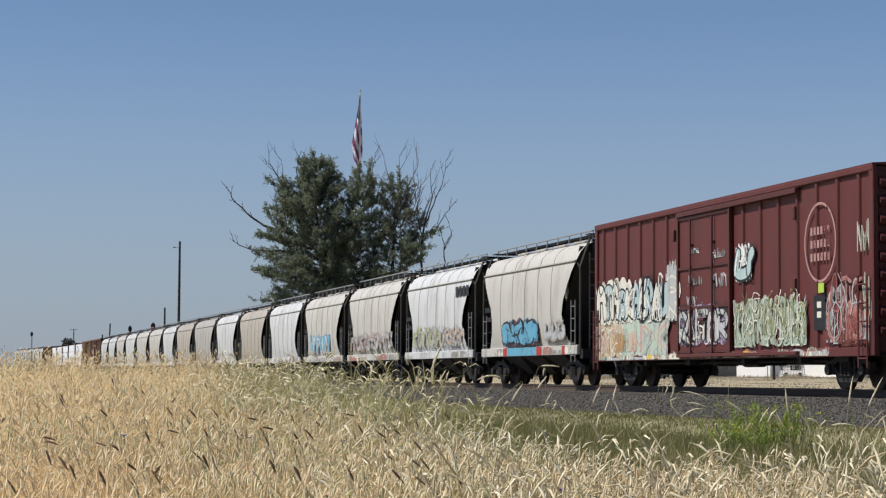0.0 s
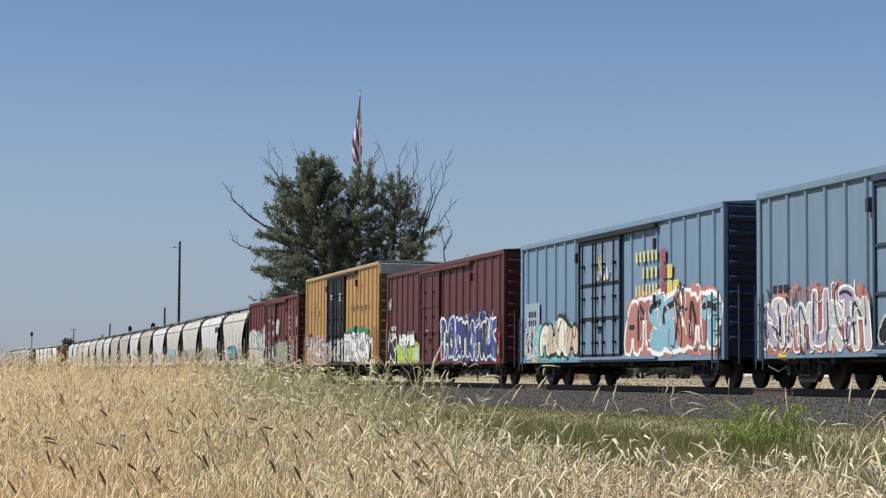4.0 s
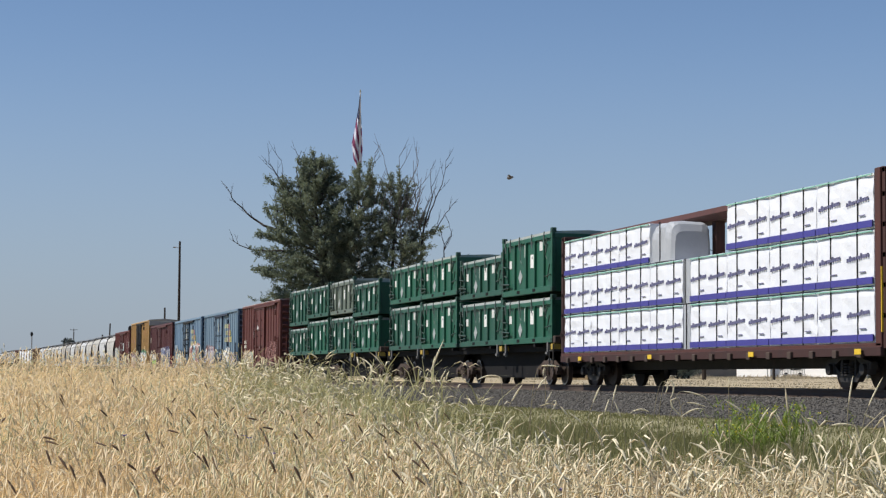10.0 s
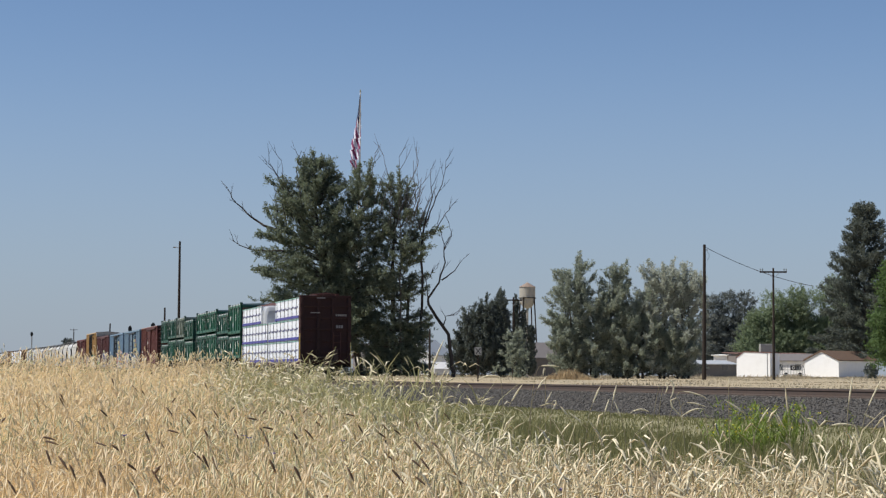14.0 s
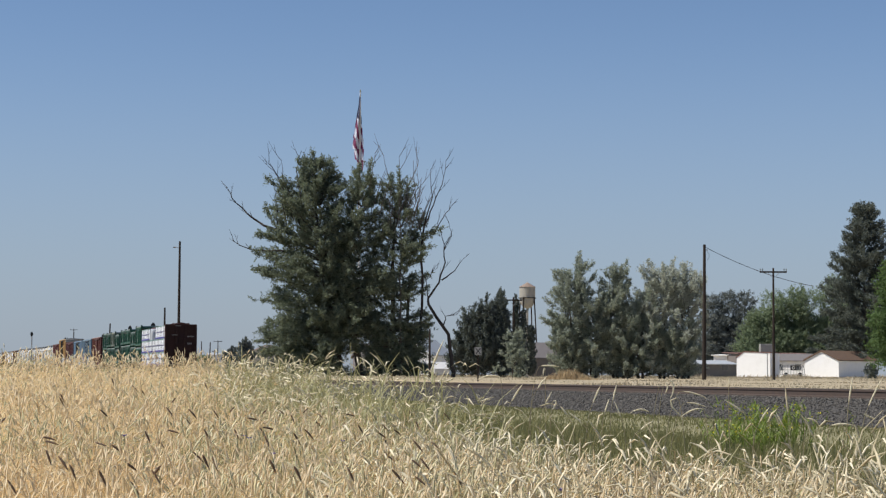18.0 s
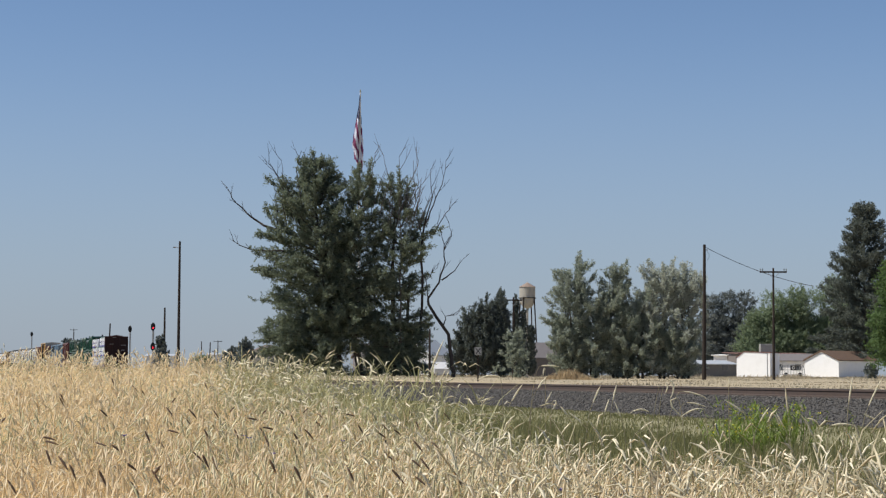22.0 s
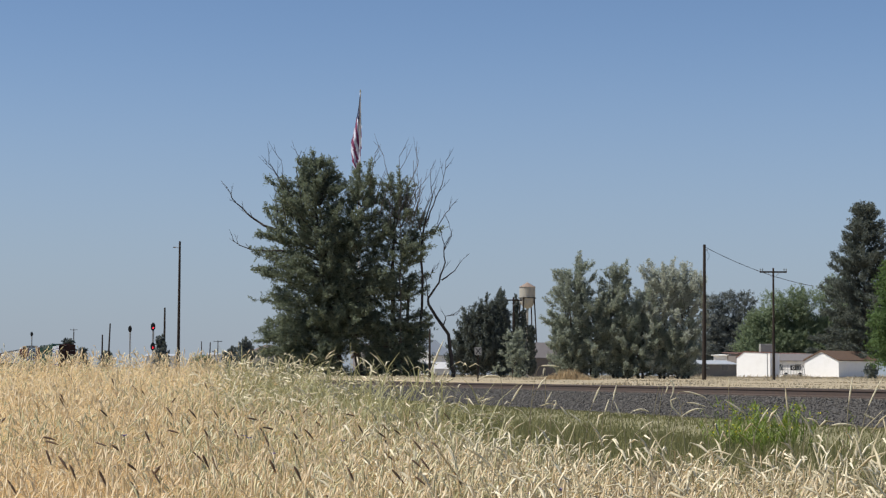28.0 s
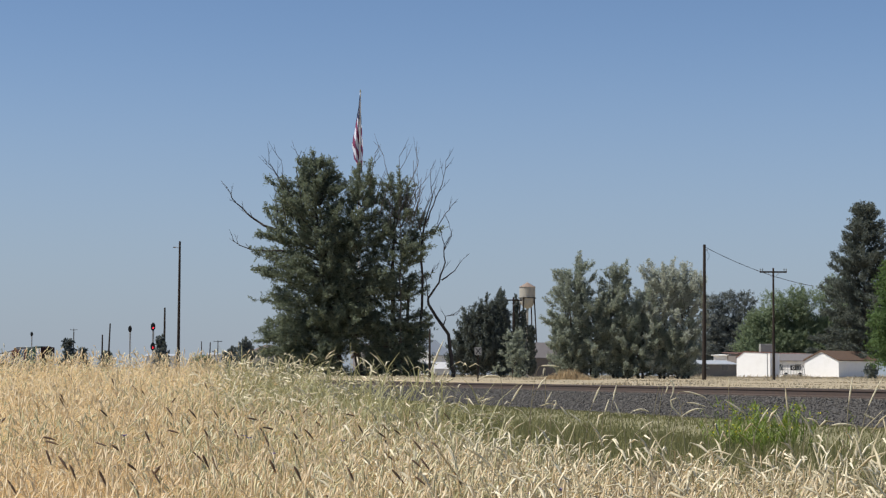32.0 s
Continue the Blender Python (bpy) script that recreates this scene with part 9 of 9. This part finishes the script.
def flag():
    """A very large limp flag on a tall pole beyond the tree, its cloth in stiff upright folds."""
    p = spot(-8.5, 200)
    p.z = ground_z(p.x, p.y)
    t = thing("flagpole", "tall white flagpole beyond the tree", "flagpole", at=Matrix.Translation(p))
    top = 28.75
    part("pole", Shape().tube([(0, 0, -0.5), (0, 0, top)], 0.16, 10, 0.06), surface("pole_white", (0.7, 0.7, 0.7), (0.6, 0.6, 0.6), 2, 0.4, 0), t)
    part("finial", Shape().tube([(0, 0, top), (0, 0, top + 0.25)], 0.10, 8, 0.02), surface("finial_gold", (0.6, 0.45, 0.15), (0.5, 0.4, 0.15), 2, 0.3, 0, 0.8), t)
    red = surface("flag_red", (0.20, 0.03, 0.10), (0.15, 0.025, 0.08), 1.0, 0.8, 0)
    wht = surface("flag_white", (0.66, 0.68, 0.78), (0.54, 0.56, 0.68), 1.0, 0.8, 0)
    navy = surface("flag_blue", (0.03, 0.035, 0.10), (0.02, 0.025, 0.07), 1.0, 0.8, 0)
    f = thing("flag", "limp red, white and blue striped flag hanging on its pole", "flag", at=Matrix.Translation(p + Vector((0, 0, top - 0.35))) @ Matrix.Rotation(-TURN, 4, "Z"))
    # the cloth hangs from one corner: tiers of narrow folds, the starred field above and the stripes running down and across below
    length, tiers, cols, rows_ = 7.7, 7, 14, 12
    stars = surface("flag_stars", (0.42, 0.44, 0.54), (0.34, 0.36, 0.46), 1.0, 0.8, 0)
    for k in range(tiers):
        seg = thing("fold", "", "")
        for key in list(seg.keys()):
            del seg[key]
        seg.parent = f
        bits = {"stripe_red": (Shape(), red), "stripe_white": (Shape(), wht), "star_field": (Shape(), navy), "star": (Shape(), stars)}
        span = length / tiers
        for i in range(rows_):
            for j in range(cols):
                def corner(di, dj):
                    v = (k + (i + di) / rows_) / tiers
                    s = (j + dj) / cols
                    wide = float(np.interp(v, (0, 0.15, 0.38, 0.65, 0.85, 1.0), (0.10, 0.24, 0.62, 1.10, 0.85, 0.30)))
                    return (-wide * 0.78 + wide * s, 0.10 * math.sin(s * 9.0 + v * 3), -span * (i + di) / rows_ * 1.02)
                v, s = (k + (i + 0.5) / rows_) / tiers, (j + 0.5) / cols
                ring = [corner(0, 0), corner(0, 1), corner(1, 1), corner(1, 0)]
                if v < 0.34 + 0.10 * (s - 0.5):
                    kind_ = "star" if (i * 3 + j * 2) % 7 == 0 else "star_field"
                else:
                    kind_ = "stripe_red" if math.floor(s * 3.6 - v * 8.0) % 2 else "stripe_white"
                bits[kind_][0].add(ring + [(a, b + 0.02, c) for a, b, c in ring], [(0, 1, 2, 3), (7, 6, 5, 4)])
        for nm, (shape, m) in bits.items():
            if shape.f:
                part(nm, shape, m, seg)
        FLAG.append((seg, k, -length * k / tiers))


def flag_sway():
    """The folds swing a little, lower ones further."""
    for seg, k, z1 in FLAG:
        rows = []
        for i in range(65):
            t = i * 0.5
            sway = 0.6 * math.sin(t * 0.55 + 3.4) + 0.3 * math.sin(t * 1.7 + 1.0)
            x = 0.018 * k * k * sway
            rows.append((t, pose(x, 0, z1, 0, 2.2 * k ** 0.7 * sway, 20 * sway + 10 * math.sin(t * 1.1 + k * 0.6))))
        walk(seg, rows)


train_boxcars()
train_hoppers()
train_containers()
lumber_car()
crops()
dark_rye()
weed((11.9, 27.6, ground_z(11.9, 27.6)), 0.66, 1.15, 110, 3)
weed((11.0, 26.4, ground_z(11.0, 26.4)), 0.40, 0.8, 50, 4)
# cornflowers; extra ones at the right imitate bluish shadow spots in the grass
for i, (u, d) in enumerate(((-0.10, 15.0), (-0.085, 13.0), (0.06, 10.6), (0.085, 9.6), (0.12, 10.2), (0.16, 10.8), (0.175, 9.2), (0.19, 9.4), (0.205, 9.8), (-0.16, 14.0), (0.035, 9.4), (0.05, 9.0), (0.045, 10.2), (0.075, 9.2), (0.10, 9.6), (0.11, 9.1), (0.135, 9.4), (0.15, 9.9), (0.165, 9.5), (0.17, 9.9), (0.185, 9.0), (0.20, 9.2), (0.21, 9.4), (-0.103, 15.1), (-0.097, 14.8), (-0.05, 16.0))):
    q = spot(u * d, d)
    cornflower((q.x, q.y, ground_z(q.x, q.y) + 0.76), i)
edge_stalks()
big_tree()
other_trees()
utility_poles()
signal(-33.65, 230, 6.6, (6.25, 3.95), True)
signal(-45.0, 285, 7.2, (6.7,), False)
signal(-83.0, 400, 8.2, (7.9,), False)
crossing_sign()
buildings()
vehicle(-2.6, 232, 8, (0.35, 0.42, 0.5), "parked_car", "pale blue parked car in front of the white house")
vehicle(-0.4, 224, 100, (0.7, 0.7, 0.7), "parked_van", "white parked car beside the house", 4.2, 1.6)
trailer()
water_tower()
flag()
bee()
motions()
